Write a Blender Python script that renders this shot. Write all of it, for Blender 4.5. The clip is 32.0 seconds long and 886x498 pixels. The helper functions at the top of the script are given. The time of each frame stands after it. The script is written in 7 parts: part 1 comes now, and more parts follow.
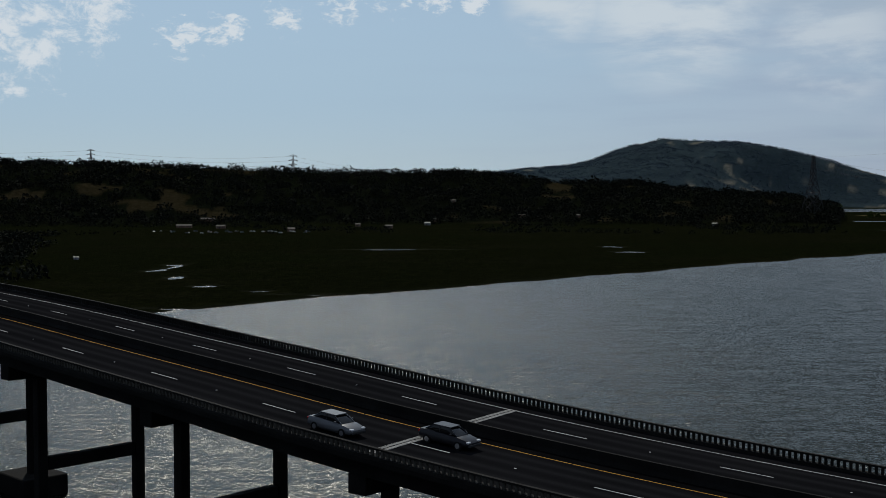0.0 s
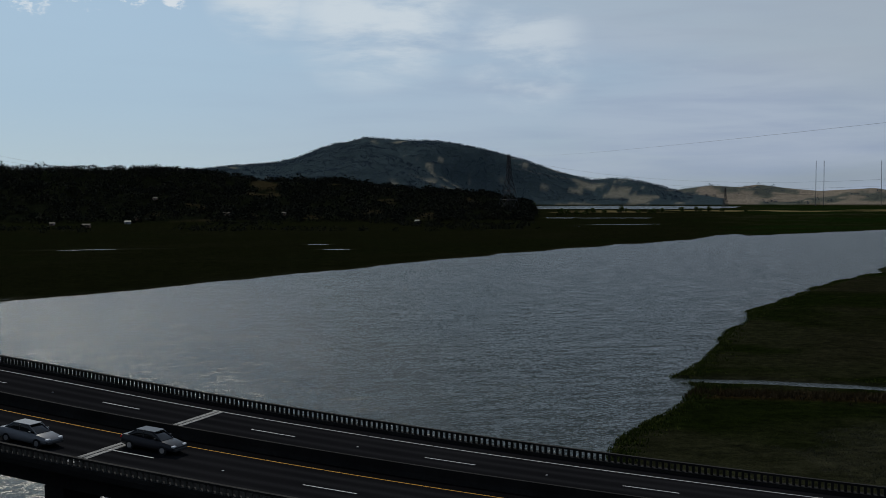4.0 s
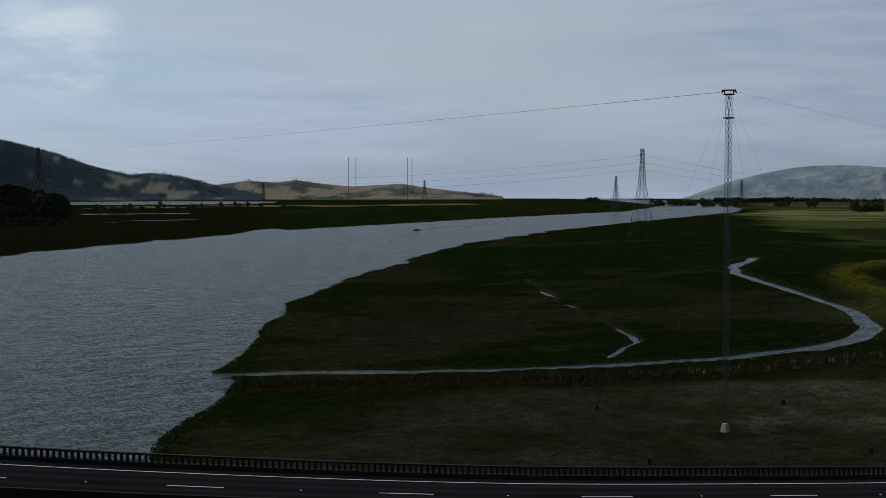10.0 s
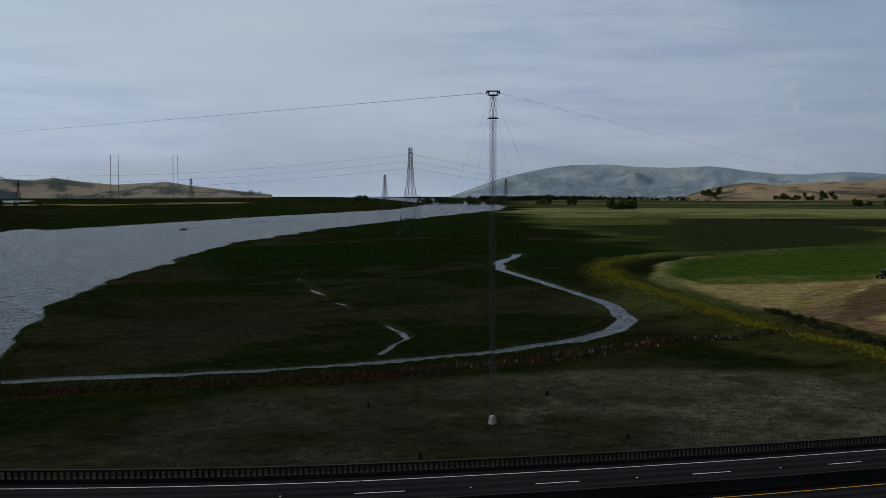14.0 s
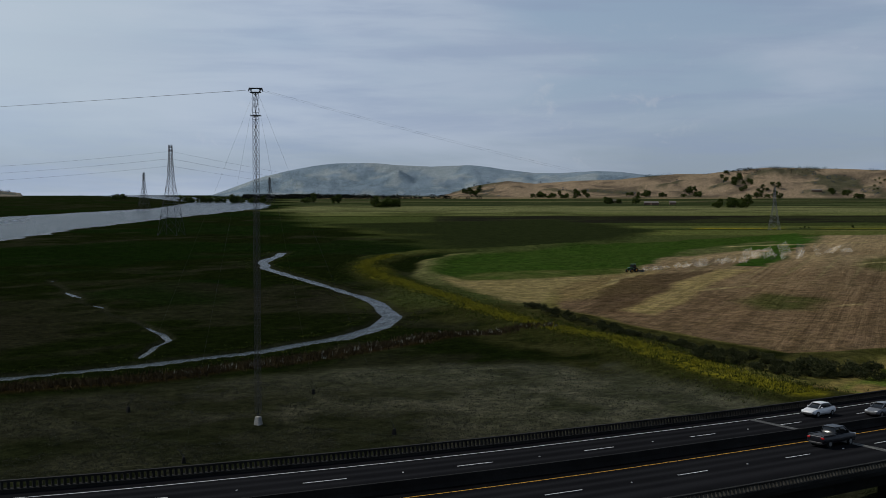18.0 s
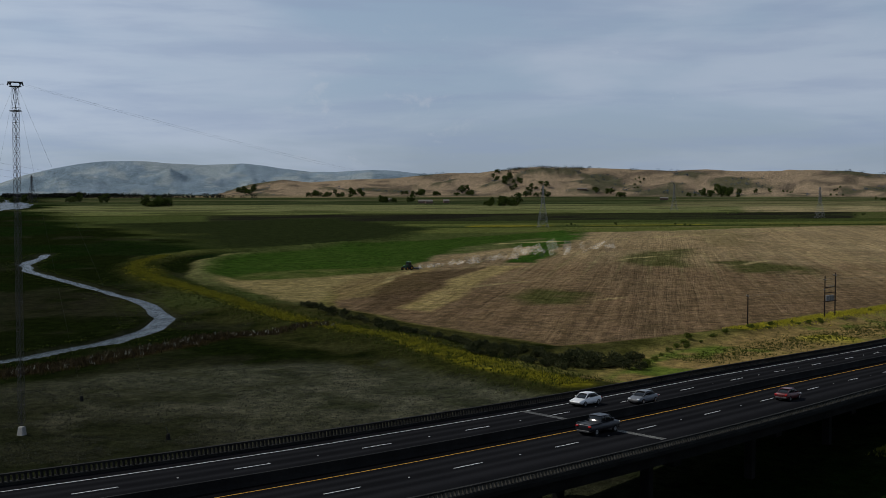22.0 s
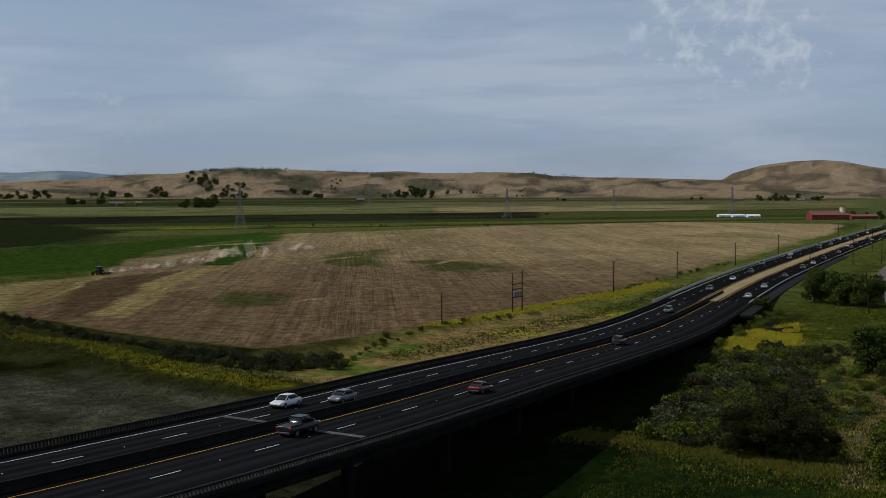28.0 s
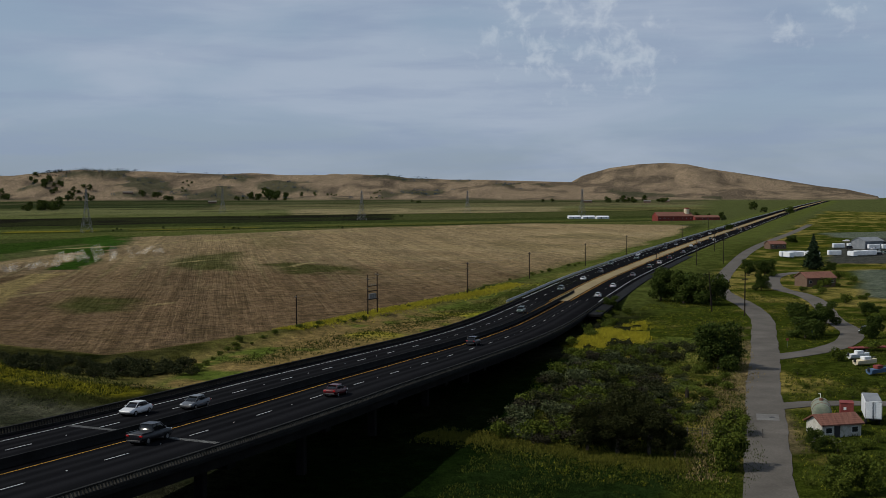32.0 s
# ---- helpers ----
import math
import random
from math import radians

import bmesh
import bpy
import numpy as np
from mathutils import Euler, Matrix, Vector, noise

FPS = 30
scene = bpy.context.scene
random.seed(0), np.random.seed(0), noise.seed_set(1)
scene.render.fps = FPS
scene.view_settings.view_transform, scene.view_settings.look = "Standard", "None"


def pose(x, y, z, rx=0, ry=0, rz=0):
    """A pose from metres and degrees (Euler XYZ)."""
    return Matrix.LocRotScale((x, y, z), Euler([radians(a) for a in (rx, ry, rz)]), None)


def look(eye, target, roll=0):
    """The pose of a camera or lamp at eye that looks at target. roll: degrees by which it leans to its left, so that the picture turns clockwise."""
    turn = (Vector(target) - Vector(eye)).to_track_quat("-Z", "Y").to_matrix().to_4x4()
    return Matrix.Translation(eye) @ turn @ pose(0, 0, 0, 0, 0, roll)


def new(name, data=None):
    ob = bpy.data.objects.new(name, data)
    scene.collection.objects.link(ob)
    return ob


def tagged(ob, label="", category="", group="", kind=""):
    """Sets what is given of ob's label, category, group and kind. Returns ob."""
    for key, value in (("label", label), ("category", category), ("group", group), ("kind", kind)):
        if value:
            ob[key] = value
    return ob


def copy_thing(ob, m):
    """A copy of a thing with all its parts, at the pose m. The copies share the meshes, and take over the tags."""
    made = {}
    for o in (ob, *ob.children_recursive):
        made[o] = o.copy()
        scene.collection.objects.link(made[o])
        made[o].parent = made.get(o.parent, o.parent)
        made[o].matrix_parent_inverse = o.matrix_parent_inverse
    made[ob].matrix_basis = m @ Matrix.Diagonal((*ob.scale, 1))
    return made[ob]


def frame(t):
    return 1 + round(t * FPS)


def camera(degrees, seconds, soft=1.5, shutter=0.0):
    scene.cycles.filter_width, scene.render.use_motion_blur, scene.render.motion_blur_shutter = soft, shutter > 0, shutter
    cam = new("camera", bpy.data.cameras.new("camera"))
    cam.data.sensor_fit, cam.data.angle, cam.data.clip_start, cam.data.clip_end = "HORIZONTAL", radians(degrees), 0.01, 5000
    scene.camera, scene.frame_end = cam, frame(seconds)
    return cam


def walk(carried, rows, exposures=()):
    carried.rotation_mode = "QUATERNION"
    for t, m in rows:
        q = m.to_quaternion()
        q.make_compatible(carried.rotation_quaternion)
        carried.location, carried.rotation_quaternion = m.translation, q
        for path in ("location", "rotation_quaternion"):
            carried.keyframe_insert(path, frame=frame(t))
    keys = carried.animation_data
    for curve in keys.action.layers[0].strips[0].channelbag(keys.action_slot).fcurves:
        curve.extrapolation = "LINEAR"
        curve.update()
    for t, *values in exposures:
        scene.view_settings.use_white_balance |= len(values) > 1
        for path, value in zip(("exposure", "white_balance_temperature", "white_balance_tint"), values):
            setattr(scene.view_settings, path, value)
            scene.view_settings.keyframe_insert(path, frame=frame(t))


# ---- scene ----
import itertools

CAM_H = 36.0
cam = camera(40.94, 32.0, soft=0.7)
# seconds, heading clockwise from +y, tilt
PATH = [
    (0.0, -0.00, -2.52), (0.5, 1.74, -2.51), (1.0, 3.56, -2.52), (1.5, 5.33, -2.52),
    (2.0, 6.92, -2.56), (2.5, 8.44, -2.56), (4.5, 16.33, -2.68), (5.0, 18.58, -2.74),
    (5.5, 20.61, -2.78), (6.0, 22.24, -2.79), (6.5, 24.28, -2.77), (7.0, 26.07, -2.78),
    (7.5, 27.77, -2.79), (8.0, 29.49, -2.79), (8.5, 31.19, -2.80), (9.0, 32.88, -2.81),
    (9.5, 34.57, -2.83), (10.0, 36.09, -2.85), (10.5, 37.49, -2.87), (11.0, 38.89, -2.88),
    (11.5, 40.19, -2.88), (12.0, 41.58, -2.89), (12.5, 42.97, -2.91), (13.0, 44.36, -2.92),
    (13.5, 45.76, -2.93), (14.0, 47.17, -2.93), (14.5, 48.61, -2.93), (16.5, 54.29, -2.98),
    (17.0, 55.71, -2.99), (17.5, 57.13, -3.01), (18.0, 58.50, -3.01), (18.5, 59.87, -3.02),
    (19.0, 61.24, -3.03), (19.5, 62.58, -3.04), (20.0, 63.93, -3.05), (20.5, 65.26, -3.06),
    (21.0, 66.62, -3.08), (21.5, 67.98, -3.08), (22.0, 69.29, -3.07), (22.5, 70.61, -3.07),
    (23.0, 71.93, -3.08), (23.5, 73.26, -3.08), (24.0, 74.58, -3.10), (24.5, 75.88, -3.10),
    (25.0, 77.20, -3.09), (25.5, 78.41, -3.09), (27.5, 82.96, -3.03), (28.0, 83.81, -3.00),
    (28.5, 84.61, -2.97), (29.0, 85.51, -2.95), (29.5, 86.42, -2.94), (30.0, 87.30, -2.92),
    (30.5, 88.20, -2.91), (31.0, 89.08, -2.92), (31.5, 89.96, -2.90), (32.0, 90.82, -2.90),
]
walk(cam, [(t, pose(0, 0, CAM_H, 90 + p, 0, -h)) for t, h, p in PATH],
     [(0.0, -0.45), (5.0, -0.37), (10.0, -0.24), (15.0, -0.10), (20.0, 0.0), (32.0, 0.0)])

# ---- world, sun ----
SUN_AZ, SUN_EL = radians(-11), radians(46)
world = bpy.data.worlds.new("sky")
scene.world = world
world.use_nodes = True
wn = world.node_tree
wn.nodes.clear()


def wmath(op, a, b=None, clamp=False):
    n = wn.nodes.new("ShaderNodeMath")
    n.operation, n.use_clamp = op, clamp
    for i, v in enumerate((a, b)):
        if v is None:
            continue
        if isinstance(v, (int, float)):
            n.inputs[i].default_value = v
        else:
            wn.links.new(v, n.inputs[i])
    return n.outputs[0]


sky = wn.nodes.new("ShaderNodeTexSky")
sky.sky_type = "NISHITA"
sky.sun_disc, sky.sun_elevation, sky.sun_rotation = False, SUN_EL, SUN_AZ
sky.air_density, sky.dust_density, sky.ozone_density = 1.0, 0.6, 2.5
tc = wn.nodes.new("ShaderNodeTexCoord")
sep = wn.nodes.new("ShaderNodeSeparateXYZ")
wn.links.new(tc.outputs["Generated"], sep.inputs[0])
def wmix(fac, a, b):
    n = wn.nodes.new("ShaderNodeMix")
    n.data_type = "RGBA"
    for sock, v in ((n.inputs[0], fac), (n.inputs[6], a), (n.inputs[7], b)):
        if isinstance(v, (tuple, float, int)):
            sock.default_value = v
        else:
            wn.links.new(v, sock)
    return n.outputs[2]


def zone(az, el, r0, r1):
    """A soft region of the sky round a bearing and height, from full at r0 to none at r1 degrees."""
    d = wn.nodes.new("ShaderNodeVectorMath")
    d.operation = "DOT_PRODUCT"
    a, e = radians(az), radians(el)
    d.inputs[1].default_value = (math.sin(a) * math.cos(e), math.cos(a) * math.cos(e), math.sin(e))
    wn.links.new(tc.outputs["Generated"], d.inputs[0])
    mr = wn.nodes.new("ShaderNodeMapRange")
    mr.interpolation_type = "SMOOTHSTEP"
    mr.inputs["From Min"].default_value, mr.inputs["From Max"].default_value = math.cos(radians(r1)), math.cos(radians(r0))
    wn.links.new(d.outputs["Value"], mr.inputs["Value"])
    return mr.outputs["Result"]


def fleece(scale, lo, hi, stretch, rough=0.6, offset=(0, 0, 0)):
    """Cloud texture in the directions of the sky."""
    mp = wn.nodes.new("ShaderNodeMapping")
    mp.inputs["Scale"].default_value, mp.inputs["Location"].default_value = stretch, offset
    wn.links.new(tc.outputs["Generated"], mp.inputs[0])
    nz = wn.nodes.new("ShaderNodeTexNoise")
    nz.inputs["Scale"].default_value, nz.inputs["Detail"].default_value = scale, 7
    nz.inputs["Roughness"].default_value, nz.inputs["Distortion"].default_value = rough, 0.3
    wn.links.new(mp.outputs[0], nz.inputs["Vector"])
    mr = wn.nodes.new("ShaderNodeMapRange")
    mr.interpolation_type = "SMOOTHSTEP"
    mr.inputs["From Min"].default_value, mr.inputs["From Max"].default_value = lo, hi
    wn.links.new(nz.outputs["Fac"], mr.inputs["Value"])
    return mr.outputs["Result"]


def wmax(*a):
    out = a[0]
    for b in a[1:]:
        out = wmath("MAXIMUM", out, b)
    return out


veil = fleece(3.2, 0.36, 0.62, (1, 1, 4.5), 0.5, (0.3, 0.1, 0))
bands = fleece(6.0, 0.42, 0.70, (1, 1, 9), 0.55, (1.3, 0.4, 0.2))
edge = wmath("MULTIPLY", zone(134.7, 74.9, 86.5, 90.6), zone(27, 10, 12, 25))
sheet = wmath("MULTIPLY", edge, wmath("ADD", 0.45, wmath("MULTIPLY", 0.55, fleece(2.6, 0.28, 0.6, (1, 1, 3.0), 0.5, (0.7, 0.2, 0.5)))))
cirrus = wmath("MULTIPLY", wmax(zone(11, 9.6, 2, 5.5), zone(5.5, 9.4, 0.8, 3.0), wmath("MULTIPLY", zone(18, 6.8, 0.8, 3.6), 0.75), wmath("MULTIPLY", zone(8.8, 6.2, 0.2, 1.4), 0.35)), fleece(7.0, 0.38, 0.62, (1, 1, 4), 0.6, (0.1, 0.7, 0.3)))
def ragged(area, scale, stretch, rough, offset, lo, hi):
    """A patch of cloud whose outline is torn by the texture."""
    tex = fleece(scale, 0.22, 0.78, stretch, rough, offset)
    mr = wn.nodes.new("ShaderNodeMapRange")
    mr.interpolation_type = "SMOOTHSTEP"
    mr.inputs["From Min"].default_value, mr.inputs["From Max"].default_value = lo, hi
    wn.links.new(wmath("ADD", tex, wmath("MULTIPLY", wmath("SUBTRACT", area, 1.0), 0.62)), mr.inputs["Value"])
    return mr.outputs["Result"]


bank = ragged(wmax(zone(-20.0, 9.0, 2.2, 6.2), zone(-16.0, 8.6, 0.6, 2.4)), 34, (1, 1, 1.5), 0.7, (0.4, 0.2, 0.1), 0.26, 0.74)
row = ragged(wmax(zone(-12.6, 7.4, 0.5, 1.6), zone(-11.0, 7.6, 0.4, 1.5), zone(-9.9, 7.9, 0.1, 1.1), zone(-7.6, 8.5, 0.2, 1.5), zone(-5.0, 9.2, 0.5, 1.6), zone(-2.6, 9.5, 0.6, 1.7), zone(-0.4, 9.3, 0.4, 1.5), zone(1.5, 9.2, 0.1, 1.0)),
             60, (1, 1, 1.9), 0.68, (0.2, 0.9, 0.4), 0.38, 0.80)
flock = ragged(wmax(zone(96.5, 8.4, 1.6, 6.0), zone(99.5, 6.6, 0.8, 3.4), zone(90.0, 6.15, 0.1, 1.0), zone(107, 7.4, 0.3, 1.8), zone(110, 8.4, 0.4, 2.2)), 52, (1, 1, 1.15), 0.6, (0.3, 0.2, 0.7), 0.32, 1.0)
puffs = wmax(bank, row, wmath("MULTIPLY", flock, 0.42))
small = wmath("MULTIPLY", wmax(zone(49, 2.4, 1.0, 3.5), zone(66, 3.2, 1, 6)), wmath("MULTIPLY", fleece(30, 0.55, 0.72, (1, 1, 1.6)), 0.3))
haze = wn.nodes.new("ShaderNodeMapRange")
haze.interpolation_type = "SMOOTHSTEP"
haze.inputs["From Min"].default_value, haze.inputs["From Max"].default_value = 0.0, 0.30
haze.inputs["To Min"].default_value, haze.inputs["To Max"].default_value = 0.92, 0.55
wn.links.new(sep.outputs[2], haze.inputs["Value"])
left = zone(-25, 12, 10, 60)
tone = wmix(left, (3.8, 4.95, 6.6, 1), (4.45, 6.3, 8.1, 1))
low = wn.nodes.new("ShaderNodeMapRange")
low.interpolation_type = "SMOOTHSTEP"
low.inputs["From Min"].default_value, low.inputs["From Max"].default_value = -0.01, 0.085
low.inputs["To Min"].default_value, low.inputs["To Max"].default_value = 0.85, 0.0
wn.links.new(sep.outputs[2], low.inputs["Value"])
tone = wmix(low.outputs[0], tone, wmix(left, (3.3, 4.05, 4.95, 1), (5.6, 7.1, 7.8, 1)))
col = wmix(haze.outputs[0], sky.outputs[0], tone)
col = wmix(wmath("MULTIPLY", wmath("MULTIPLY", veil, wmath("SUBTRACT", 1.0, left)), 0.75), col, (5.15, 6.0, 7.4, 1))
col = wmix(wmath("MULTIPLY", wmath("MULTIPLY", bands, wmath("SUBTRACT", 1.0, left)), 0.55), col, (3.35, 4.25, 6.0, 1))
col = wmix(wmath("MULTIPLY", sheet, 0.75), col, (5.0, 5.85, 6.7, 1))
col = wmix(wmath("MULTIPLY", cirrus, 0.85), col, (7.6, 8.5, 9.2, 1))
col = wmix(wmath("MULTIPLY", puffs, 0.9), col, (8.6, 9.3, 9.9, 1))
col = wmix(small, col, (6.2, 6.6, 7.4, 1))
bright = wn.nodes.new("ShaderNodeVectorMath")     # the sky brightens towards the sun
bright.operation = "SCALE"
wn.links.new(col, bright.inputs[0])
wn.links.new(wmath("ADD", 1.0, wmath("MULTIPLY", zone(-11, 6, 6, 84), 0.38)), bright.inputs["Scale"])
bg = wn.nodes.new("ShaderNodeBackground")
bg.inputs["Strength"].default_value = 0.075
wn.links.new(bright.outputs[0], bg.inputs["Color"])
wo = wn.nodes.new("ShaderNodeOutputWorld")
wn.links.new(bg.outputs[0], wo.inputs[0])

sun = new("sun", bpy.data.lights.new("sun", "SUN"))
sun.data.energy, sun.data.angle, sun.data.color = 3.5, radians(0.6), (1.0, 0.95, 0.85)
sun_dir = Vector((math.sin(SUN_AZ) * math.cos(SUN_EL), math.cos(SUN_AZ) * math.cos(SUN_EL), math.sin(SUN_EL)))
sun.matrix_world = look(sun_dir * 400, (0, 0, 0))


# ---- materials ----
class Nodes:
    """A small builder for one node material."""

    def __init__(self, name, rough=0.8, metal=0.0, spec=0.3):
        self.m = bpy.data.materials.new(name)
        self.m.use_nodes = True
        self.t = self.m.node_tree
        self.b = self.t.nodes["Principled BSDF"]
        self.b.inputs["Roughness"].default_value = rough
        self.b.inputs["Metallic"].default_value = metal
        self.b.inputs["Specular IOR Level"].default_value = spec

    def put(self, sock, v):
        if isinstance(v, (int, float)):
            sock.default_value = v
        elif isinstance(v, tuple):
            sock.default_value = v if len(v) == 4 or sock.type == "VECTOR" else (*v, 1)
        else:
            self.t.links.new(v, sock)

    def coord(self, stretch=(1, 1, 1)):
        g = self.t.nodes.new("ShaderNodeNewGeometry")
        mp = self.t.nodes.new("ShaderNodeMapping")
        mp.inputs["Scale"].default_value = stretch
        self.t.links.new(g.outputs["Position"], mp.inputs[0])
        return mp.outputs[0]

    def turned(self, angle, stretch):
        """World position turned about z, then stretched."""
        g = self.t.nodes.new("ShaderNodeNewGeometry")
        r = self.t.nodes.new("ShaderNodeVectorRotate")
        r.rotation_type = "Z_AXIS"
        r.inputs["Angle"].default_value = angle
        self.t.links.new(g.outputs["Position"], r.inputs["Vector"])
        mp = self.t.nodes.new("ShaderNodeMapping")
        mp.inputs["Scale"].default_value = stretch
        self.t.links.new(r.outputs[0], mp.inputs[0])
        return mp.outputs[0]

    def local(self, stretch=(1, 1, 1)):
        g = self.t.nodes.new("ShaderNodeTexCoord")
        mp = self.t.nodes.new("ShaderNodeMapping")
        mp.inputs["Scale"].default_value = stretch
        self.t.links.new(g.outputs["Object"], mp.inputs[0])
        return mp.outputs[0]

    def noise(self, scale, detail=4, rough=0.55, vec=None, lo=0.3, hi=0.7):
        n = self.t.nodes.new("ShaderNodeTexNoise")
        n.inputs["Scale"].default_value, n.inputs["Detail"].default_value, n.inputs["Roughness"].default_value = scale, detail, rough
        self.t.links.new(vec if vec is not None else self.coord(), n.inputs["Vector"])
        r = self.t.nodes.new("ShaderNodeMapRange")
        r.inputs["From Min"].default_value, r.inputs["From Max"].default_value = lo, hi
        self.t.links.new(n.outputs["Fac"], r.inputs["Value"])
        return r.outputs[0]

    def mix(self, fac, a, b, mode="MIX"):
        n = self.t.nodes.new("ShaderNodeMix")
        n.data_type, n.blend_type = "RGBA", mode
        self.put(n.inputs[0], fac), self.put(n.inputs[6], a), self.put(n.inputs[7], b)
        return n.outputs[2]

    def mul(self, a, b):
        n = self.t.nodes.new("ShaderNodeMath")
        n.operation = "MULTIPLY"
        self.put(n.inputs[0], a), self.put(n.inputs[1], b)
        return n.outputs[0]

    def add(self, a, b):
        n = self.t.nodes.new("ShaderNodeMath")
        n.operation = "ADD"
        self.put(n.inputs[0], a), self.put(n.inputs[1], b)
        return n.outputs[0]

    def attr(self, name):
        n = self.t.nodes.new("ShaderNodeAttribute")
        n.attribute_name = name
        return n.outputs["Color"], n.outputs["Fac"]

    def rand(self):
        return self.t.nodes.new("ShaderNodeObjectInfo").outputs["Random"]

    def island(self):
        return self.t.nodes.new("ShaderNodeNewGeometry").outputs["Random Per Island"]

    def bump(self, height, strength, dist=0.1):
        n = self.t.nodes.new("ShaderNodeBump")
        n.inputs["Strength"].default_value, n.inputs["Distance"].default_value = strength, dist
        self.t.links.new(height, n.inputs["Height"])
        self.t.links.new(n.outputs[0], self.b.inputs["Normal"])

    def color(self, c):
        self.put(self.b.inputs["Base Color"], c)
        return self.m


def surface(name, a, b, scale=1.0, rough=0.8, metal=0.0, spec=0.06, bump=0.2, fine=None, vec=(1, 1, 1), dist=0.05, world_space=True):
    """Two tones mixed by noise at two scales, with fine relief."""
    n = Nodes(name, rough, metal, spec)
    v = n.coord(vec) if world_space else n.local(vec)
    big = n.noise(scale, 5, 0.6, v)
    small = n.noise(fine or scale * 9, 3, 0.6, v)
    c = n.mix(big, a, b)
    c = n.mix(n.mul(small, 0.35), c, tuple(x * 0.55 for x in a))
    if bump:
        n.bump(small, bump, dist)
    return n.color(c)


def leafy(name, a, b, rough=0.6):
    n = Nodes(name, rough, 0.0, 0.02)
    c = n.mix(n.island(), a, b)
    c = n.mix(n.mul(n.rand(), 0.4), c, tuple(x * 0.6 for x in a))
    return n.color(c)


def plain(name, c, rough=0.5, metal=0.0, spec=0.4, wear=0.2):
    n = Nodes(name, rough, metal, spec)
    k = n.noise(2.2, 5, 0.6, n.local())
    return n.color(n.mix(n.mul(k, wear), c, tuple(x * 0.55 for x in c)))


na = Nodes("asphalt", 1.0, 0.0, 0.0)
_, worn = na.attr("worn")
grit = na.noise(9.0, 4, 0.65)
blot = na.noise(0.12, 5, 0.6)
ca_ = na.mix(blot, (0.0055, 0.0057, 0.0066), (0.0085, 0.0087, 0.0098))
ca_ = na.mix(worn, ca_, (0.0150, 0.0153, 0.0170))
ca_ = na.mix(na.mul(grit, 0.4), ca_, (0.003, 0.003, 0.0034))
na.bump(grit, 0.15, 0.03)
M_ASPHALT = na.color(ca_)
# concrete tones are lowered to the dark of backlit rails and barrier
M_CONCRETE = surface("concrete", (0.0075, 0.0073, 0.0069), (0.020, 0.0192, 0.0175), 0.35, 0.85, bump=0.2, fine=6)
M_CONCRETE_DARK = surface("dark_concrete", (0.0045, 0.0044, 0.0042), (0.013, 0.0127, 0.012), 0.3, 0.9, bump=0.25, fine=4)
M_PAINT_WHITE = surface("white_road_paint", (0.36, 0.36, 0.36), (0.55, 0.55, 0.54), 1.5, 0.8, bump=0.1)
M_PAINT_YELLOW = surface("yellow_road_paint", (0.36, 0.175, 0.02), (0.5, 0.25, 0.035), 1.5, 0.8, bump=0.1)
M_PALE = surface("pale_concrete", (0.16, 0.155, 0.145), (0.30, 0.29, 0.27), 1.2, 0.9, bump=0.2)
M_DARK_STRIP = surface("dark_shoulder_strip", (0.0030, 0.0030, 0.0032), (0.0058, 0.0058, 0.0062), 0.4, 1.0, spec=0.0, bump=0.1)
M_STEEL = surface("galvanised_steel", (0.10, 0.105, 0.11), (0.17, 0.175, 0.18), 0.6, 0.6, 0.6, bump=0.05)
M_DARK_STEEL = surface("dark_steel", (0.03, 0.03, 0.033), (0.06, 0.06, 0.065), 0.6, 0.65, 0.4, bump=0.05)
M_WIRE = plain("aluminium_wire", (0.03, 0.03, 0.033), 0.6, 0.3)
M_WOOD_POLE = surface("creosoted_wood", (0.012, 0.009, 0.007), (0.03, 0.022, 0.017), 0.8, 0.9, vec=(6, 6, 0.6), bump=0.3)
M_BARK = surface("bark", (0.05, 0.04, 0.03), (0.10, 0.08, 0.06), 1.5, 0.9, vec=(4, 4, 1), bump=0.5)
M_OAK = leafy("oak_leaves", (0.018, 0.030, 0.006), (0.058, 0.076, 0.014))
M_SHRUB = leafy("shrub_leaves", (0.020, 0.034, 0.005), (0.105, 0.122, 0.018))
M_GREY_SHRUB = leafy("grey_shrub_leaves", (0.026, 0.034, 0.014), (0.085, 0.095, 0.042))
M_CYPRESS = leafy("cypress_needles", (0.010, 0.018, 0.009), (0.024, 0.036, 0.016))
M_GRASS = leafy("grass_blades", (0.014, 0.026, 0.004), (0.066, 0.072, 0.011))
M_MUSTARD = leafy("mustard_flowers", (0.15, 0.14, 0.016), (0.50, 0.42, 0.03))
M_LEVEE_MUSTARD = leafy("fading_mustard", (0.06, 0.062, 0.009), (0.30, 0.26, 0.018))
M_BROWN_REED = leafy("brown_reeds", (0.024, 0.017, 0.008), (0.06, 0.045, 0.022))
M_THICKET = leafy("thicket_leaves", (0.011, 0.013, 0.004), (0.033, 0.035, 0.011))
M_HEDGE = leafy("hedge_leaves", (0.011, 0.015, 0.006), (0.048, 0.050, 0.019))
M_DRY_LEAF = leafy("dry_brown_leaves", (0.018, 0.017, 0.010), (0.045, 0.040, 0.023))
M_WHITE_FLOWER = leafy("white_flowers", (0.25, 0.25, 0.20), (0.4, 0.4, 0.33))

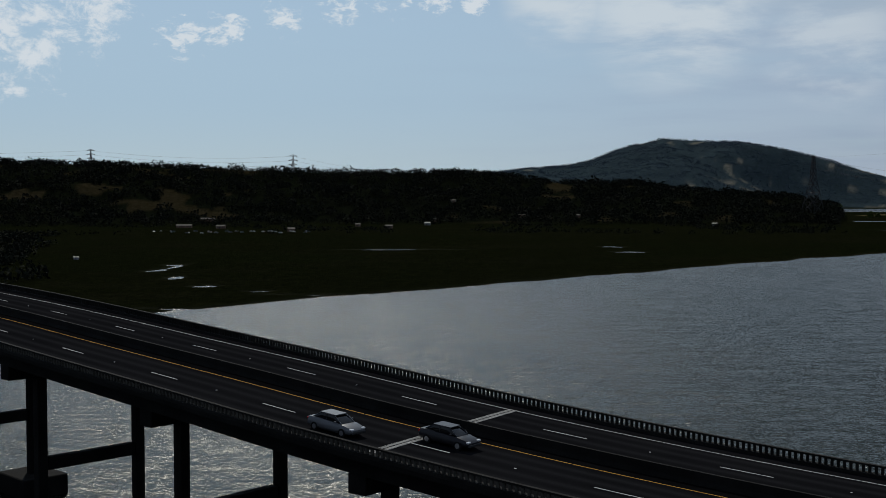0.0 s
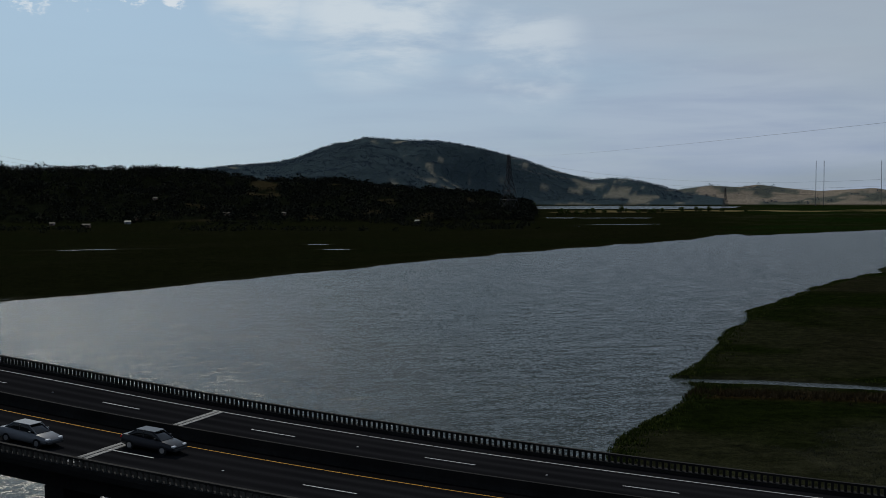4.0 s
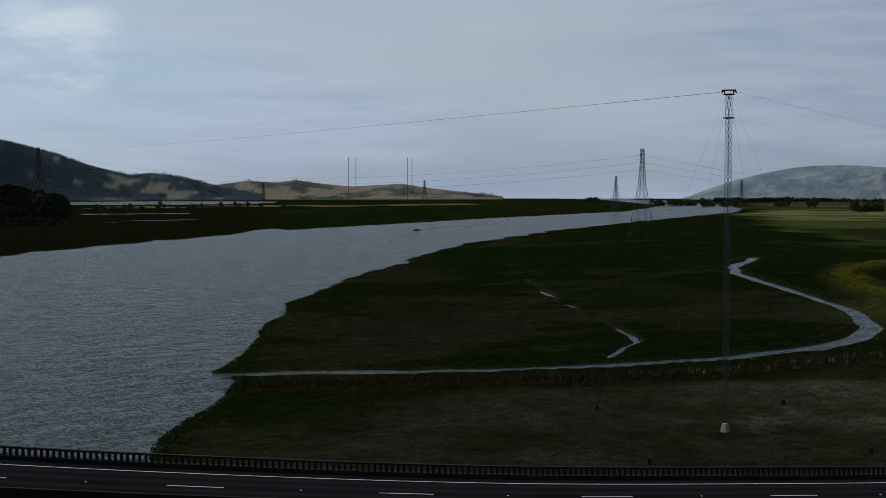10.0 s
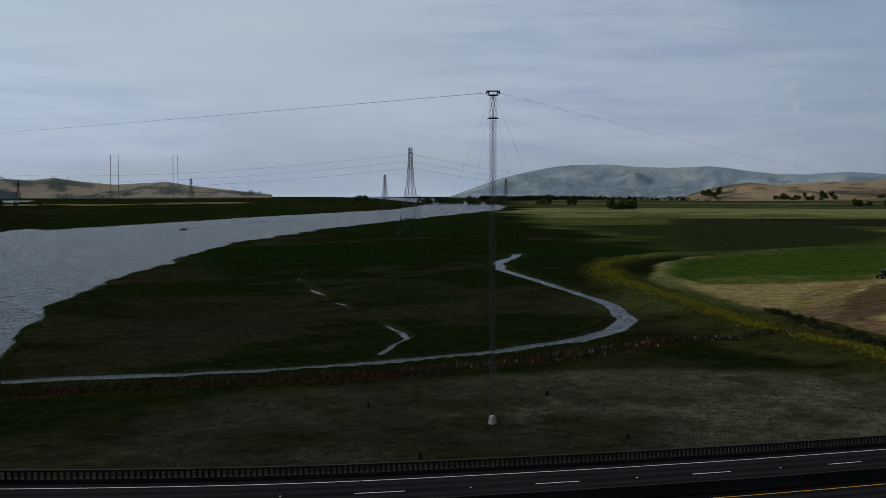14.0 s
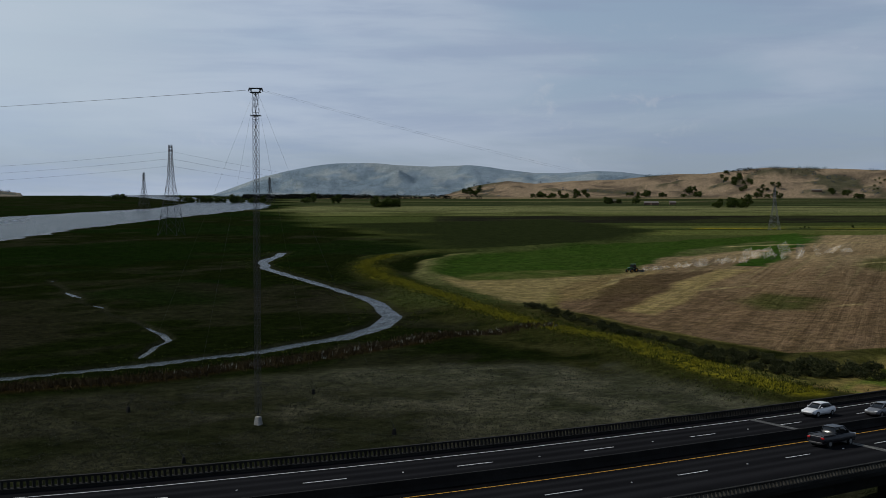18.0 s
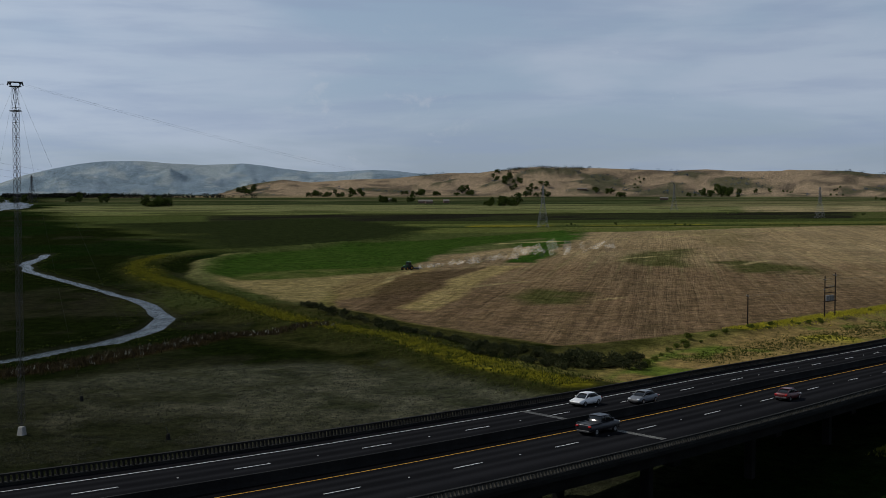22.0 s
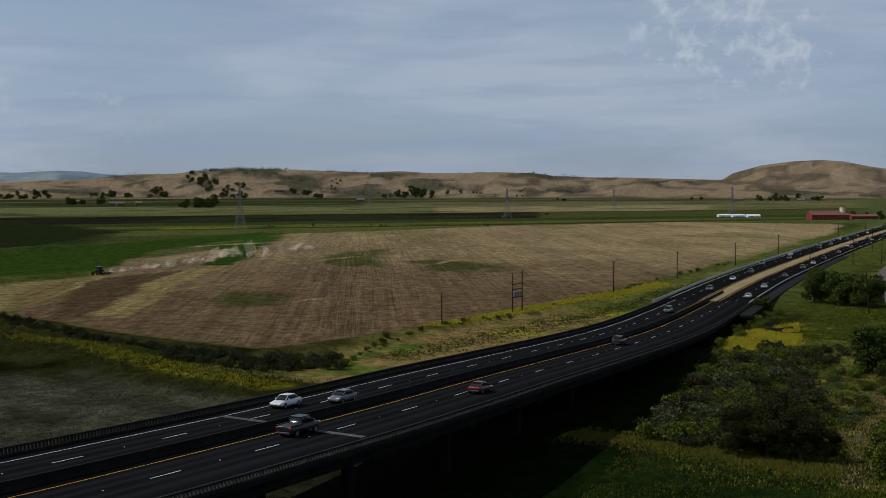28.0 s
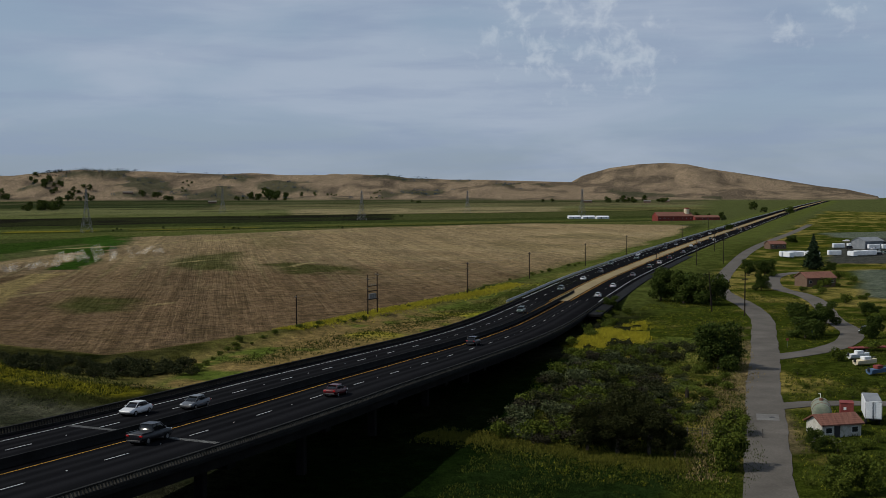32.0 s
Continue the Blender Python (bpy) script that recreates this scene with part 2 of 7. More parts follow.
# water: dark, with wind ripples at two scales
nw = Nodes("river_water", 0.24, 0.0, 0.5)
nw.b.inputs["IOR"].default_value = 1.17
nw.b.inputs["Specular Tint"].default_value = (0.86, 1.0, 0.88, 1)
w2 = nw.noise(0.07, 4, 0.55, nw.coord((1, 1.6, 1)), 0.25, 0.75)
w3 = nw.noise(0.016, 4, 0.6, nw.coord((1, 1.3, 1)), 0.25, 0.75)
def ripple(scale, stretch, detail, amount):
    """Slopes of the ripples as a vector."""
    t = nw.t.nodes.new("ShaderNodeTexNoise")
    t.inputs["Scale"].default_value, t.inputs["Detail"].default_value, t.inputs["Roughness"].default_value = scale, detail, 0.6
    nw.t.links.new(nw.coord(stretch), t.inputs["Vector"])
    m = nw.t.nodes.new("ShaderNodeVectorMath")
    m.operation = "SUBTRACT"
    m.inputs[1].default_value = (0.5, 0.5, 0.5)
    nw.t.links.new(t.outputs["Color"], m.inputs[0])
    k = nw.t.nodes.new("ShaderNodeVectorMath")
    k.operation = "MULTIPLY"
    k.inputs[1].default_value = (amount, amount, 0)
    nw.t.links.new(m.outputs[0], k.inputs[0])
    return k.outputs[0]


def vadd(a, b):
    n = nw.t.nodes.new("ShaderNodeVectorMath")
    n.operation = "ADD"
    for sock, v in zip(n.inputs, (a, b)):
        nw.put(sock, v)
    return n.outputs[0]


wind = nw.t.nodes.new("ShaderNodeVectorMath")
wind.operation = "SCALE"
nw.t.links.new(vadd(ripple(4.0, (0.7, 1.3, 1), 2, 1.5), vadd(ripple(1.9, (0.6, 1.5, 1), 3, 1.3), ripple(0.3, (0.5, 1.7, 1), 4, 0.6))), wind.inputs[0])
nw.t.links.new(nw.add(0.75, nw.mul(w3, 0.5)), wind.inputs["Scale"])
norm = nw.t.nodes.new("ShaderNodeVectorMath")
norm.operation = "NORMALIZE"
# an added southward lean of the normals lifts sun glitter, dims sky reflection
nw.t.links.new(vadd(wind.outputs[0], (-0.02, -0.10, 1.0)), norm.inputs[0])
nw.t.links.new(norm.outputs[0], nw.b.inputs["Normal"])
M_WATER = nw.color(nw.mix(w2, (0.005, 0.009, 0.007), (0.010, 0.015, 0.012)))


# ---- helpers for meshes ----
def mesh_of(name, verts, faces, mat):
    me = bpy.data.meshes.new(name)
    me.from_pydata(verts, [], faces)
    me.materials.append(mat)
    me.update()
    return me


def bm_mesh(name, bm, mat):
    me = bpy.data.meshes.new(name)
    bm.to_mesh(me)
    bm.free()
    me.materials.append(mat)
    return me


def part(name, data, mat, parent=None, label="", at=None):
    """Links a bmesh or mesh as one object, under a thing if one is given."""
    me = data if isinstance(data, bpy.types.Mesh) else bm_mesh(name, data, mat)
    ob = new(name, me)
    if parent is not None:
        ob.parent = parent
    if at is not None:
        ob.matrix_basis = at
    if label:
        ob["label"] = label
    return ob


def thing(name, label, category, group="", kind="", at=None):
    ob = new(name)
    ob.empty_display_size = 0.5
    if at is not None:
        ob.matrix_basis = at
    return tagged(ob, label, category, group, kind)


def box(bm, cx, cy, cz, sx, sy, sz, m=None, bevel=0.0):
    r = bmesh.ops.create_cube(bm, size=1.0, matrix=Matrix.Translation((cx, cy, cz)) @ Matrix.Diagonal((sx, sy, sz, 1)))
    if bevel:
        es = list({e for v in r["verts"] for e in v.link_edges})
        r2 = bmesh.ops.bevel(bm, geom=es, offset=bevel, segments=1, affect="EDGES", profile=0.5)
        vs = r2["verts"]
    else:
        vs = r["verts"]
    if m is not None:
        bmesh.ops.transform(bm, matrix=m, verts=vs)
    return vs


def rod(bm, a, b, r1, r2=None, seg=6):
    """A tapered rod from a to b."""
    a, b = Vector(a), Vector(b)
    d = b - a
    m = Matrix.Translation((a + b) / 2) @ d.to_track_quat("Z", "Y").to_matrix().to_4x4()
    bmesh.ops.create_cone(bm, cap_ends=True, segments=seg, radius1=r1, radius2=r1 if r2 is None else r2, depth=d.length, matrix=m)


def boxed(name, cx, cy, cz, sx, sy, sz, mat, parent=None, bevel=0.0, label=""):
    bm = bmesh.new()
    box(bm, cx, cy, cz, sx, sy, sz, None, bevel)
    return part(name, bm, mat, parent, label)


def rand2(ix, iy, seed):
    h = np.sin(ix * 127.1 + iy * 311.7 + seed * 74.7) * 43758.5453
    return h - np.floor(h)


def value_noise(x, y, seed=0):
    ix, iy = np.floor(x), np.floor(y)
    fx, fy = x - ix, y - iy
    fx, fy = fx * fx * (3 - 2 * fx), fy * fy * (3 - 2 * fy)
    a, b = rand2(ix, iy, seed), rand2(ix + 1, iy, seed)
    c, d = rand2(ix, iy + 1, seed), rand2(ix + 1, iy + 1, seed)
    return (a + (b - a) * fx) * (1 - fy) + (c + (d - c) * fx) * fy


def fbm(x, y, size, octaves=4, seed=0):
    out, amp, tot = 0.0, 1.0, 0.0
    x, y = np.asarray(x, float) / size, np.asarray(y, float) / size
    for k in range(octaves):
        out = out + amp * value_noise(x * 2 ** k, y * 2 ** k, seed + k)
        tot += amp
        amp *= 0.5
    return out / tot


def inside(x, y, poly):
    """Signed distance to a closed polygon, positive inside."""
    px, py = np.array(poly, float).T
    d2 = np.full(x.shape, 1e12)
    flag = np.zeros(x.shape, bool)
    for i in range(len(px)):
        ax, ay, bx, by = px[i - 1], py[i - 1], px[i], py[i]
        ex, ey = bx - ax, by - ay
        t = np.clip(((x - ax) * ex + (y - ay) * ey) / (ex * ex + ey * ey + 1e-9), 0, 1)
        d2 = np.minimum(d2, (x - ax - t * ex) ** 2 + (y - ay - t * ey) ** 2)
        c = (ay > y) != (by > y)
        if by != ay:
            flag ^= c & (x < (bx - ax) * (y - ay) / (by - ay) + ax)
    d = np.sqrt(d2)
    return np.where(flag, d, -d)


def along(x, y, line):
    """Distance to an open line."""
    d2 = np.full(x.shape, 1e12)
    for (ax, ay), (bx, by) in zip(line[:-1], line[1:]):
        ex, ey = bx - ax, by - ay
        t = np.clip(((x - ax) * ex + (y - ay) * ey) / (ex * ex + ey * ey + 1e-9), 0, 1)
        d2 = np.minimum(d2, (x - ax - t * ex) ** 2 + (y - ay - t * ey) ** 2)
    return np.sqrt(d2)


def smooth(v, lo, hi):
    t = np.clip((v - lo) / (hi - lo), 0, 1)
    return t * t * (3 - 2 * t)


# ---- the lie of the land ----
LEFT_BANK = [(-500, 190), (-260, 275), (-160, 330), (-91, 366), (-64, 399), (-45, 427), (-18, 448), (27, 494), (92, 562), (174, 652), (270, 744), (404, 851),
             (521, 985), (512, 942), (693, 1040), (995, 1215), (1412, 1424), (1990, 1880), (2900, 3000), (3300, 3700)]
RIGHT_BANK = [(3420, 3560), (2950, 2750), (2420, 2130), (2365, 2035), (1811, 1508), (1520, 1277), (920, 928), (653, 760), (476, 629), (356, 517), (266, 423), (243, 403),
              (191, 342), (163, 305), (146, 281), (127, 250), (113, 229), (100, 213), (101, 203), (88, 186), (76, 172), (62, 152), (46, 120), (14, 70), (-30, 8), (-90, -80), (-330, -400), (-900, -420)]
RIVER = LEFT_BANK + RIGHT_BANK
CREEK = [(92, 216), (113, 204), (129, 193), (147, 183), (171, 174), (197, 167), (224, 166), (249, 172), (272, 184), (302, 208), (335, 250), (398, 335), (432, 366), (473, 391), (504, 411)]
CREEK_W = [6, 5.5, 5, 4.6, 4.6, 5, 5.2, 4.8, 4.2, 3.4, 3.0, 3.4, 4.2, 4, 3]
RILL = [(308, 363), (268, 310), (245, 273), (231, 251), (217, 223), (203, 198), (192, 191), (179, 180)]
LEVEE = [(800, 330), (700, 312), (625, 301), (575, 329), (535, 337), (494, 332), (450, 315), (411, 292), (375, 259), (343, 223), (309, 186), (286, 162), (269, 142), (254, 120), (243, 102), (231, 89), (219, 76), (208, 64), (198, 50)]
INNER = [(900, 228), (719, 268), (671, 286), (622, 300), (572, 309), (521, 308), (470, 293), (422, 269), (387, 243), (356, 215), (326, 184), (300, 155), (272, 114), (251, 80), (243, 68), (254, 54), (280, 39), (329, 16), (391, -13), (460, -41), (546, -74), (640, -109), (910, -197), (1160, -262)]
PONDS = [(-138, 575, 2.4, 9), (-141, 622, 3.4, 7), (-137, 600, 1.6, 12), (-118, 523, 2.6, 6), (-95, 474, 4.0, 6), (-69, 448, 3.4, 3), (-50, 433, 9, 1.6), (-88, 378, 7, 2.2), (123, 845, 7, 9), (124, 767, 9, 8), (-30, 800, 26, 4), (560, 1330, 50, 14), (470, 1270, 10, 9)]
LAGOON = [(926, 2801), (1190, 3600), (1520, 3590), (1760, 3255), (1470, 2770), (1180, 2700)]
LANE = [(110, -34), (135, -39.8), (160, -46.6), (182, -52.8), (209, -60), (246, -71), (282, -81), (319, -91), (354, -97), (400, -101), (423, -105), (466, -117), (574, -151), (661, -180), (755, -215), (947, -293), (1172, -381)]
LOOP = [(246, -72), (255, -84), (268, -95), (290, -105), (318, -110), (366, -122), (395, -126), (413, -125), (438, -129), (487, -147), (503, -162)]
DRIVE = [(190, -56), (193, -63), (193, -75), (190, -100)]
# roadway line: plan and height of the deck
ROAD = [(-92.9, 177.5, 24.0), (-77.9, 163.3, 23.54), (-62.8, 148.9, 22.92), (-47.9, 134.4, 22.07), (-32.9, 120.0, 20.96), (-17.5, 106.0, 19.71), (-1.6, 92.6, 18.18), (15.2, 80.3, 16.71), (32.7, 69.2, 15.39),
        (51.0, 59.3, 14.11), (69.9, 50.5, 13.1), (89.1, 42.6, 12.1), (108.6, 35.3, 11.16), (128.2, 28.3, 10.22), (147.8, 21.5, 9.41), (167.6, 14.9, 8.61), (187.3, 8.4, 7.67), (207.1, 2.1, 6.68),
        (227.0, -4.1, 5.66), (246.9, -10.1, 4.7), (266.9, -16.0, 3.9), (286.9, -21.7, 3.3), (325, -32, 2.6), (378, -46.5, 2.1), (438, -64, 2.0), (500, -84, 2.0), (676, -144, 2.0), (1012, -264, 2.0), (1904, -588, 2.0), (3400, -1150, 2.0)]
ROAD = [(-135.0, 217.5, 25.0)] + ROAD


def spline(points, step):
    """Even points along a smooth line, with the run and heading at each."""
    p = np.array(points, float)
    p = np.vstack([2 * p[0] - p[1], p, 2 * p[-1] - p[-2]])
    out = []
    for i in range(1, len(p) - 2):
        n = max(2, int(np.linalg.norm(p[i + 1] - p[i]) / 2.0))
        t = np.linspace(0, 1, n, endpoint=False)[:, None]
        a, b, c, d = p[i - 1], p[i], p[i + 1], p[i + 2]
        la, lb, lc = (max(np.linalg.norm(v), 1e-6) for v in (b - a, c - b, d - c))
        m1 = ((b - a) / la + (c - b) / lb) / 2 * lb
        m2 = ((c - b) / lb + (d - c) / lc) / 2 * lb
        out.append((2 * t ** 3 - 3 * t ** 2 + 1) * b + (t ** 3 - 2 * t ** 2 + t) * m1 + (-2 * t ** 3 + 3 * t ** 2) * c + (t ** 3 - t ** 2) * m2)
    q = np.vstack(out + [p[-2:-1]])
    s = np.concatenate([[0], np.cumsum(np.linalg.norm(np.diff(q[:, :2], axis=0), axis=1))])
    ss = np.arange(0, s[-1], step)
    return np.stack([np.interp(ss, s, q[:, k]) for k in range(q.shape[1])], 1), ss


RL, RS = spline(ROAD, 1.0)
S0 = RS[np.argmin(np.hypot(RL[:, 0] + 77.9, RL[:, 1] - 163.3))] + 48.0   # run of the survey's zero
RH = np.arctan2(np.gradient(RL[:, 0]), np.gradient(RL[:, 1]))
RUN = RS - S0


def road_at(s, lat=0.0, up=0.0):
    """The point at run s and offset lat, to the right of travel, and the heading there."""
    x, y, z, h = (float(np.interp(s, RUN, c)) for c in (RL[:, 0], RL[:, 1], RL[:, 2], RH))
    return Vector((x + lat * math.cos(h), y - lat * math.sin(h), z + up)), h


BRIDGE_END = 440.0


def ridge(az, dist, crest, profile, near, far, rough, seed, x, y):
    """One ridge of hills: profile gives bearing and angle of its skyline."""
    a, e = np.array(profile, float).T
    top = np.interp(az, a, CAM_H + crest * np.tan(np.radians(e)), left=-50, right=-50)
    g = np.where(dist < crest, smooth(dist, crest - near, crest), 1 - 0.8 * smooth(dist, crest, crest + far))
    n = fbm(x, y, 420, 5, seed) - 0.5
    spur = 1 - np.abs(fbm(x, y, 330, 4, seed + 9) - 0.5) * 5
    k = np.clip((crest - dist) / near, 0, 1)
    spur = spur + 0.55 * (1 - np.abs(fbm(x, y, 130, 3, seed + 4) - 0.5) * 5)
    return top * g * (1 + rough * n * (0.15 + 2 * k) - 1.7 * rough * k * (1.3 - k) * spur) - 3 * (1 - g)


NEAR_HILL = [(-60, 1.6), (-30, 1.55), (-20.4, 1.50), (-15, 1.42), (-10.3, 1.25), (-5, 1.1), (0.4, 1.15), (3, 1.0), (5.9, 0.62), (9, 0.62), (12, 0.25), (16, 0.0), (18.2, -0.45), (19, -1.4)]
MOUNTAIN = [(-3, 0.9), (0, 1.12), (1.3, 1.27), (2.4, 1.18), (3.4, 1.3), (4.8, 1.4), (6.15, 1.54), (7.2, 1.78), (8.3, 2.24), (9.7, 2.57), (10.45, 2.74), (11.6, 2.64), (13.9, 2.55), (14.6, 2.44), (15.9, 2.22), (17.2, 1.88), (18.3, 1.55), (19.6, 1.14), (21.3, 0.67), (22.2, 0.79), (23, 0.73), (24, 0.52), (25.5, 0.1), (27.5, -0.2)]
LOW_HILLS = [(23, 0.0), (24.6, 0.1), (25.5, 0.25), (26.8, 0.43), (28.1, 0.35), (29, 0.48), (30.3, 0.3), (31.7, 0.17), (33.3, 0.25), (34.1, 0.3), (35.2, 0.12), (36.8, -0.06), (39, -0.3)]
HAZY_RIDGE = [(47.5, -0.4), (49.1, 0.2), (49.9, 0.5), (51.2, 0.82), (52.3, 1.04), (53.4, 1.15), (54.8, 1.17), (56.1, 1.1), (58, 1.02), (59.7, 1.07), (60.5, 0.96), (61.6, 0.78), (62.9, 0.64), (64.2, 0.63), (65.8, 0.74), (67, 0.7), (68, 0.6), (70, 0.5)]
BROWN_HILLS = [(58, -0.6), (59, -0.28), (60.1, 0.06), (61.6, 0.28), (62.9, 0.14), (65, 0.28), (66.9, 0.32), (68.5, 0.5), (69.6, 0.6), (71, 0.6), (72.3, 0.74), (73.4, 0.86), (75, 0.87), (77, 0.8), (80.2, 0.68), (81.8, 0.75), (83.1, 0.65), (85.2, 0.63), (86.6, 0.72), (88.1, 0.68), (89.2, 0.52), (91, 0.46), (92.7, 0.44), (95, 0.38), (97, 0.32), (104, 0.0)]
BIG_HILL = [(95.6, -0.3), (96.4, 0.1), (97, 0.34), (97.5, 0.64), (98.8, 1.02), (100.1, 1.2), (101.5, 1.25), (102.4, 1.19), (103.5, 0.96), (104.6, 0.8), (105.9, 0.58), (107.1, 0.37), (108.4, 0.14), (109.6, -0.02), (111, -0.35)]
FIELD = [(310, 155), (400, 190), (447, 191), (500, 200), (640, 230), (869, 215), (1078, 57), (1216, -107), (1160, -255), (910, -192), (640, -103), (546, -68), (460, -35), (391, -7), (345, 17), (301, 36), (278, 46), (266, 53), (255, 61), (250, 67), (253, 76), (266, 97), (284, 122)]
GREEN = [(384, 236), (428, 276), (505, 308), (659, 292), (790, 255), (900, 215), (760, 190), (640, 200), (560, 212), (481, 196), (447, 193), (410, 205), (385, 222)]


def land(x, y):
    """Height and cover colour of the ground at x, y."""
    dist = np.hypot(x, y)
    az = np.degrees(np.arctan2(x, y))
    jx = (fbm(x, y, 30, 3, 3) - 0.5)
    jy = (fbm(x, y, 30, 3, 5) - 0.5)
    near = np.clip(dist / 300, 0.35, 3)
    wx, wy = x + jx * 7 * near, y + jy * 7 * near
    wet = inside(wx, wy, RIVER) / 1.0
    w = np.zeros_like(x)
    cd = np.full(x.shape, 1e9)
    for (a, b), wid in zip(zip(CREEK[:-1], CREEK[1:]), CREEK_W):
        cd = np.minimum(cd, along(x + jx * 5, y + jy * 5, [a, b]) - wid * 0.5)
    low = smooth(y, 236, 214)
    rill = along(x + jx * 9, y + jy * 9, RILL) - 0.55 * low + (1 - low) * (0.6 - 1.3 * smooth(fbm(x, y, 26, 2, 21), 0.52, 0.64))
    sd = np.maximum(wet, np.maximum(-cd, -rill))
    for px, py, rx, ry in PONDS:
        sd = np.maximum(sd, (1 - np.hypot((wx - px) / rx, (wy - py) / ry)) * min(rx, ry))
    lagoon_edge = inside(x, y, LAGOON)
    lagoon = np.maximum(inside(wx, wy, LAGOON) - 24 * smooth(fbm(x, y * 0.3, 90, 3, 8), 0.5, 0.75) - 10, -99)
    strip = inside(wx, wy, [(600, 1760), (665, 1730), (760, 1710), (740, 1665), (600, 1700)])
    sd = np.maximum(sd, np.maximum(lagoon, strip))
    z = 0.55 + 0.5 * (fbm(x, y, 14, 3, 1) - 0.5) - 1.5 * smooth(sd, -1.6 * near, 1.6 * near)
    # banks and levees
    lv = along(wx, wy, LEVEE)
    inn = along(wx, wy, INNER)
    z = z + 1.5 * smooth(lv, 16, 4) * smooth(sd, 0, -6) + 1.0 * smooth(inn, 9, 2)
    rd = along(x, y, [tuple(p[:2]) for p in ROAD[20:]])
    emb = smooth(x, 345, 390) * smooth(rd, 34, 15)
    z = z * (1 - emb) + 1.78 * emb
    flat = smooth(np.minimum(along(x, y, LANE), np.minimum(along(x, y, LOOP), along(x, y, DRIVE))), 9, 5.5)
    z = z * (1 - flat) + 0.6 * flat
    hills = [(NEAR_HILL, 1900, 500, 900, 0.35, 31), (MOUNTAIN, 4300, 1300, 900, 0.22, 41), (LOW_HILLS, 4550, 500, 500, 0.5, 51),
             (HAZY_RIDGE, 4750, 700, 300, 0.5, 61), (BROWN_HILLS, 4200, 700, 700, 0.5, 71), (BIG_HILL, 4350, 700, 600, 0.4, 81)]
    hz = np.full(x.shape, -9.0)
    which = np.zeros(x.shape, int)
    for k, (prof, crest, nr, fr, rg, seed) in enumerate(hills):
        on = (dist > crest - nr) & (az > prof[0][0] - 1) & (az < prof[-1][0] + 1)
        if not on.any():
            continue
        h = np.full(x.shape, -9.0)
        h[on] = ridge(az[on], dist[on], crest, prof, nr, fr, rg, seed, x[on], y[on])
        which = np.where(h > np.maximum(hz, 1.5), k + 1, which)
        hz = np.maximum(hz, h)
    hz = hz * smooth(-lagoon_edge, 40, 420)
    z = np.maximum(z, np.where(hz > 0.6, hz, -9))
    # cover
    n1, n2, n3 = fbm(x, y, 60, 4, 11), fbm(x, y, 9, 3, 12), fbm(x, y, 170, 3, 13)
    col = np.empty((*x.shape, 3))

    def cover(c, mask):
        m = np.clip(mask, 0, 1)[..., None]
        col[:] = col * (1 - m) + np.array(c) * m

    # marsh albedo is held low to carry the shade of backlit grass
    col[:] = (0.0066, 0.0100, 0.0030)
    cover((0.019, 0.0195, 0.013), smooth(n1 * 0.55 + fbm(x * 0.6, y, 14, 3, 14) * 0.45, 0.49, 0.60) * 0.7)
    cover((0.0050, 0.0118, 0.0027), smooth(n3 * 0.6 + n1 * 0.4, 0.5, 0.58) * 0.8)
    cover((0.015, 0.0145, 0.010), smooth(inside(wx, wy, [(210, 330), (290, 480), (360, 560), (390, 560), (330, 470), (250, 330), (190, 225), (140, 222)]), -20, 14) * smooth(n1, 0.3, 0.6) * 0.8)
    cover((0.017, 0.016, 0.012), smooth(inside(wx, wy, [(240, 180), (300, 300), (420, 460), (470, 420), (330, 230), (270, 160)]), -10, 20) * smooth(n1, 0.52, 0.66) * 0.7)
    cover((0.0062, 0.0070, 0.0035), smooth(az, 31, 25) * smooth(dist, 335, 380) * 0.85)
    # dry meadow between the dyke and the bridge; its backlit west is painted darker
    mead = inside(wx, wy, [(96, 166), (128, 166), (160, 150), (200, 130), (222, 92), (200, 60), (198, 20), (120, 20), (40, 60), (60, 140)])
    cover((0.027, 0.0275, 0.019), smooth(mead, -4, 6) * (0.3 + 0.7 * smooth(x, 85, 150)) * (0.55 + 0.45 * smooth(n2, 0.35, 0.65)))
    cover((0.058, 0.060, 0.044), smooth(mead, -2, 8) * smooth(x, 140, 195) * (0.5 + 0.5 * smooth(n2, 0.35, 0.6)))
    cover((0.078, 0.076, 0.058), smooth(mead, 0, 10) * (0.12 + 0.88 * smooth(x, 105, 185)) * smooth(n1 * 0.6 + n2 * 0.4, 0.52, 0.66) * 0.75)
    dyke = along(wx, wy, [(92, 196), (125, 180), (160, 160), (200, 150), (240, 148), (262, 128)])
    cover((0.018, 0.012, 0.006), smooth(dyke, 7, 2))
    # levee: brown weeds, mustard
    cover((0.026, 0.027, 0.011), smooth(lv, 26, 16) * smooth(x, 190, 215) * smooth(inside(wx, wy, FIELD), 2, -2) * smooth(x, 330, 300) * smooth(n2, 0.25, 0.6))
    cover((0.024, 0.026, 0.009), smooth(lv, 13, 7))
    cover((0.13, 0.115, 0.012), smooth(lv, 5.5 + 4 * smooth(x, 310, 400), 2.0) * smooth(n2 * 0.5 + n1 * 0.5, 0.34, 0.56) * smooth(x, 520, 470))
    cover((0.05, 0.056, 0.018), smooth(lv, 14, 4) * smooth(x, 430, 500))
    cover((0.12, 0.115, 0.055), smooth(inn, 8, 4) * smooth(y, 120, 220))
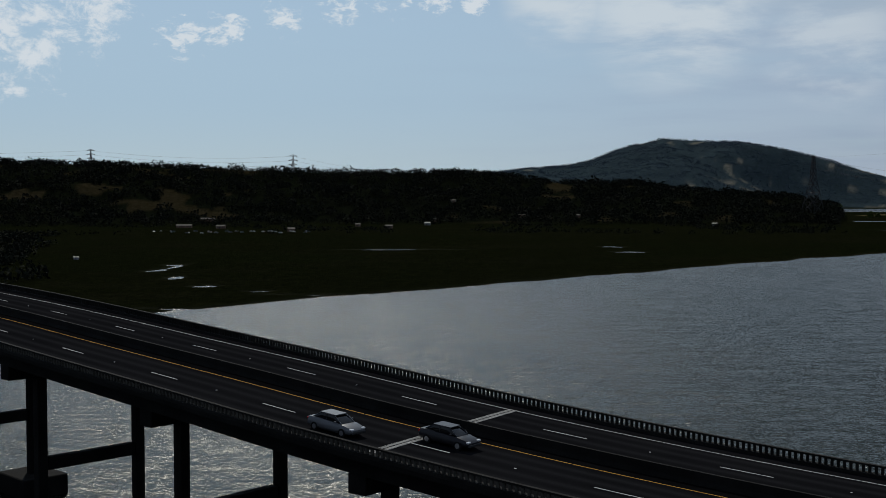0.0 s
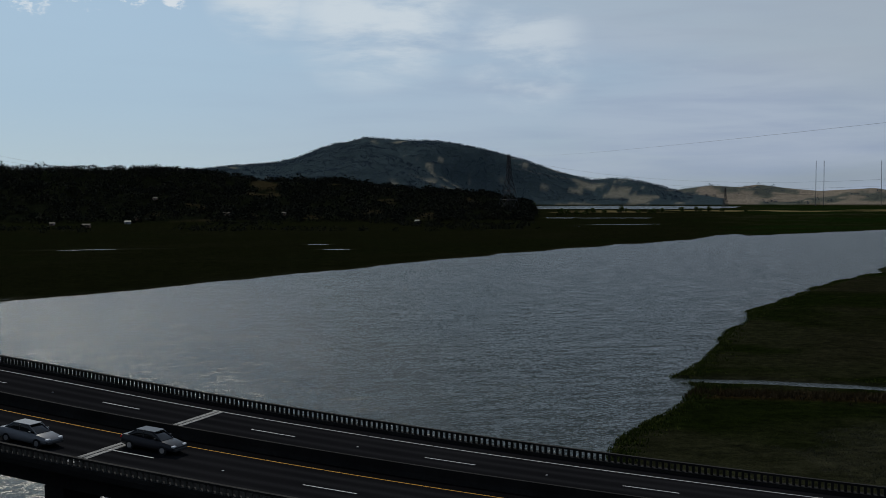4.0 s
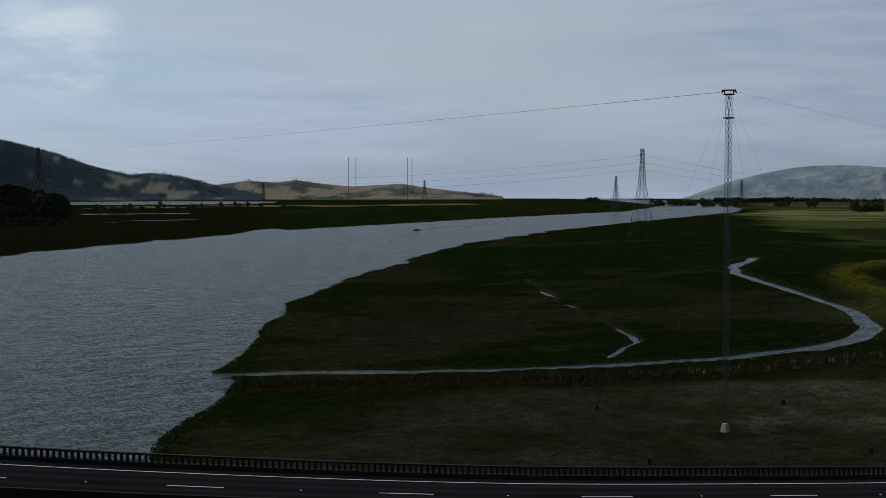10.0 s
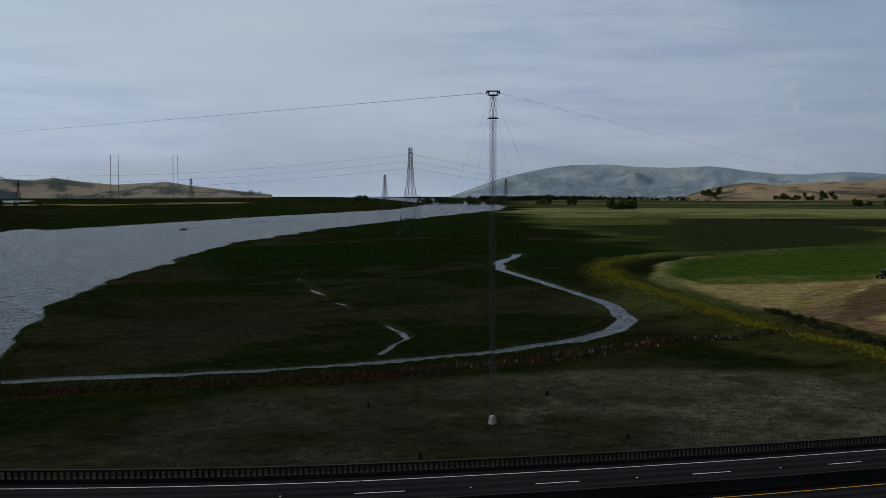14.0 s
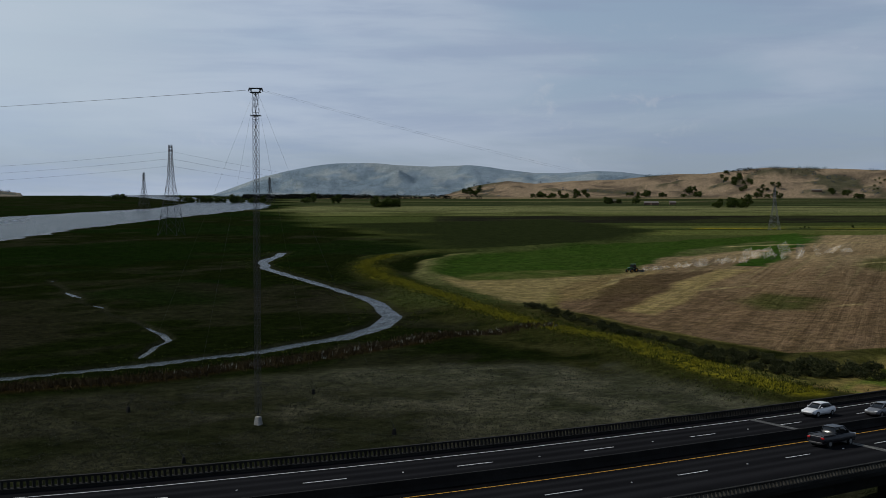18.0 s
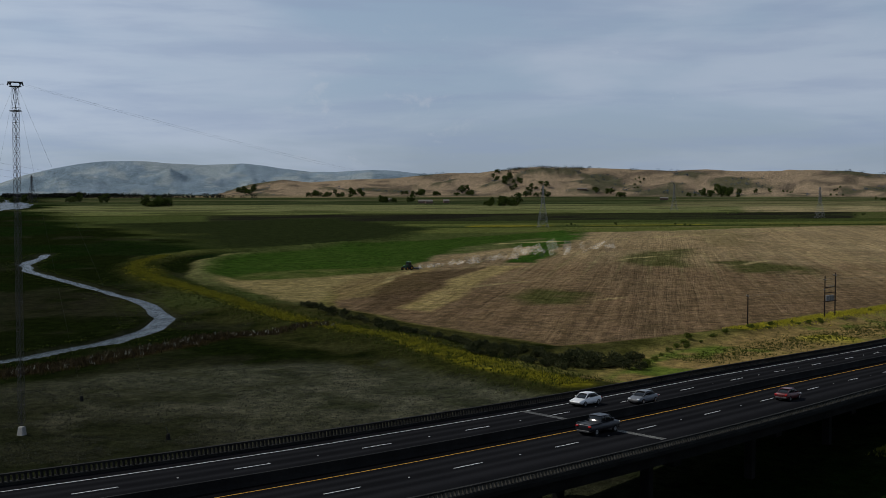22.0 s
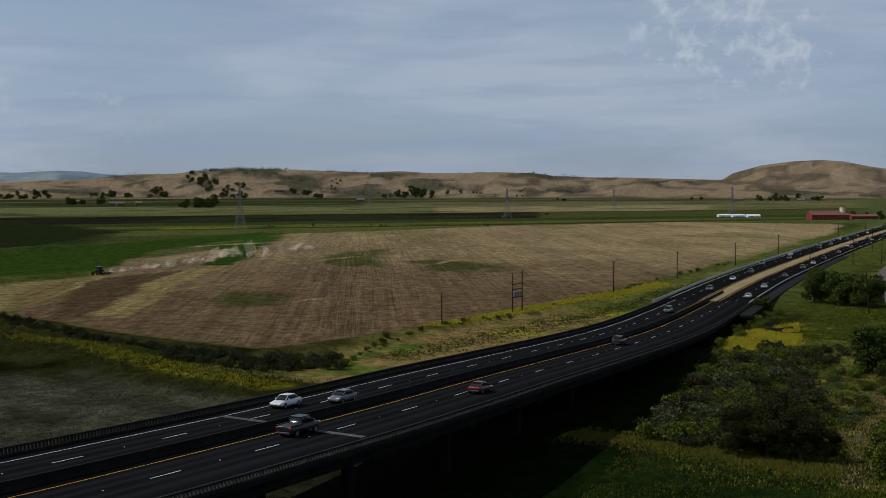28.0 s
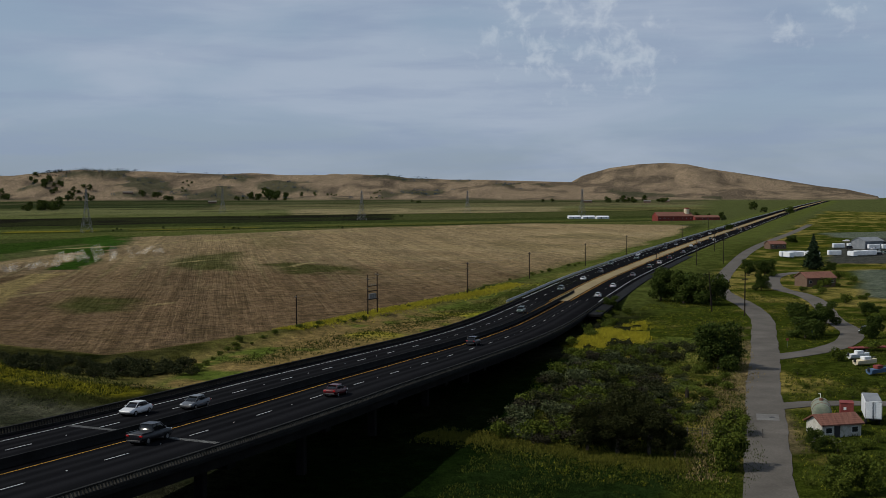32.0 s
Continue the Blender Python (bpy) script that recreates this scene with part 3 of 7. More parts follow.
    cover((0.13, 0.105, 0.06), smooth(inside(wx, wy, [(760, 2200), (880, 2560), (1250, 2500), (1900, 2480), (1800, 2250), (1250, 2150)]), 0, 30) * smooth(fbm(x, y * 0.5, 120, 3, 29), 0.48, 0.56) * 0.8)
    # far farmland in strips
    farm = smooth(inside(x + 150 * (n1 - 0.5), y + 150 * (n3 - 0.5), [(640, 420), (900, 700), (1500, 1250), (1820, 1480), (2600, 2100), (5500, 3000), (5500, -2300), (2300, -700), (700, -140), (300, 20), (300, 160), (560, 330)]), -25, 45)
    band = dist * np.cos(np.radians(az - 57)) * (1 + 0.03 * (fbm(x, y, 500, 3, 18) - 0.5))
    streak = fbm(band * 0.9, az * 20, 60, 3, 17)
    cover((0.045, 0.056, 0.020), farm)
    for near_b, far_b, tint, az0, az1, keep in ((860, 962, (0.085, 0.105, 0.030), 40, 110, 1), (940, 958, (0.15, 0.13, 0.06), 76, 110, 0.6), (962, 985, (0.026, 0.040, 0.012), 40, 110, 1), (986, 1014, (0.19, 0.175, 0.02), 70.5, 74.5, 0.9),
                                                (990, 1010, (0.15, 0.145, 0.02), 76, 82, 0.8), (1000, 1012, (0.14, 0.13, 0.03), 84, 97, 0.8), (1016, 1062, (0.085, 0.105, 0.030), 40, 110, 1), (1062, 1150, (0.036, 0.050, 0.016), 40, 110, 1),
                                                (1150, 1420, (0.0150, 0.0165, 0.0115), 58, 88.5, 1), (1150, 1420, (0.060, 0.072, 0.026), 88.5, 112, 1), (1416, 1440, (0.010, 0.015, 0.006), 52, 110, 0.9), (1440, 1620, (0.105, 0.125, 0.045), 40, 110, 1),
                                                (1620, 2130, (0.135, 0.150, 0.066), 40, 110, 1), (1445, 1850, (0.26, 0.225, 0.13), 83.5, 96.5, 0.9), (1450, 1700, (0.13, 0.12, 0.05), 96.5, 112, 0.8), (1860, 2440, (0.125, 0.118, 0.062), 79, 112, 0.9),
                                                (2130, 3420, (0.024, 0.034, 0.016), 40, 80, 1), (2440, 3420, (0.045, 0.055, 0.026), 80, 112, 1), (2700, 2950, (0.10, 0.095, 0.05), 40, 112, 0.6), (3420, 4100, (0.19, 0.155, 0.095), 52, 112, 0.9)):
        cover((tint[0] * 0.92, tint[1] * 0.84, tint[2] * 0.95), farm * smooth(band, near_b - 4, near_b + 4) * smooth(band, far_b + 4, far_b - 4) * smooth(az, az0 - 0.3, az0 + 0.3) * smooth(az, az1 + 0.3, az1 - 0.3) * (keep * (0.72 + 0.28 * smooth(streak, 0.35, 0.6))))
    cover((0.09, 0.098, 0.045), farm * smooth(band, 1440, 1460) * smooth(streak, 0.56, 0.64) * 0.45)
    cover((0.018, 0.026, 0.010), farm * smooth(band, 1440, 1460) * smooth(streak, 0.42, 0.36) * 0.5)
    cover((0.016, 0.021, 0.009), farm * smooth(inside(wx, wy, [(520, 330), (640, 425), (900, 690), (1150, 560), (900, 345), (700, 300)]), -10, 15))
    cover((0.07, 0.08, 0.032), smooth(az, 102.5, 104) * smooth(dist, 700, 950))
    # the big field: ploughed, crop, stubble
    fi = inside(wx, wy, FIELD)
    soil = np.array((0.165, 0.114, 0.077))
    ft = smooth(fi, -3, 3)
    # soil turns paler with distance, and paler again past bearing 82
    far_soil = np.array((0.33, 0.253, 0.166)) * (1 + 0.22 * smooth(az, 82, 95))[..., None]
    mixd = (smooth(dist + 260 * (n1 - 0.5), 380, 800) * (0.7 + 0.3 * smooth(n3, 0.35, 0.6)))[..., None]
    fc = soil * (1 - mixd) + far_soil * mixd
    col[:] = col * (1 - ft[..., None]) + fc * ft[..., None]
    u = (x - 300) * 0.985 + (y - 60) * 0.174
    v = (x - 300) * -0.174 + (y - 60) * 0.985
    rows = np.abs(((v / 13.0) % 1) - 0.5) * 2
    cover((0.24, 0.20, 0.12), ft * smooth(rows, 0.8, 1.0) * smooth(n3, 0.45, 0.6) * smooth(dist, 420, 520) * 0.7)
    cover((0.085, 0.090, 0.036), ft * smooth(fbm(u, v * 2.2, 90, 3, 19), 0.58, 0.68) * 0.35 * smooth(dist, 600, 800))
    plough = ft.copy()
    gi = inside(wx, wy, GREEN)
    stub = inside(wx, wy, [(308, 165), (384, 238), (428, 240), (490, 190), (440, 175), (390, 150)])
    cover((0.22, 0.17, 0.088), smooth(stub, -4, 4) * (0.6 + 0.4 * n2))
    cover((0.024, 0.050, 0.009), smooth(gi, -4, 4) * (1 - 0.35 * n2))
    cover((0.03, 0.062, 0.012), smooth(inside(wx, wy, [(640, 205), (760, 215), (860, 255), (900, 240), (800, 200), (680, 185)]), -3, 5))
    crop = 1 - smooth(gi, -4, 4)
    cover((0.085, 0.058, 0.038), smooth(inside(wx, wy, [(435, 186), (495, 165), (315, 134), (306, 128), (300, 140)]), -2, 3) * 0.8)
    cover((0.30, 0.235, 0.12), smooth(inside(wx, wy, [(500, 153), (495, 166), (315, 134), (308, 122)]), -2, 2) * (0.6 + 0.5 * n2))
    cover((0.032, 0.068, 0.014), smooth(inside(wx, wy, [(820, 207), (817, 219), (517, 163), (521, 151)]), -2, 2))
    for patch_poly in ([(361, 114), (392, 111), (385, 94), (347, 88), (338, 100)], [(552, 121), (651, 122), (670, 107), (525, 86), (511, 100)], [(558, 76), (576, 63), (520, 27.7), (492, 30.4), (491, 55.9)]):
        cover((0.058, 0.068, 0.024), smooth(inside(wx, wy, patch_poly), -8, 5) * smooth(n2 * 0.5 + n1 * 0.5, 0.25, 0.5) * crop * 0.85)
    for (ax, ay), (bx, by), half in (((516, 143), (604, 100), 1.6), ((527, 71), (577, 51), 1.4), ((393, 136), (418, 123), 1.0), ((358, 85), (372, 78), 0.8), ((676, 221), (1014, 52), 4.0), ((400, 176), (470, 190), 1.2)):
        cover((0.34, 0.28, 0.16), smooth(along(wx, wy, [(ax, ay), (bx, by)]), half + 1.2, half * 0.6) * smooth(n2, 0.3, 0.5) * 0.8)
    cover((0.13, 0.115, 0.042), smooth(np.abs(fi + 0.5), 3.2, 1.0) * smooth(dist, 420, 350) * (0.4 + 0.6 * n2))
    # verge between field and road, yards and grass on the near side
    verge = inside(wx, wy, [(246, 50), (290, 30), (400, -20), (560, -85), (900, -205), (900, -240), (600, -130), (420, -66), (300, -24), (200, 12), (206, 50)])
    cover((0.10, 0.092, 0.030), smooth(inside(wx, wy, [(212, 72), (250, 66), (262, 54), (300, 35), (350, 14), (345, 2), (290, 22), (250, 36), (203, 44)]), -2, 3) * (0.35 + 0.65 * smooth(n2, 0.3, 0.6)))
    cover((0.036, 0.036, 0.013), smooth(inside(wx, wy, [(304, 164), (284, 128), (265, 102), (250, 80), (240, 70), (224, 80), (243, 108), (268, 140), (290, 168)]), -2, 3) * smooth(fi, 2, -2) * (0.5 + 0.5 * n2))
    cover((0.21, 0.148, 0.066), smooth(verge, -3, 4))
    cover((0.095, 0.125, 0.026), smooth(verge, 0, 5) * smooth(n1 * 0.5 + n2 * 0.5, 0.5, 0.6))
    cover((0.30, 0.28, 0.03), smooth(verge, 4, 8) * smooth(fbm(u, v, 22, 3, 23), 0.55, 0.68) * smooth(x, 270, 300))
    yard = inside(wx, wy, [(60, 22), (130, 0), (200, -20), (300, -50), (420, -85), (1900, -640), (1400, -900), (300, -400), (60, -160), (20, -60)])
    cover((0.040, 0.052, 0.009), smooth(yard, 0, 8))
    cover((0.22, 0.175, 0.055), smooth(yard, 0, 8) * smooth(n1 * 0.5 + n2 * 0.5, 0.50, 0.62) * 0.9)
    cover((0.085, 0.10, 0.027), smooth(rd, 48, 22) * smooth(x, 300, 380) * (0.6 + 0.4 * n2))
    cover((0.012, 0.022, 0.006), smooth(inside(wx, wy, [(110, 6), (150, -4), (172, -20), (150, -36), (120, -20), (100, -10)]), -3, 3))
    cover((0.40, 0.34, 0.03), smooth(inside(wx, wy, [(269, -33), (296, -43), (312, -58), (279, -53), (251, -42), (249, -34)]), -3, 4) * smooth(n2, 0.3, 0.55))
    cover((0.15, 0.115, 0.07), smooth(along(wx, wy, [(160, -50), (205, -55), (260, -70), (300, -82)]), 5, 1.5) * smooth(n2, 0.35, 0.55))
    cover((0.10, 0.115, 0.095), smooth(inside(wx, wy, [(512, -184), (530, -260), (420, -260), (352, -165), (385, -146)]), -3, 4))
    cover((0.10, 0.115, 0.095), smooth(inside(wx, wy, [(960, -320), (1000, -460), (740, -380), (745, -275)]), -3, 6))
    cover((0.12, 0.105, 0.02), smooth(along(wx, wy, [(520, -178), (545, -230)]), 9, 3) + smooth(along(wx, wy, [(730, -240), (745, -265)]), 14, 5))
    cover((0.06, 0.06, 0.06), smooth(inside(x, y, [(560, -190), (760, -262), (860, -330), (700, -320), (560, -240)]), -3, 4))
    # hills
    trees = fbm(x, y, 130, 5, 33)
    gully = fbm(x, y, 60, 4, 35)
    hm = smooth(hz, 0.6, 6)
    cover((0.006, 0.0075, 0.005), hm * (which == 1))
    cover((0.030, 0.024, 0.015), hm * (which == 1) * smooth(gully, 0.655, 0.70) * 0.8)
    # blue distance haze is mixed into the mountain's cover colour
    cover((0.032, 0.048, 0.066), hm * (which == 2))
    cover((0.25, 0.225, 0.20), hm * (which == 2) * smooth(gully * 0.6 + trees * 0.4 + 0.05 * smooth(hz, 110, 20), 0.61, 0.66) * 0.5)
    cover((0.175, 0.15, 0.142), hm * (which == 3))
    cover((0.07, 0.078, 0.08), hm * (which == 3) * smooth(trees * 0.5 + gully * 0.5, 0.46, 0.55))
    # the far ridge's cover colours hold its blue haze
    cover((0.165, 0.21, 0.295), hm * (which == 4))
    cover((0.205, 0.152, 0.118), hm * ((which == 5) | (which == 6)))
    # shading of the brown hills' folds, painted on by noise
    cover((0.085, 0.066, 0.055), hm * ((which == 5) | (which == 6)) * smooth(gully * 0.6 + trees * 0.4, 0.47, 0.58) * 0.85)
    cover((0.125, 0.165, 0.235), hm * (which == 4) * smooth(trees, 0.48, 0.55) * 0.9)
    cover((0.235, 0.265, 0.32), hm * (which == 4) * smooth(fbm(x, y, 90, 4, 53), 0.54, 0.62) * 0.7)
    cover((0.05, 0.052, 0.035), hm * (which == 5) * smooth(trees, 0.58, 0.64) * 0.8)
    # mud at the water's edge
    cover((0.022, 0.023, 0.018), smooth(sd, -2.2 * near, -0.4 * near) * 0.6)
    plough = plough * (1 - smooth(gi, -4, 4))
    return z, np.concatenate([col, plough[..., None]], -1)


def ground_height(x, y):
    z, _ = land(np.array([float(x)]), np.array([float(y)]))
    return float(z[0])


def build_ground():
    azs = np.radians(np.concatenate([np.arange(-23, 114, 0.12), np.arange(114, 337, 2.6)]))
    rings = np.concatenate([12.0 * (100 / 12.0) ** np.linspace(0, 1, 16, endpoint=False), 100.0 * (4950 / 100.0) ** np.linspace(0, 1, 450)])
    A, Rr = np.meshgrid(azs, rings)
    x, y = np.sin(A) * Rr, np.cos(A) * Rr
    z, col = land(x, y)
    nA, nR = len(azs), len(rings)
    co = np.stack([x, y, z], -1).reshape(-1, 3)
    i = np.arange(nR - 1)[:, None] * nA + np.arange(nA)[None]
    j = np.arange(nR - 1)[:, None] * nA + (np.arange(nA)[None] + 1) % nA
    quads = np.stack([i, i + nA, j + nA, j], -1).reshape(-1, 4)
    centre = len(co)
    co = np.vstack([co, [[0, 0, co[:nA, 2].mean()]]])
    col = np.vstack([col.reshape(-1, 4), col[0, :1]])
    tris = np.stack([np.full(nA, centre), np.arange(nA), (np.arange(nA) + 1) % nA], -1)
    me = bpy.data.meshes.new("ground")
    me.vertices.add(len(co))
    me.vertices.foreach_set("co", co.ravel())
    me.loops.add(quads.size + tris.size)
    me.loops.foreach_set("vertex_index", np.concatenate([quads.ravel(), tris.ravel()]).astype(np.int32))
    me.polygons.add(len(quads) + len(tris))
    me.polygons.foreach_set("loop_start", np.concatenate([np.arange(len(quads)) * 4, quads.size + np.arange(len(tris)) * 3]).astype(np.int32))
    me.polygons.foreach_set("use_smooth", np.ones(len(quads) + len(tris), bool))
    at = me.attributes.new("cover", "FLOAT_COLOR", "POINT")
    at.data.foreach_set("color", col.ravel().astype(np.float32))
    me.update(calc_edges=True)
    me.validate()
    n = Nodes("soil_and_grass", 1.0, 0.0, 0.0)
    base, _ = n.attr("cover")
    big = n.noise(0.06, 6, 0.65, n.coord((1, 1, 0.2)), 0.3, 0.7)
    mid = n.noise(0.5, 5, 0.65, n.coord(), 0.3, 0.7)
    fine = n.noise(2.6, 4, 0.7, n.coord(), 0.3, 0.7)
    c = n.mix(n.mul(big, 0.5), base, n.mix(1.0, base, (0.45, 0.5, 0.4), "MULTIPLY"))
    c = n.mix(n.mul(mid, 0.9), c, n.mix(1.0, c, (2.7, 2.6, 2.2), "MULTIPLY"))
    blotch = n.noise(0.17, 5, 0.7, n.coord((1, 1, 0.2)), 0.36, 0.64)
    c = n.mix(n.mul(blotch, 0.75), c, n.mix(1.0, c, (0.42, 0.46, 0.4), "MULTIPLY"))
    c = n.mix(n.mul(fine, 1.0), c, n.mix(1.0, c, (0.35, 0.35, 0.35), "MULTIPLY"))
    rows = n.noise(1.0, 3, 0.6, n.turned(radians(-10), (0.012, 0.55, 1)), 0.35, 0.65)
    clods = n.noise(3.2, 3, 0.8, n.coord(), 0.34, 0.66)
    swath = n.noise(1.0, 3, 0.5, n.turned(radians(-10), (0.003, 0.07, 1)), 0.42, 0.6)
    pl = n.t.nodes.new("ShaderNodeAttribute")
    pl.attribute_name = "cover"
    pm = pl.outputs["Alpha"]
    c = n.mix(n.mul(n.mul(rows, pm), 0.5), c, n.mix(1.0, c, (0.45, 0.43, 0.40), "MULTIPLY"))
    c = n.mix(n.mul(n.mul(clods, pm), 0.75), c, n.mix(1.0, c, (0.52, 0.5, 0.48), "MULTIPLY"))
    fan = n.noise(1.0, 2, 0.5, n.turned(radians(-100), (0.004, 0.05, 1)), 0.42, 0.62)
    c = n.mix(n.mul(n.mul(fan, pm), 0.08), c, n.mix(1.0, c, (0.62, 0.6, 0.56), "MULTIPLY"))
    c = n.mix(n.mul(n.mul(swath, pm), 0.28), c, n.mix(1.0, c, (1.7, 1.62, 1.5), "MULTIPLY"))
    n.bump(n.add(n.add(fine, n.mul(mid, 1.5)), n.mul(n.mul(rows, pm), 1.2)), 0.8, 0.4)
    n.color(c)
    me.materials.append(n.m)
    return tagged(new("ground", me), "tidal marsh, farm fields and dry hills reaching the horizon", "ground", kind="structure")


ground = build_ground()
bmw = bmesh.new()
bmesh.ops.create_circle(bmw, cap_ends=True, segments=96, radius=4940)
water = tagged(part("water", bmw, M_WATER), "wind-rippled grey river and creek water", "water", kind="structure")

# ---- the bridge ----


def near_edge(s):
    """Offset of the near rail: the near shoulder widens along the bridge."""
    return 10.8 + 2.3 * smooth(s, 60, 175)


def sweep(section, s0, s1, step=2.0):
    """A closed section of (offset, height) run along the road; a function gives the section at each run."""
    ss = np.arange(s0, s1 + 0.01, step)
    verts, faces = [], []
    for s in ss:
        here = section(s) if callable(section) else section
        m = len(here)
        for lat, up in here:
            verts.append(tuple(road_at(s, lat, up)[0]))
    for i in range(len(ss) - 1):
        for j in range(m):
            k = (j + 1) % m
            faces.append((i * m + j, i * m + k, (i + 1) * m + k, (i + 1) * m + j))
    faces.append(tuple(range(m)))
    faces.append(tuple((len(ss) - 1) * m + j for j in reversed(range(m))))
    return verts, faces


def swept(name, section, s0, s1, mat, parent, label="", step=2.0):
    v, f = sweep(section, s0, s1, step)
    return part(name, mesh_of(name, v, f, mat), mat, parent, label)


def rect(l0, l1, z0, z1):
    return [(l0, z0), (l1, z0), (l1, z1), (l0, z1)]


B0 = RUN[0] + 1
FAR_RAIL = -11.7
bridge = thing("highway_bridge", "long grey concrete highway viaduct on twin column bents", "bridge", kind="structure")
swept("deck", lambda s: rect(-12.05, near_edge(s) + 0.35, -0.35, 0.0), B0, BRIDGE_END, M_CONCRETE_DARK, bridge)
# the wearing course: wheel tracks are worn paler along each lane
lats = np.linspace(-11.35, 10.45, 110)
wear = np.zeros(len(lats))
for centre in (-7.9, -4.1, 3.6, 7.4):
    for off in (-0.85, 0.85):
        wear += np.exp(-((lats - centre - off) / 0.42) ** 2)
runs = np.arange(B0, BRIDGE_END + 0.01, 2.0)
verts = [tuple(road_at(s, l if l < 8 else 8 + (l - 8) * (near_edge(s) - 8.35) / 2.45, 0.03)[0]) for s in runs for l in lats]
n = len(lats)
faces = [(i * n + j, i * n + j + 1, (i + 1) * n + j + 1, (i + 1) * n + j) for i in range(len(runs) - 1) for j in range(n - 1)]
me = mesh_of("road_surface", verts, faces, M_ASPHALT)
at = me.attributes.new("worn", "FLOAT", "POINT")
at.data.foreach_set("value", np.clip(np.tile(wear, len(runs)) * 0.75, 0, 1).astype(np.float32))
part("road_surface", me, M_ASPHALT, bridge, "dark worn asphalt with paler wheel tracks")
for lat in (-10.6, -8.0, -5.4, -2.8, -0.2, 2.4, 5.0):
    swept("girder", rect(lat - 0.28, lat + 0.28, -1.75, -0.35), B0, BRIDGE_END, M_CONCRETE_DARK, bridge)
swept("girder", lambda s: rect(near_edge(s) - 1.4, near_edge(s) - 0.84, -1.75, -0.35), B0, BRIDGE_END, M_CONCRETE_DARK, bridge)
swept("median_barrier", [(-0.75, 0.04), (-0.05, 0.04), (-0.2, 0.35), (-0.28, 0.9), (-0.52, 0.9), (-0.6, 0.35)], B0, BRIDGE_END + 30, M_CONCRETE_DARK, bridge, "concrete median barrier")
# a strip darker than the asphalt along the barrier's near foot
swept("inner_shoulder_strip", rect(-0.04, 1.15, 0.0, 0.036), B0, BRIDGE_END, M_DARK_STRIP, bridge, "black strip beside the barrier")
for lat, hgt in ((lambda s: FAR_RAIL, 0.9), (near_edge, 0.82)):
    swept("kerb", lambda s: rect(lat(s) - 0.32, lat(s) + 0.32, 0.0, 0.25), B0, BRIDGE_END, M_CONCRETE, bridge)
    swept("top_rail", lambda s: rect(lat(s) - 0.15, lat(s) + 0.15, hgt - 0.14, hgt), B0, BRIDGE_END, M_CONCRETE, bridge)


def baluster_mesh(mat):
    bm = bmesh.new()
    box(bm, 0, 0, 0.26, 0.20, 0.19, 0.52)
    return bm_mesh("baluster", bm, mat)


# paler copy of the concrete: sunlight on the near posts is in its tone
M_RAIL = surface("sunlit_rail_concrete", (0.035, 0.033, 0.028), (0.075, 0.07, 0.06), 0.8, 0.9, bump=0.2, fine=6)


def rail_posts(lat, step, s_from, s_to, mat):
    """Single posts along one stretch; the far ends are joined."""
    verts, faces = [], []
    post = baluster_mesh(mat)
    for s in np.arange(B0 + 1, BRIDGE_END, step):
        p, h = road_at(s, lat(s), 0.25)
        m = Matrix.Translation(p) @ Matrix.Rotation(-h, 4, "Z")
        if s_from <= s <= s_to:
            part("baluster", post, mat, bridge, at=m)
        else:
            n = len(verts)
            verts += [tuple(m @ v.co) for v in post.vertices]
            faces += [tuple(n + i for i in f.vertices) for f in post.polygons]
    tagged(part("balusters", mesh_of("balusters", verts, faces, mat), mat, bridge), kind="stuff")


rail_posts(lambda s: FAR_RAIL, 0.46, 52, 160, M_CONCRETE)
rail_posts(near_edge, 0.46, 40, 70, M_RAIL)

# painted lines
for lat, mat, w in ((-9.7, M_PAINT_WHITE, 0.12), (1.4, M_PAINT_YELLOW, 0.11), (-2.2, M_PAINT_YELLOW, 0.13)):
    swept("edge_line", rect(lat - w / 2, lat + w / 2, 0.02, 0.038), B0, BRIDGE_END, mat, bridge)


def dash_mesh():
    bm = bmesh.new()
    box(bm, 0, 0, 0, 0.12, 3.9, 0.018, None, 0.004)
    return bm_mesh("lane_dash", bm, M_PAINT_WHITE)


ME_DASH = dash_mesh()
ME_STUD = bm_mesh("road_stud", (lambda b: (box(b, 0, 0, 0, 0.13, 0.13, 0.03), b)[1])(bmesh.new()), M_PAINT_WHITE)
PERIOD = 14.94
FAR_DASHES = [-11.4 + PERIOD * k for k in range(-4, 31)]
NEAR_DASHES = [12.8 + 15.3 * k for k in range(-6, 9)] + [152.6 + 14.85 * k for k in range(20)]
for lat, starts in ((-6.0, FAR_DASHES), (5.5, NEAR_DASHES)):
    for start in starts:
        s = start + 1.95
        if B0 + 3 < s < BRIDGE_END - 2:
            p, h = road_at(s, lat, 0.036)
            slope = math.atan2(road_at(s + 2)[0].z - road_at(s - 2)[0].z, 4)
            part("lane_dash", ME_DASH, M_PAINT_WHITE, bridge, at=Matrix.Translation(p) @ Matrix.Rotation(-h, 4, "Z") @ Matrix.Rotation(slope, 4, "X"))
            p, h = road_at(s + 7.4, lat, 0.045)
            part("road_stud", ME_STUD, M_PAINT_WHITE, bridge, at=Matrix.Translation(p) @ Matrix.Rotation(-h, 4, "Z"))


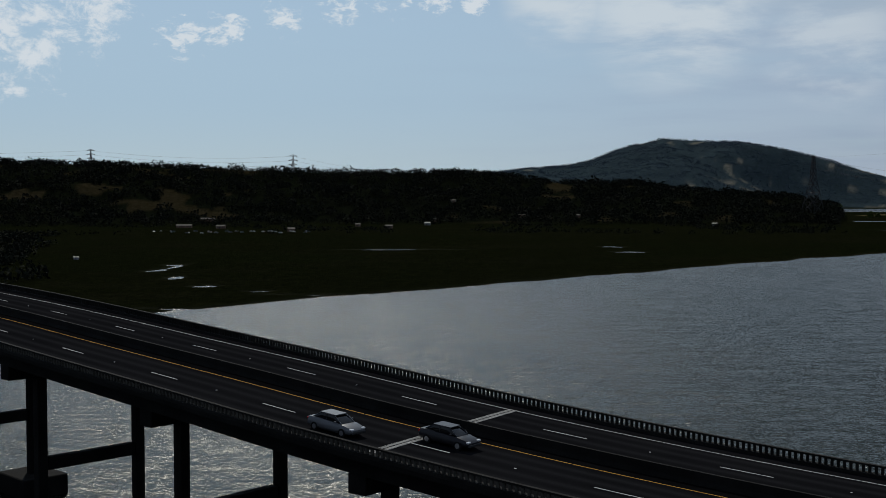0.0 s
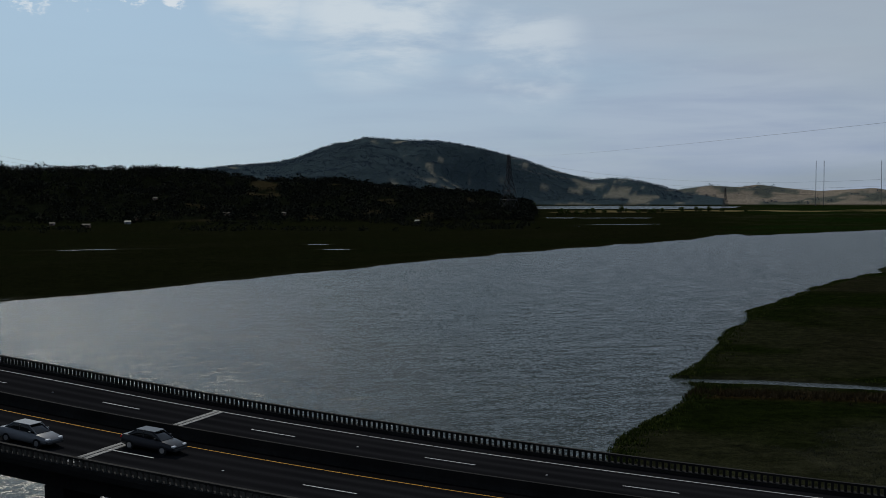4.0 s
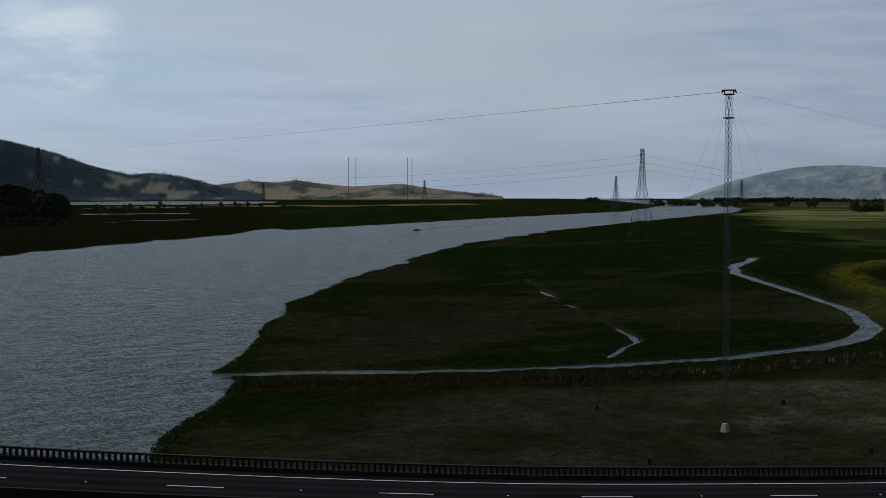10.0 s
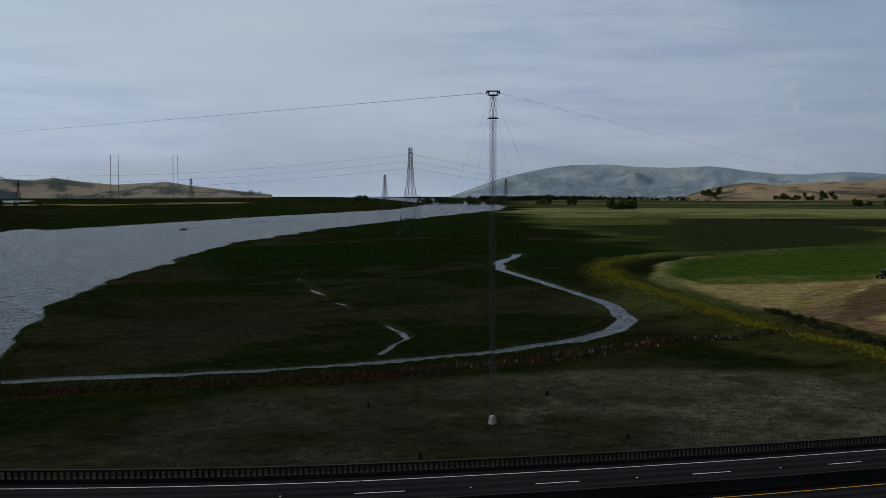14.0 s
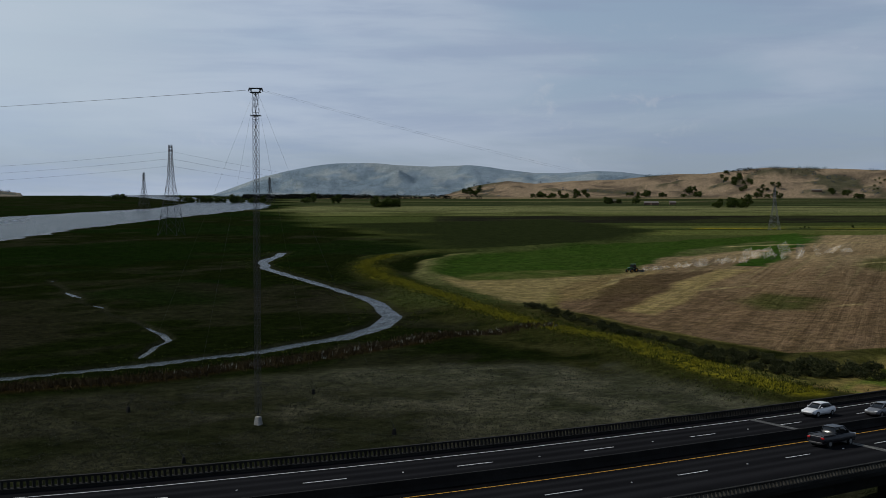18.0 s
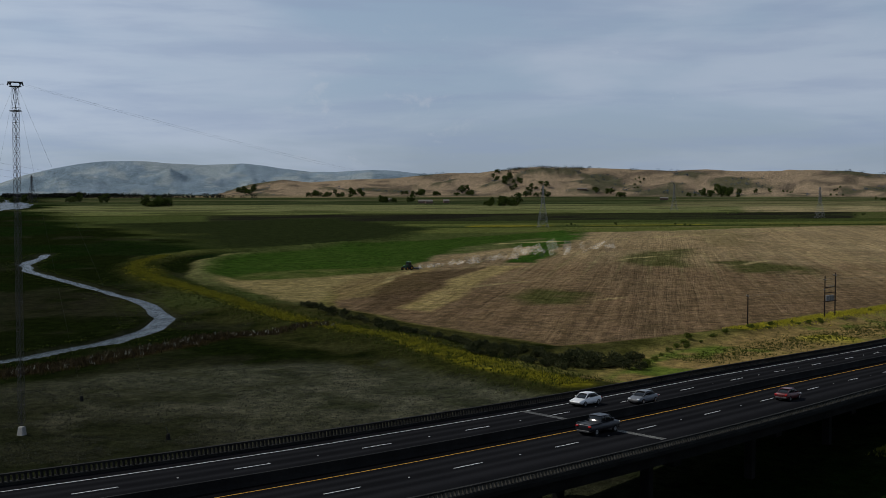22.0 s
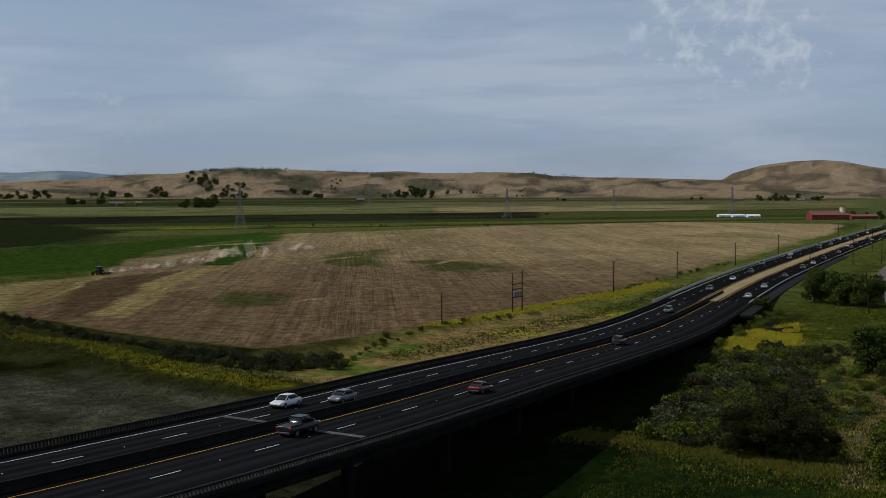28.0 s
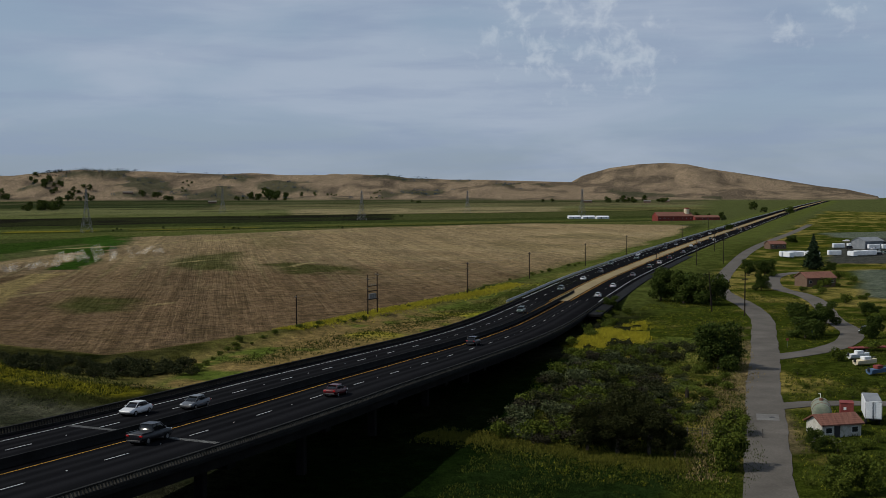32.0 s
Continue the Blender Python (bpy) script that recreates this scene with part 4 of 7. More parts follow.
def joint(s, l0, l1, skew, mat):
    """A pale expansion joint: two bands of saw-cut concrete with steel teeth."""
    bm = bmesh.new()
    n = 22
    for k in range(n):
        a, b = l0 + (l1 - l0) * k / n, l0 + (l1 - l0) * (k + 0.82) / n
        for off in (-0.24, 0.24):
            p, h = road_at(s + off + skew * (a + b) / 2, (a + b) / 2, 0.036)
            box(bm, 0, 0, 0, b - a, 0.44, 0.02, Matrix.Translation(p) @ Matrix.Rotation(-h, 4, "Z"))
    return part("expansion_joint", bm, mat, bridge, "pale concrete expansion joint")


M_JOINT_NEW = surface("pale_joint_concrete", (0.17, 0.17, 0.165), (0.30, 0.30, 0.29), 1.0, 0.9)
M_JOINT_OLD = surface("old_joint_concrete", (0.05, 0.05, 0.05), (0.09, 0.09, 0.088), 1.0, 0.9)
joint(58.2, -9.8, -3.0, 0.05, M_JOINT_NEW), joint(58.4, 1.2, 9.8, 0.05, M_JOINT_NEW)
joint(196.6, -9.8, -2.8, -0.12, M_JOINT_OLD), joint(195.6, 0.8, 10.4, -0.12, surface("worn_joint_concrete", (0.06, 0.06, 0.058), (0.13, 0.128, 0.12), 1.0, 0.9))

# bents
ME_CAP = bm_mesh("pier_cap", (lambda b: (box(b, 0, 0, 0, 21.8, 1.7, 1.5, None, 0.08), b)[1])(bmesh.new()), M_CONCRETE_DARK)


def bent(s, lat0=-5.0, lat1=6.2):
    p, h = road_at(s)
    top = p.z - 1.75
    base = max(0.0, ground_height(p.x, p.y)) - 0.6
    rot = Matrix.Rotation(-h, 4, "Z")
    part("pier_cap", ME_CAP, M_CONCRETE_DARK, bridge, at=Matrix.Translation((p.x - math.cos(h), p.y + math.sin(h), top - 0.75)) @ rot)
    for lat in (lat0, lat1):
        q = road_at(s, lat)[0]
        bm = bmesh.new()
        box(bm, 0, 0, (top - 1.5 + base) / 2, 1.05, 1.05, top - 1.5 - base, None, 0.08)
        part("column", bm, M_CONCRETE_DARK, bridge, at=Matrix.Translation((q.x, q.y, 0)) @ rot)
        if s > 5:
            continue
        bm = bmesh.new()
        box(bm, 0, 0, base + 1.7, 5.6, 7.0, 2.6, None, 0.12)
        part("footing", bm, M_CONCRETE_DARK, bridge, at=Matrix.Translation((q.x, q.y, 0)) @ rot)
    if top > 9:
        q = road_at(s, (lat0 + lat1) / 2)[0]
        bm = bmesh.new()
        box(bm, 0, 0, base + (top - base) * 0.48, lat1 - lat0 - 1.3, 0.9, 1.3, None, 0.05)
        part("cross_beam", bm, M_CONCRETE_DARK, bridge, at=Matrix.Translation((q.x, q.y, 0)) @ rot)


for s in (-63, -39, -14.5, 9.5, 33.5, 57.7, 82, 106, 127, 149, 173.5, 198, 222.5, 247, 271.5, 296, 320.5, 345, 369.5, 394, 418.5):
    if s > B0 + 4:
        bent(s)

# the road on the embankment, out to the horizon
highway = thing("highway", "dark asphalt dual carriageway with dry grass median", "road", kind="structure")
END = RUN[-1] - 6
JOIN = BRIDGE_END - 1
M_DRY_GRASS = surface("dry_median_grass", (0.17, 0.13, 0.07), (0.25, 0.20, 0.11), 0.2, 0.95, bump=0.4, fine=3)
M_GUARD = surface("pale_guard_rail", (0.35, 0.36, 0.37), (0.5, 0.5, 0.5), 0.5, 0.5, 0.3)
for l0, l1 in ((-14.0, -2.4), (2.2, 13.6)):
    swept("carriageway", rect(l0, l1, -0.6, 0.03), JOIN, END, M_ASPHALT, highway, step=6.0)
for lat, mat in ((-12.6, M_PAINT_WHITE), (-3.2, M_PAINT_YELLOW), (3.0, M_PAINT_YELLOW), (11.6, M_PAINT_WHITE)):
    swept("edge_line", rect(lat - 0.09, lat + 0.09, 0.0, 0.05), JOIN, END, mat, highway, step=6.0)
swept("median_strip", [(-2.4, -0.5), (2.2, -0.5), (2.2, 0.06), (0, 0.16), (-2.4, 0.06)], JOIN, END, M_DRY_GRASS, highway, "dry straw-coloured grass median", step=6.0)
swept("shoulder", rect(13.6, 17.0, -0.6, 0.0), JOIN - 40, JOIN + 260, M_CONCRETE_DARK, highway, step=6.0)
swept("guard_rail", rect(-14.5, -14.35, 0.0, 0.75), JOIN - 10, END, M_GUARD, highway, "pale steel guard rail", step=6.0)
for k in range(60):
    s = JOIN + 6 + PERIOD * k
    for lat in (-8.1, 7.4):
        p, h = road_at(s, lat, 0.05)
        part("lane_dash", ME_DASH, M_PAINT_WHITE, highway, at=Matrix.Translation(p) @ Matrix.Rotation(-h, 4, "Z"))

# ---- growing things ----

def leaf_cloud(centres, size, flat=0.6, seed=1):
    """Small bent leaves, one at each centre, as vertices and quads."""
    g = np.random.default_rng(seed)
    n = len(centres)
    a = g.normal(size=(n, 3))
    a /= np.linalg.norm(a, axis=1, keepdims=True)
    b = np.cross(a, g.normal(size=(n, 3)))
    b /= np.linalg.norm(b, axis=1, keepdims=True) + 1e-9
    c = np.cross(a, b)
    s = np.asarray(size) * g.uniform(0.6, 1.3, n)
    s = s[:, None]
    v = np.stack([centres - a * s, centres - b * s * flat + c * s * 0.15, centres + a * s, centres + b * s * flat + c * s * 0.15], 1).reshape(-1, 3)
    return v, np.arange(4 * n).reshape(-1, 4)


def quad_mesh(name, v, f, mat):
    me = bpy.data.meshes.new(name)
    me.vertices.add(len(v))
    me.vertices.foreach_set("co", np.ascontiguousarray(v, dtype=np.float32).ravel())
    k = f.shape[1]
    me.loops.add(f.size)
    me.loops.foreach_set("vertex_index", f.ravel().astype(np.int32))
    me.polygons.add(len(f))
    me.polygons.foreach_set("loop_start", (np.arange(len(f)) * k).astype(np.int32))
    me.update(calc_edges=True)
    me.materials.append(mat)
    return me


def blob_points(blobs, n, seed):
    """Points near the skins of several overlapping lumps."""
    g = np.random.default_rng(seed)
    w = np.array([b[3] * b[4] + b[4] * b[5] for b in blobs])
    pick = g.choice(len(blobs), n, p=w / w.sum())
    d = g.normal(size=(n, 3))
    d /= np.linalg.norm(d, axis=1, keepdims=True)
    r = g.uniform(0.35, 1.0, n) ** 0.45
    bl = np.array(blobs)[pick]
    return bl[:, :3] + d * r[:, None] * bl[:, 3:6] * (1 + 0.18 * g.normal(size=(n, 1)))


def tree_parts(height, spread, kind, seed, leaves, leaf):
    """Trunk, limbs and crown meshes of one tree of unit design."""
    g = np.random.default_rng(seed)
    blobs, limbs = [], []
    if kind == "round":
        th = height * 0.35
        for k in range(17):
            a, z = g.uniform(0, 6.28), height * (0.16 + 0.66 * (k + g.random()) / 17)
            r = spread * g.uniform(0.1, 0.68) * (1.1 - 0.55 * max(0, z / height - 0.35))
            q = spread * g.uniform(0.22, 0.40)
            blobs.append((math.cos(a) * r, math.sin(a) * r, z, q, q, q * 0.75))
            limbs.append((math.cos(a) * r * 0.8, math.sin(a) * r * 0.8, z))
    elif kind == "tall":
        th = height * 0.45
        for k in range(10):
            a, r = g.uniform(0, 6.28), spread * g.uniform(0.0, 0.45)
            z = height * (0.35 + 0.058 * k)
            q = spread * g.uniform(0.28, 0.45)
            blobs.append((math.cos(a) * r, math.sin(a) * r, z, q, q, q * 1.2))
            limbs.append((math.cos(a) * r * 0.8, math.sin(a) * r * 0.8, z))
    elif kind == "cone":
        th = height * 0.6
        for k in range(16):
            t = k / 15
            q = spread * (0.95 - 0.85 * t) * g.uniform(0.8, 1.15)
            blobs.append((g.normal() * 0.12 * q, g.normal() * 0.12 * q, height * (0.12 + 0.84 * t), q, q, height * 0.09))
        limbs = [(0, 0, height * 0.9)]
    else:
        th = height * 0.15
        for k in range(8):
            a, r = g.uniform(0, 6.28), spread * g.uniform(0.1, 0.7)
            q = spread * g.uniform(0.3, 0.5)
            blobs.append((math.cos(a) * r, math.sin(a) * r, height * g.uniform(0.3, 0.66), q, q, height * 0.3))
            limbs.append((math.cos(a) * r, math.sin(a) * r, height * 0.45))
    tr = bmesh.new()
    rb = 0.035 * height + 0.05
    rod(tr, (0, 0, -0.4), (0, 0, th), rb, rb * 0.6, 7)
    lm = tr if kind == "bush" or leaf > 1 else bmesh.new()
    for p in limbs[:6]:
        rod(lm, (0, 0, th * 0.9), p, rb * 0.5, rb * 0.14, 5)
    v, f = leaf_cloud(blob_points(blobs, leaves, seed + 5), leaf, 0.6, seed + 6)
    return tr, lm, v, f


def make_tree(name, label, kind, height, spread, mat, seed, leaves, leaf, group=""):
    ob = thing(name, label, "shrub" if kind == "bush" else "tree", group)
    tr, lm, v, f = tree_parts(height, spread, kind, seed, leaves, leaf)
    if lm is tr:
        part("stems" if kind == "bush" else "trunk", tr, M_BARK, ob)
    else:
        part("trunk", tr, M_BARK, ob)
        part("limbs", lm, M_BARK, ob)
    part("crown", quad_mesh("crown", v, f, mat), mat, ob)
    return ob


def plant_all(protos, places):
    """places: x, y, scale. The first of each kind is put in place, the rest are copies."""
    g = random.Random(11)
    zs, _ = land(np.array([float(p[0]) for p in places]), np.array([float(p[1]) for p in places]))
    spots = []
    for (x, y, s), z in zip(places, zs):
        turn = g.uniform(0, 6.28)
        spots.append(Matrix.Translation((x, y, float(z))) @ Matrix.Rotation(turn, 4, "Z") @ Matrix.Diagonal((s, s, s * (0.9 + 0.2 * math.sin(turn * 7)), 1)))
    n = len(protos)
    for k in range(n, len(spots)):
        copy_thing(protos[k % n], spots[k])
    for k in range(min(n, len(spots))):
        protos[k].matrix_basis = spots[k]


OAKS = [make_tree("oak_tree", "dark green broad-crowned oak beside the lane", "round", 7.5, 4.6, M_OAK, k, 7500, 0.20) for k in (3, 8)]
plant_all(OAKS, [(231, -57.5, 1.3), (366, -80, 1.85), (360, -87, 1.5), (372, -74, 1.4), (477, -137, 1.25), (488, -133, 0.9), (411, -117, 0.8), (312, -99, 0.95), (306, -104, 0.9), (321, -101, 0.8), (279, -90, 1.0), (285, -94, 0.9),
                 (510, -175, 0.8), (328, -124, 0.8), (778, -241, 1.0), (278, -106, 0.75), (986, -253, 0.95), (300, -122, 0.8), (345, -54, 0.75), (158, -52.6, 0.42), (235, -60, 0.8)])
DARK = [make_tree("bay_tree", "tall dark grey-green bushy tree in the thicket by the viaduct", "round", 10.2, 4.8, M_THICKET, k, 10000, 0.17) for k in (21, 22)]
plant_all(DARK, [(158.5, -21.8, 0.68), (157, -25.6, 0.84), (156.6, -29.8, 0.8), (161, -27.5, 0.86), (163.5, -22.5, 0.6), (165, -31.5, 0.62), (155.5, -33, 0.45)])
YOUNG = [make_tree("young_tree", "leafy young green tree at the lane's edge", "round", 4.6, 2.7, M_SHRUB, 31, 4500, 0.14)]
plant_all(YOUNG, [(148, -38.6, 1.25), (169.3, -45.0, 1.0), (140, -49.5, 0.95), (146, -53.5, 0.7), (135, -48, 0.95), (136.5, -51.5, 1.0)])
CONES = [make_tree("conifer", "tall dark pointed conifer", "cone", 11.5, 3.2, M_CYPRESS, 41, 3400, 0.4)]
plant_all(CONES, [(521, -171, 1.25)])

# thicket and hedge shrubs
BUSHES = [make_tree("shrub", "rounded dark green leafy shrub", "bush", 2.2, 1.9, M_SHRUB, k, 900, 0.14, "shrubs") for k in (51, 52, 53)]
GREY_BUSHES = [make_tree("sage_shrub", "pale grey-green bushy sage shrub", "bush", 2.0, 1.9, M_GREY_SHRUB, k, 900, 0.16, "shrubs") for k in (61, 62)]
BROWN_BUSHES = [make_tree("dry_shrub", "brown half-dry bushy shrub among weeds", "bush", 2.2, 2.0, M_DRY_LEAF, 66, 900, 0.15, "shrubs")]
pl, pg, pb, ph = [], [], [], []
gg = random.Random(5)
hedge = [(303, 157), (278, 131), (262, 112), (250, 96), (244, 84), (240, 74), (233, 63), (228, 54), (229, 46)]
for (ax, ay), (bx, by) in zip(hedge[:-1], hedge[1:]):
    for k in range(16):
        t = gg.random()
        ph.append((ax + (bx - ax) * t + gg.uniform(-1.8, 1.8), ay + (by - ay) * t + gg.uniform(-1.6, 1.6), gg.uniform(0.4, 0.95)))
for k in range(26):
    t = gg.random()
    ph.append((230 - 9 * math.sin(3.1 * t) + gg.uniform(-3, 3), 48 + 34 * t, gg.uniform(0.5, 1.15)))
for k in range(24):
    t = gg.random()
    pl.append((230 + 88 * t + gg.uniform(-3, 3), 46 - 32 * t * t + gg.uniform(-2, 2), gg.uniform(0.35, 0.8)))
for k in range(16):
    t = gg.random()
    pl.append((345 + 200 * t, 6 - 78 * t + gg.uniform(-3, 3), gg.uniform(0.4, 0.8)))
for k in range(16):
    ph.append((gg.uniform(223, 238), gg.uniform(44, 62), gg.uniform(0.9, 1.5)))
for k in range(70):      # dark scrub between the viaduct and the lane
    x = gg.uniform(168, 262)
    ph.append((x, -22 - 0.27 * (x - 168) + gg.uniform(-13, 11), gg.uniform(0.6, 1.4)))
for k in range(190):     # thicket under the viaduct and towards the lane
    t, w = gg.random(), gg.uniform(-1, 1)
    x = 162 + 100 * t
    y = -14 - 0.25 * (x - 162) + w * 10 - 5
    (pl if gg.random() < 0.55 else pg if gg.random() < 0.5 else pb).append((x, y, gg.uniform(0.6, 1.4)))
for k in range(40):
    x = gg.uniform(172, 232)
    pl.append((x, -44 - 0.28 * (x - 190) + gg.uniform(-6, 6), gg.uniform(0.4, 1.0)))
for k in range(40):     # banks round the loop and the yards
    x = gg.uniform(240, 470)
    pl.append((x, -0.275 * x - 26 + gg.uniform(-14, 10), gg.uniform(0.7, 1.6)))
for k in range(20):
    pl.append((gg.uniform(142, 165), gg.uniform(-64, -50), gg.uniform(0.4, 0.8)))
for k in range(14):
    pl.append((gg.uniform(196, 228), gg.uniform(-84, -66), gg.uniform(0.4, 0.8)))
for k in range(18):
    t = gg.random()
    pl.append((262 + 80 * t + gg.uniform(-4, 4), -34 - 22 * t + gg.uniform(-3, 3), gg.uniform(0.6, 1.2)))
for x, y in ((199, -40), (204, -41), (196, -37), (207, -44), (190, -34), (186, -43), (181, -41), (213, -46)):
    pg.append((x, y, gg.uniform(0.6, 1.1)))
for x, y in ((178, -46), (183, -37), (192, -46), (176, -36), (205, -24), (214, -22), (198, -22)):
    pb.append((x, y, gg.uniform(0.7, 1.1)))


def on_lane(x, y):
    p = np.array([x]), np.array([y])
    return min(along(*p, LANE)[0], along(*p, LOOP)[0] + 0.8) < 5.2


plant_all(BUSHES, [p for p in pl if not on_lane(p[0], p[1])])
HEDGE = [make_tree("hedge_shrub", "low dark green-brown shrub in the field hedge", "bush", 2.1, 2.0, M_HEDGE, k, 800, 0.15, "shrubs") for k in (54, 55)]
plant_all(HEDGE, [p for p in ph if not on_lane(p[0], p[1])])
plant_all(GREY_BUSHES, [p for p in pg if not on_lane(p[0], p[1])])
plant_all(BROWN_BUSHES, [p for p in pb if not on_lane(p[0], p[1])])

# a palm
palm = thing("palm_tree", "short palm with arching dark fronds", "palm", at=Matrix.Translation((199, -44.2, ground_height(199, -44.2))))
bm = bmesh.new()
rod(bm, (0, 0, -0.3), (0, 0, 2.0), 0.35, 0.28, 10)
part("trunk", bm, M_BARK, palm)
for k in range(22):
    bm = bmesh.new()
    a, lift = k * 2.399, 0.25 + 0.75 * ((k * 7) % 11) / 11
    pts = []
    for j in range(8):
        t = j / 7
        r = 3.0 * t
        pts.append(Vector((r * math.cos(a), r * math.sin(a), 2.0 + lift * 2.2 * t - 2.1 * t * t)))
    side = Vector((-math.sin(a), math.cos(a), 0))
    for j in range(7):
        w0, w1 = 0.42 * math.sin(math.pi * (0.12 + 0.8 * j / 7)), 0.42 * math.sin(math.pi * (0.12 + 0.8 * (j + 0.5) / 7))
        for sg in (-1, 1):
            for h in (0.0, 0.5):
                p = pts[j].lerp(pts[j + 1], h)
                q = pts[j].lerp(pts[j + 1], h + 0.28)
                tip = p.lerp(pts[j + 1], 0.8) + side * sg * w0 * 1.3 + Vector((0, 0, -0.22))
                bm.faces.new([bm.verts.new(v) for v in (p, q, tip)])
    part("frond", bm, M_SHRUB, palm)

# far trees on the plain and round the farms
FAR = [make_tree("field_tree", "dark tree standing in a far grove on the plain", k, h, s, M_OAK, sd, 420, 1.15, "trees on the plain") for k, h, s, sd in (("round", 14, 9, 71), ("round", 17, 8, 72), ("round", 11, 9.5, 73))]
fp = []


def grove(az, el_or_d, n, spread, scale):
    d = el_or_d
    far = d > 3400
    for _ in range(int(n * 1.2) if far else n):
        a = math.radians(az + gg.uniform(-spread, spread))
        r = d * gg.uniform(0.98, 1.03)
        fp.append((math.sin(a) * r, math.cos(a) * r, scale * gg.uniform(0.75, 1.2) * (0.72 if far else 0.9)))


for az, d, n, sp, sc in ((43.1, 3300, 6, 0.45, 1.25), (46.9, 2750, 18, 1.2, 1.25), (49.0, 2700, 14, 0.9, 1.25), (52.0, 2600, 4, 0.35, 1.3), (53.4, 2500, 2, 0.15, 1.3), (55.6, 2060, 22, 0.75, 1.15), (59.9, 3900, 9, 0.4, 2.2),
                         (63.4, 3650, 13, 0.75, 1.6), (64.9, 3650, 11, 0.7, 1.6), (67.9, 3650, 9, 0.6, 1.6), (69.0, 3650, 3, 0.2, 1.4), (70.3, 3700, 9, 0.45, 1.7), (72.0, 4000, 5, 0.3, 1.8), (72.7, 3800, 9, 0.5, 1.8), (73.8, 3650, 11, 0.6, 1.8),
                         (66.7, 2480, 7, 0.45, 1.05), (67.7, 2480, 2, 0.1, 1.2), (71.5, 2030, 3, 0.15, 1.0), (72.5, 2030, 9, 0.45, 1.45), (76.6, 3650, 3, 0.2, 1.7), (77.2, 3650, 3, 0.2, 1.8), (77.8, 3650, 3, 0.2, 1.6), (79.3, 3900, 8, 0.9, 0.8),
                         (81.0, 3600, 4, 0.3, 0.9), (81.8, 3650, 5, 0.3, 1.7), (82.6, 3650, 7, 0.35, 2.4), (83.2, 3650, 3, 0.15, 1.6), (84.0, 3700, 2, 0.1, 1.1), (84.6, 3700, 2, 0.1, 1.0), (85.5, 3700, 5, 0.3, 0.7), (87.6, 3700, 5, 0.3, 0.7), (89.6, 3000, 3, 0.3, 0.7),
                         (95.8, 3300, 3, 0.3, 1.0), (99.3, 3100, 9, 0.9, 1.2), (101, 3200, 5, 0.6, 1.1), (103.5, 1400, 3, 0.7, 0.62), (102.7, 1420, 5, 0.8, 0.5), (105.5, 2100, 1, 0.1, 1.3), (106, 1800, 1, 0.1, 1.0), (107.0, 1700, 2, 0.2, 0.9),
                         (19.8, 2050, 9, 1.6, 0.8), (23, 2300, 10, 1.8, 0.8), (27, 2500, 8, 2.0, 0.8), (84, 1500, 14, 5, 0.22), (80, 1060, 10, 6, 0.2)):
    grove(az, d, n, sp, sc)
plant_all(FAR, fp)

# woods over the near hill, and oak patches on the mountain
def woods(name, label, az0, az1, d0, d1, count, rad, leaves, mat, seed, keep=None):
    g = np.random.default_rng(seed)
    az = np.radians(g.uniform(az0, az1, count * 3))
    d = np.sqrt(g.uniform(d0 ** 2, d1 ** 2, count * 3))
    x, y = np.sin(az) * d, np.cos(az) * d
    z, _ = land(x, y)
    ok = z > 2.0 if keep is None else keep(x, y, z)
    x, y, z = x[ok][:count], y[ok][:count], z[ok][:count]
    n = len(x)
    rr = rad * g.uniform(0.6, 1.35, n)
    tall = np.where(g.random(n) < 0.03, 1.35, 0.85) if rad > 5.9 and rad < 6.8 else np.full(n, 0.7)
    dirs = g.normal(size=(n, leaves, 3))
    dirs /= np.linalg.norm(dirs, axis=2, keepdims=True)
    dirs *= g.uniform(0.5, 1.0, (n, leaves, 1)) ** 0.4
    c = np.stack([x, y, z + rr * 0.42 * tall], 1)[:, None] + dirs * np.stack([rr, rr, rr * 0.95 * tall], 1)[:, None]
    v, f = leaf_cloud(c.reshape(-1, 3), np.repeat(rr * 0.22, leaves), 0.7, seed + 1)
    return tagged(part(name, quad_mesh(name, v, f, mat), mat), label, "woodland", kind="stuff")


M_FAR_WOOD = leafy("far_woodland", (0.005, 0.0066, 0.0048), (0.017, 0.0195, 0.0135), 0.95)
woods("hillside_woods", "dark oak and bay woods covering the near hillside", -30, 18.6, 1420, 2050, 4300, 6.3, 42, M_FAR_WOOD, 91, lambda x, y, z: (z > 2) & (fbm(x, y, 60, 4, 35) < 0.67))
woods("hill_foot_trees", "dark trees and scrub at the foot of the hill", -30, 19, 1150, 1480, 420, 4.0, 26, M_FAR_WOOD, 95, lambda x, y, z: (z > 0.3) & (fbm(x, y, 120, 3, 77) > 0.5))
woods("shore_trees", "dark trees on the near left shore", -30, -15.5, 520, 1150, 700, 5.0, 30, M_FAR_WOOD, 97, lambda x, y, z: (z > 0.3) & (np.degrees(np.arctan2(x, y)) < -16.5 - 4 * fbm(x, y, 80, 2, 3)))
# leaf colours with blue distance haze mixed in
M_HAZED_WOOD = leafy("hazed_oaks", (0.030, 0.047, 0.070), (0.047, 0.068, 0.094), 0.95)
woods("mountain_woods", "oak woods in haze-blue colours over the mountain's flank", -2, 26, 3300, 4380, 9000, 5.5, 12, M_HAZED_WOOD, 99, lambda x, y, z: (z > 12) & ((fbm(x, y, 130, 5, 33) * 0.4 + fbm(x, y, 60, 4, 35) * 0.6) < 0.55))
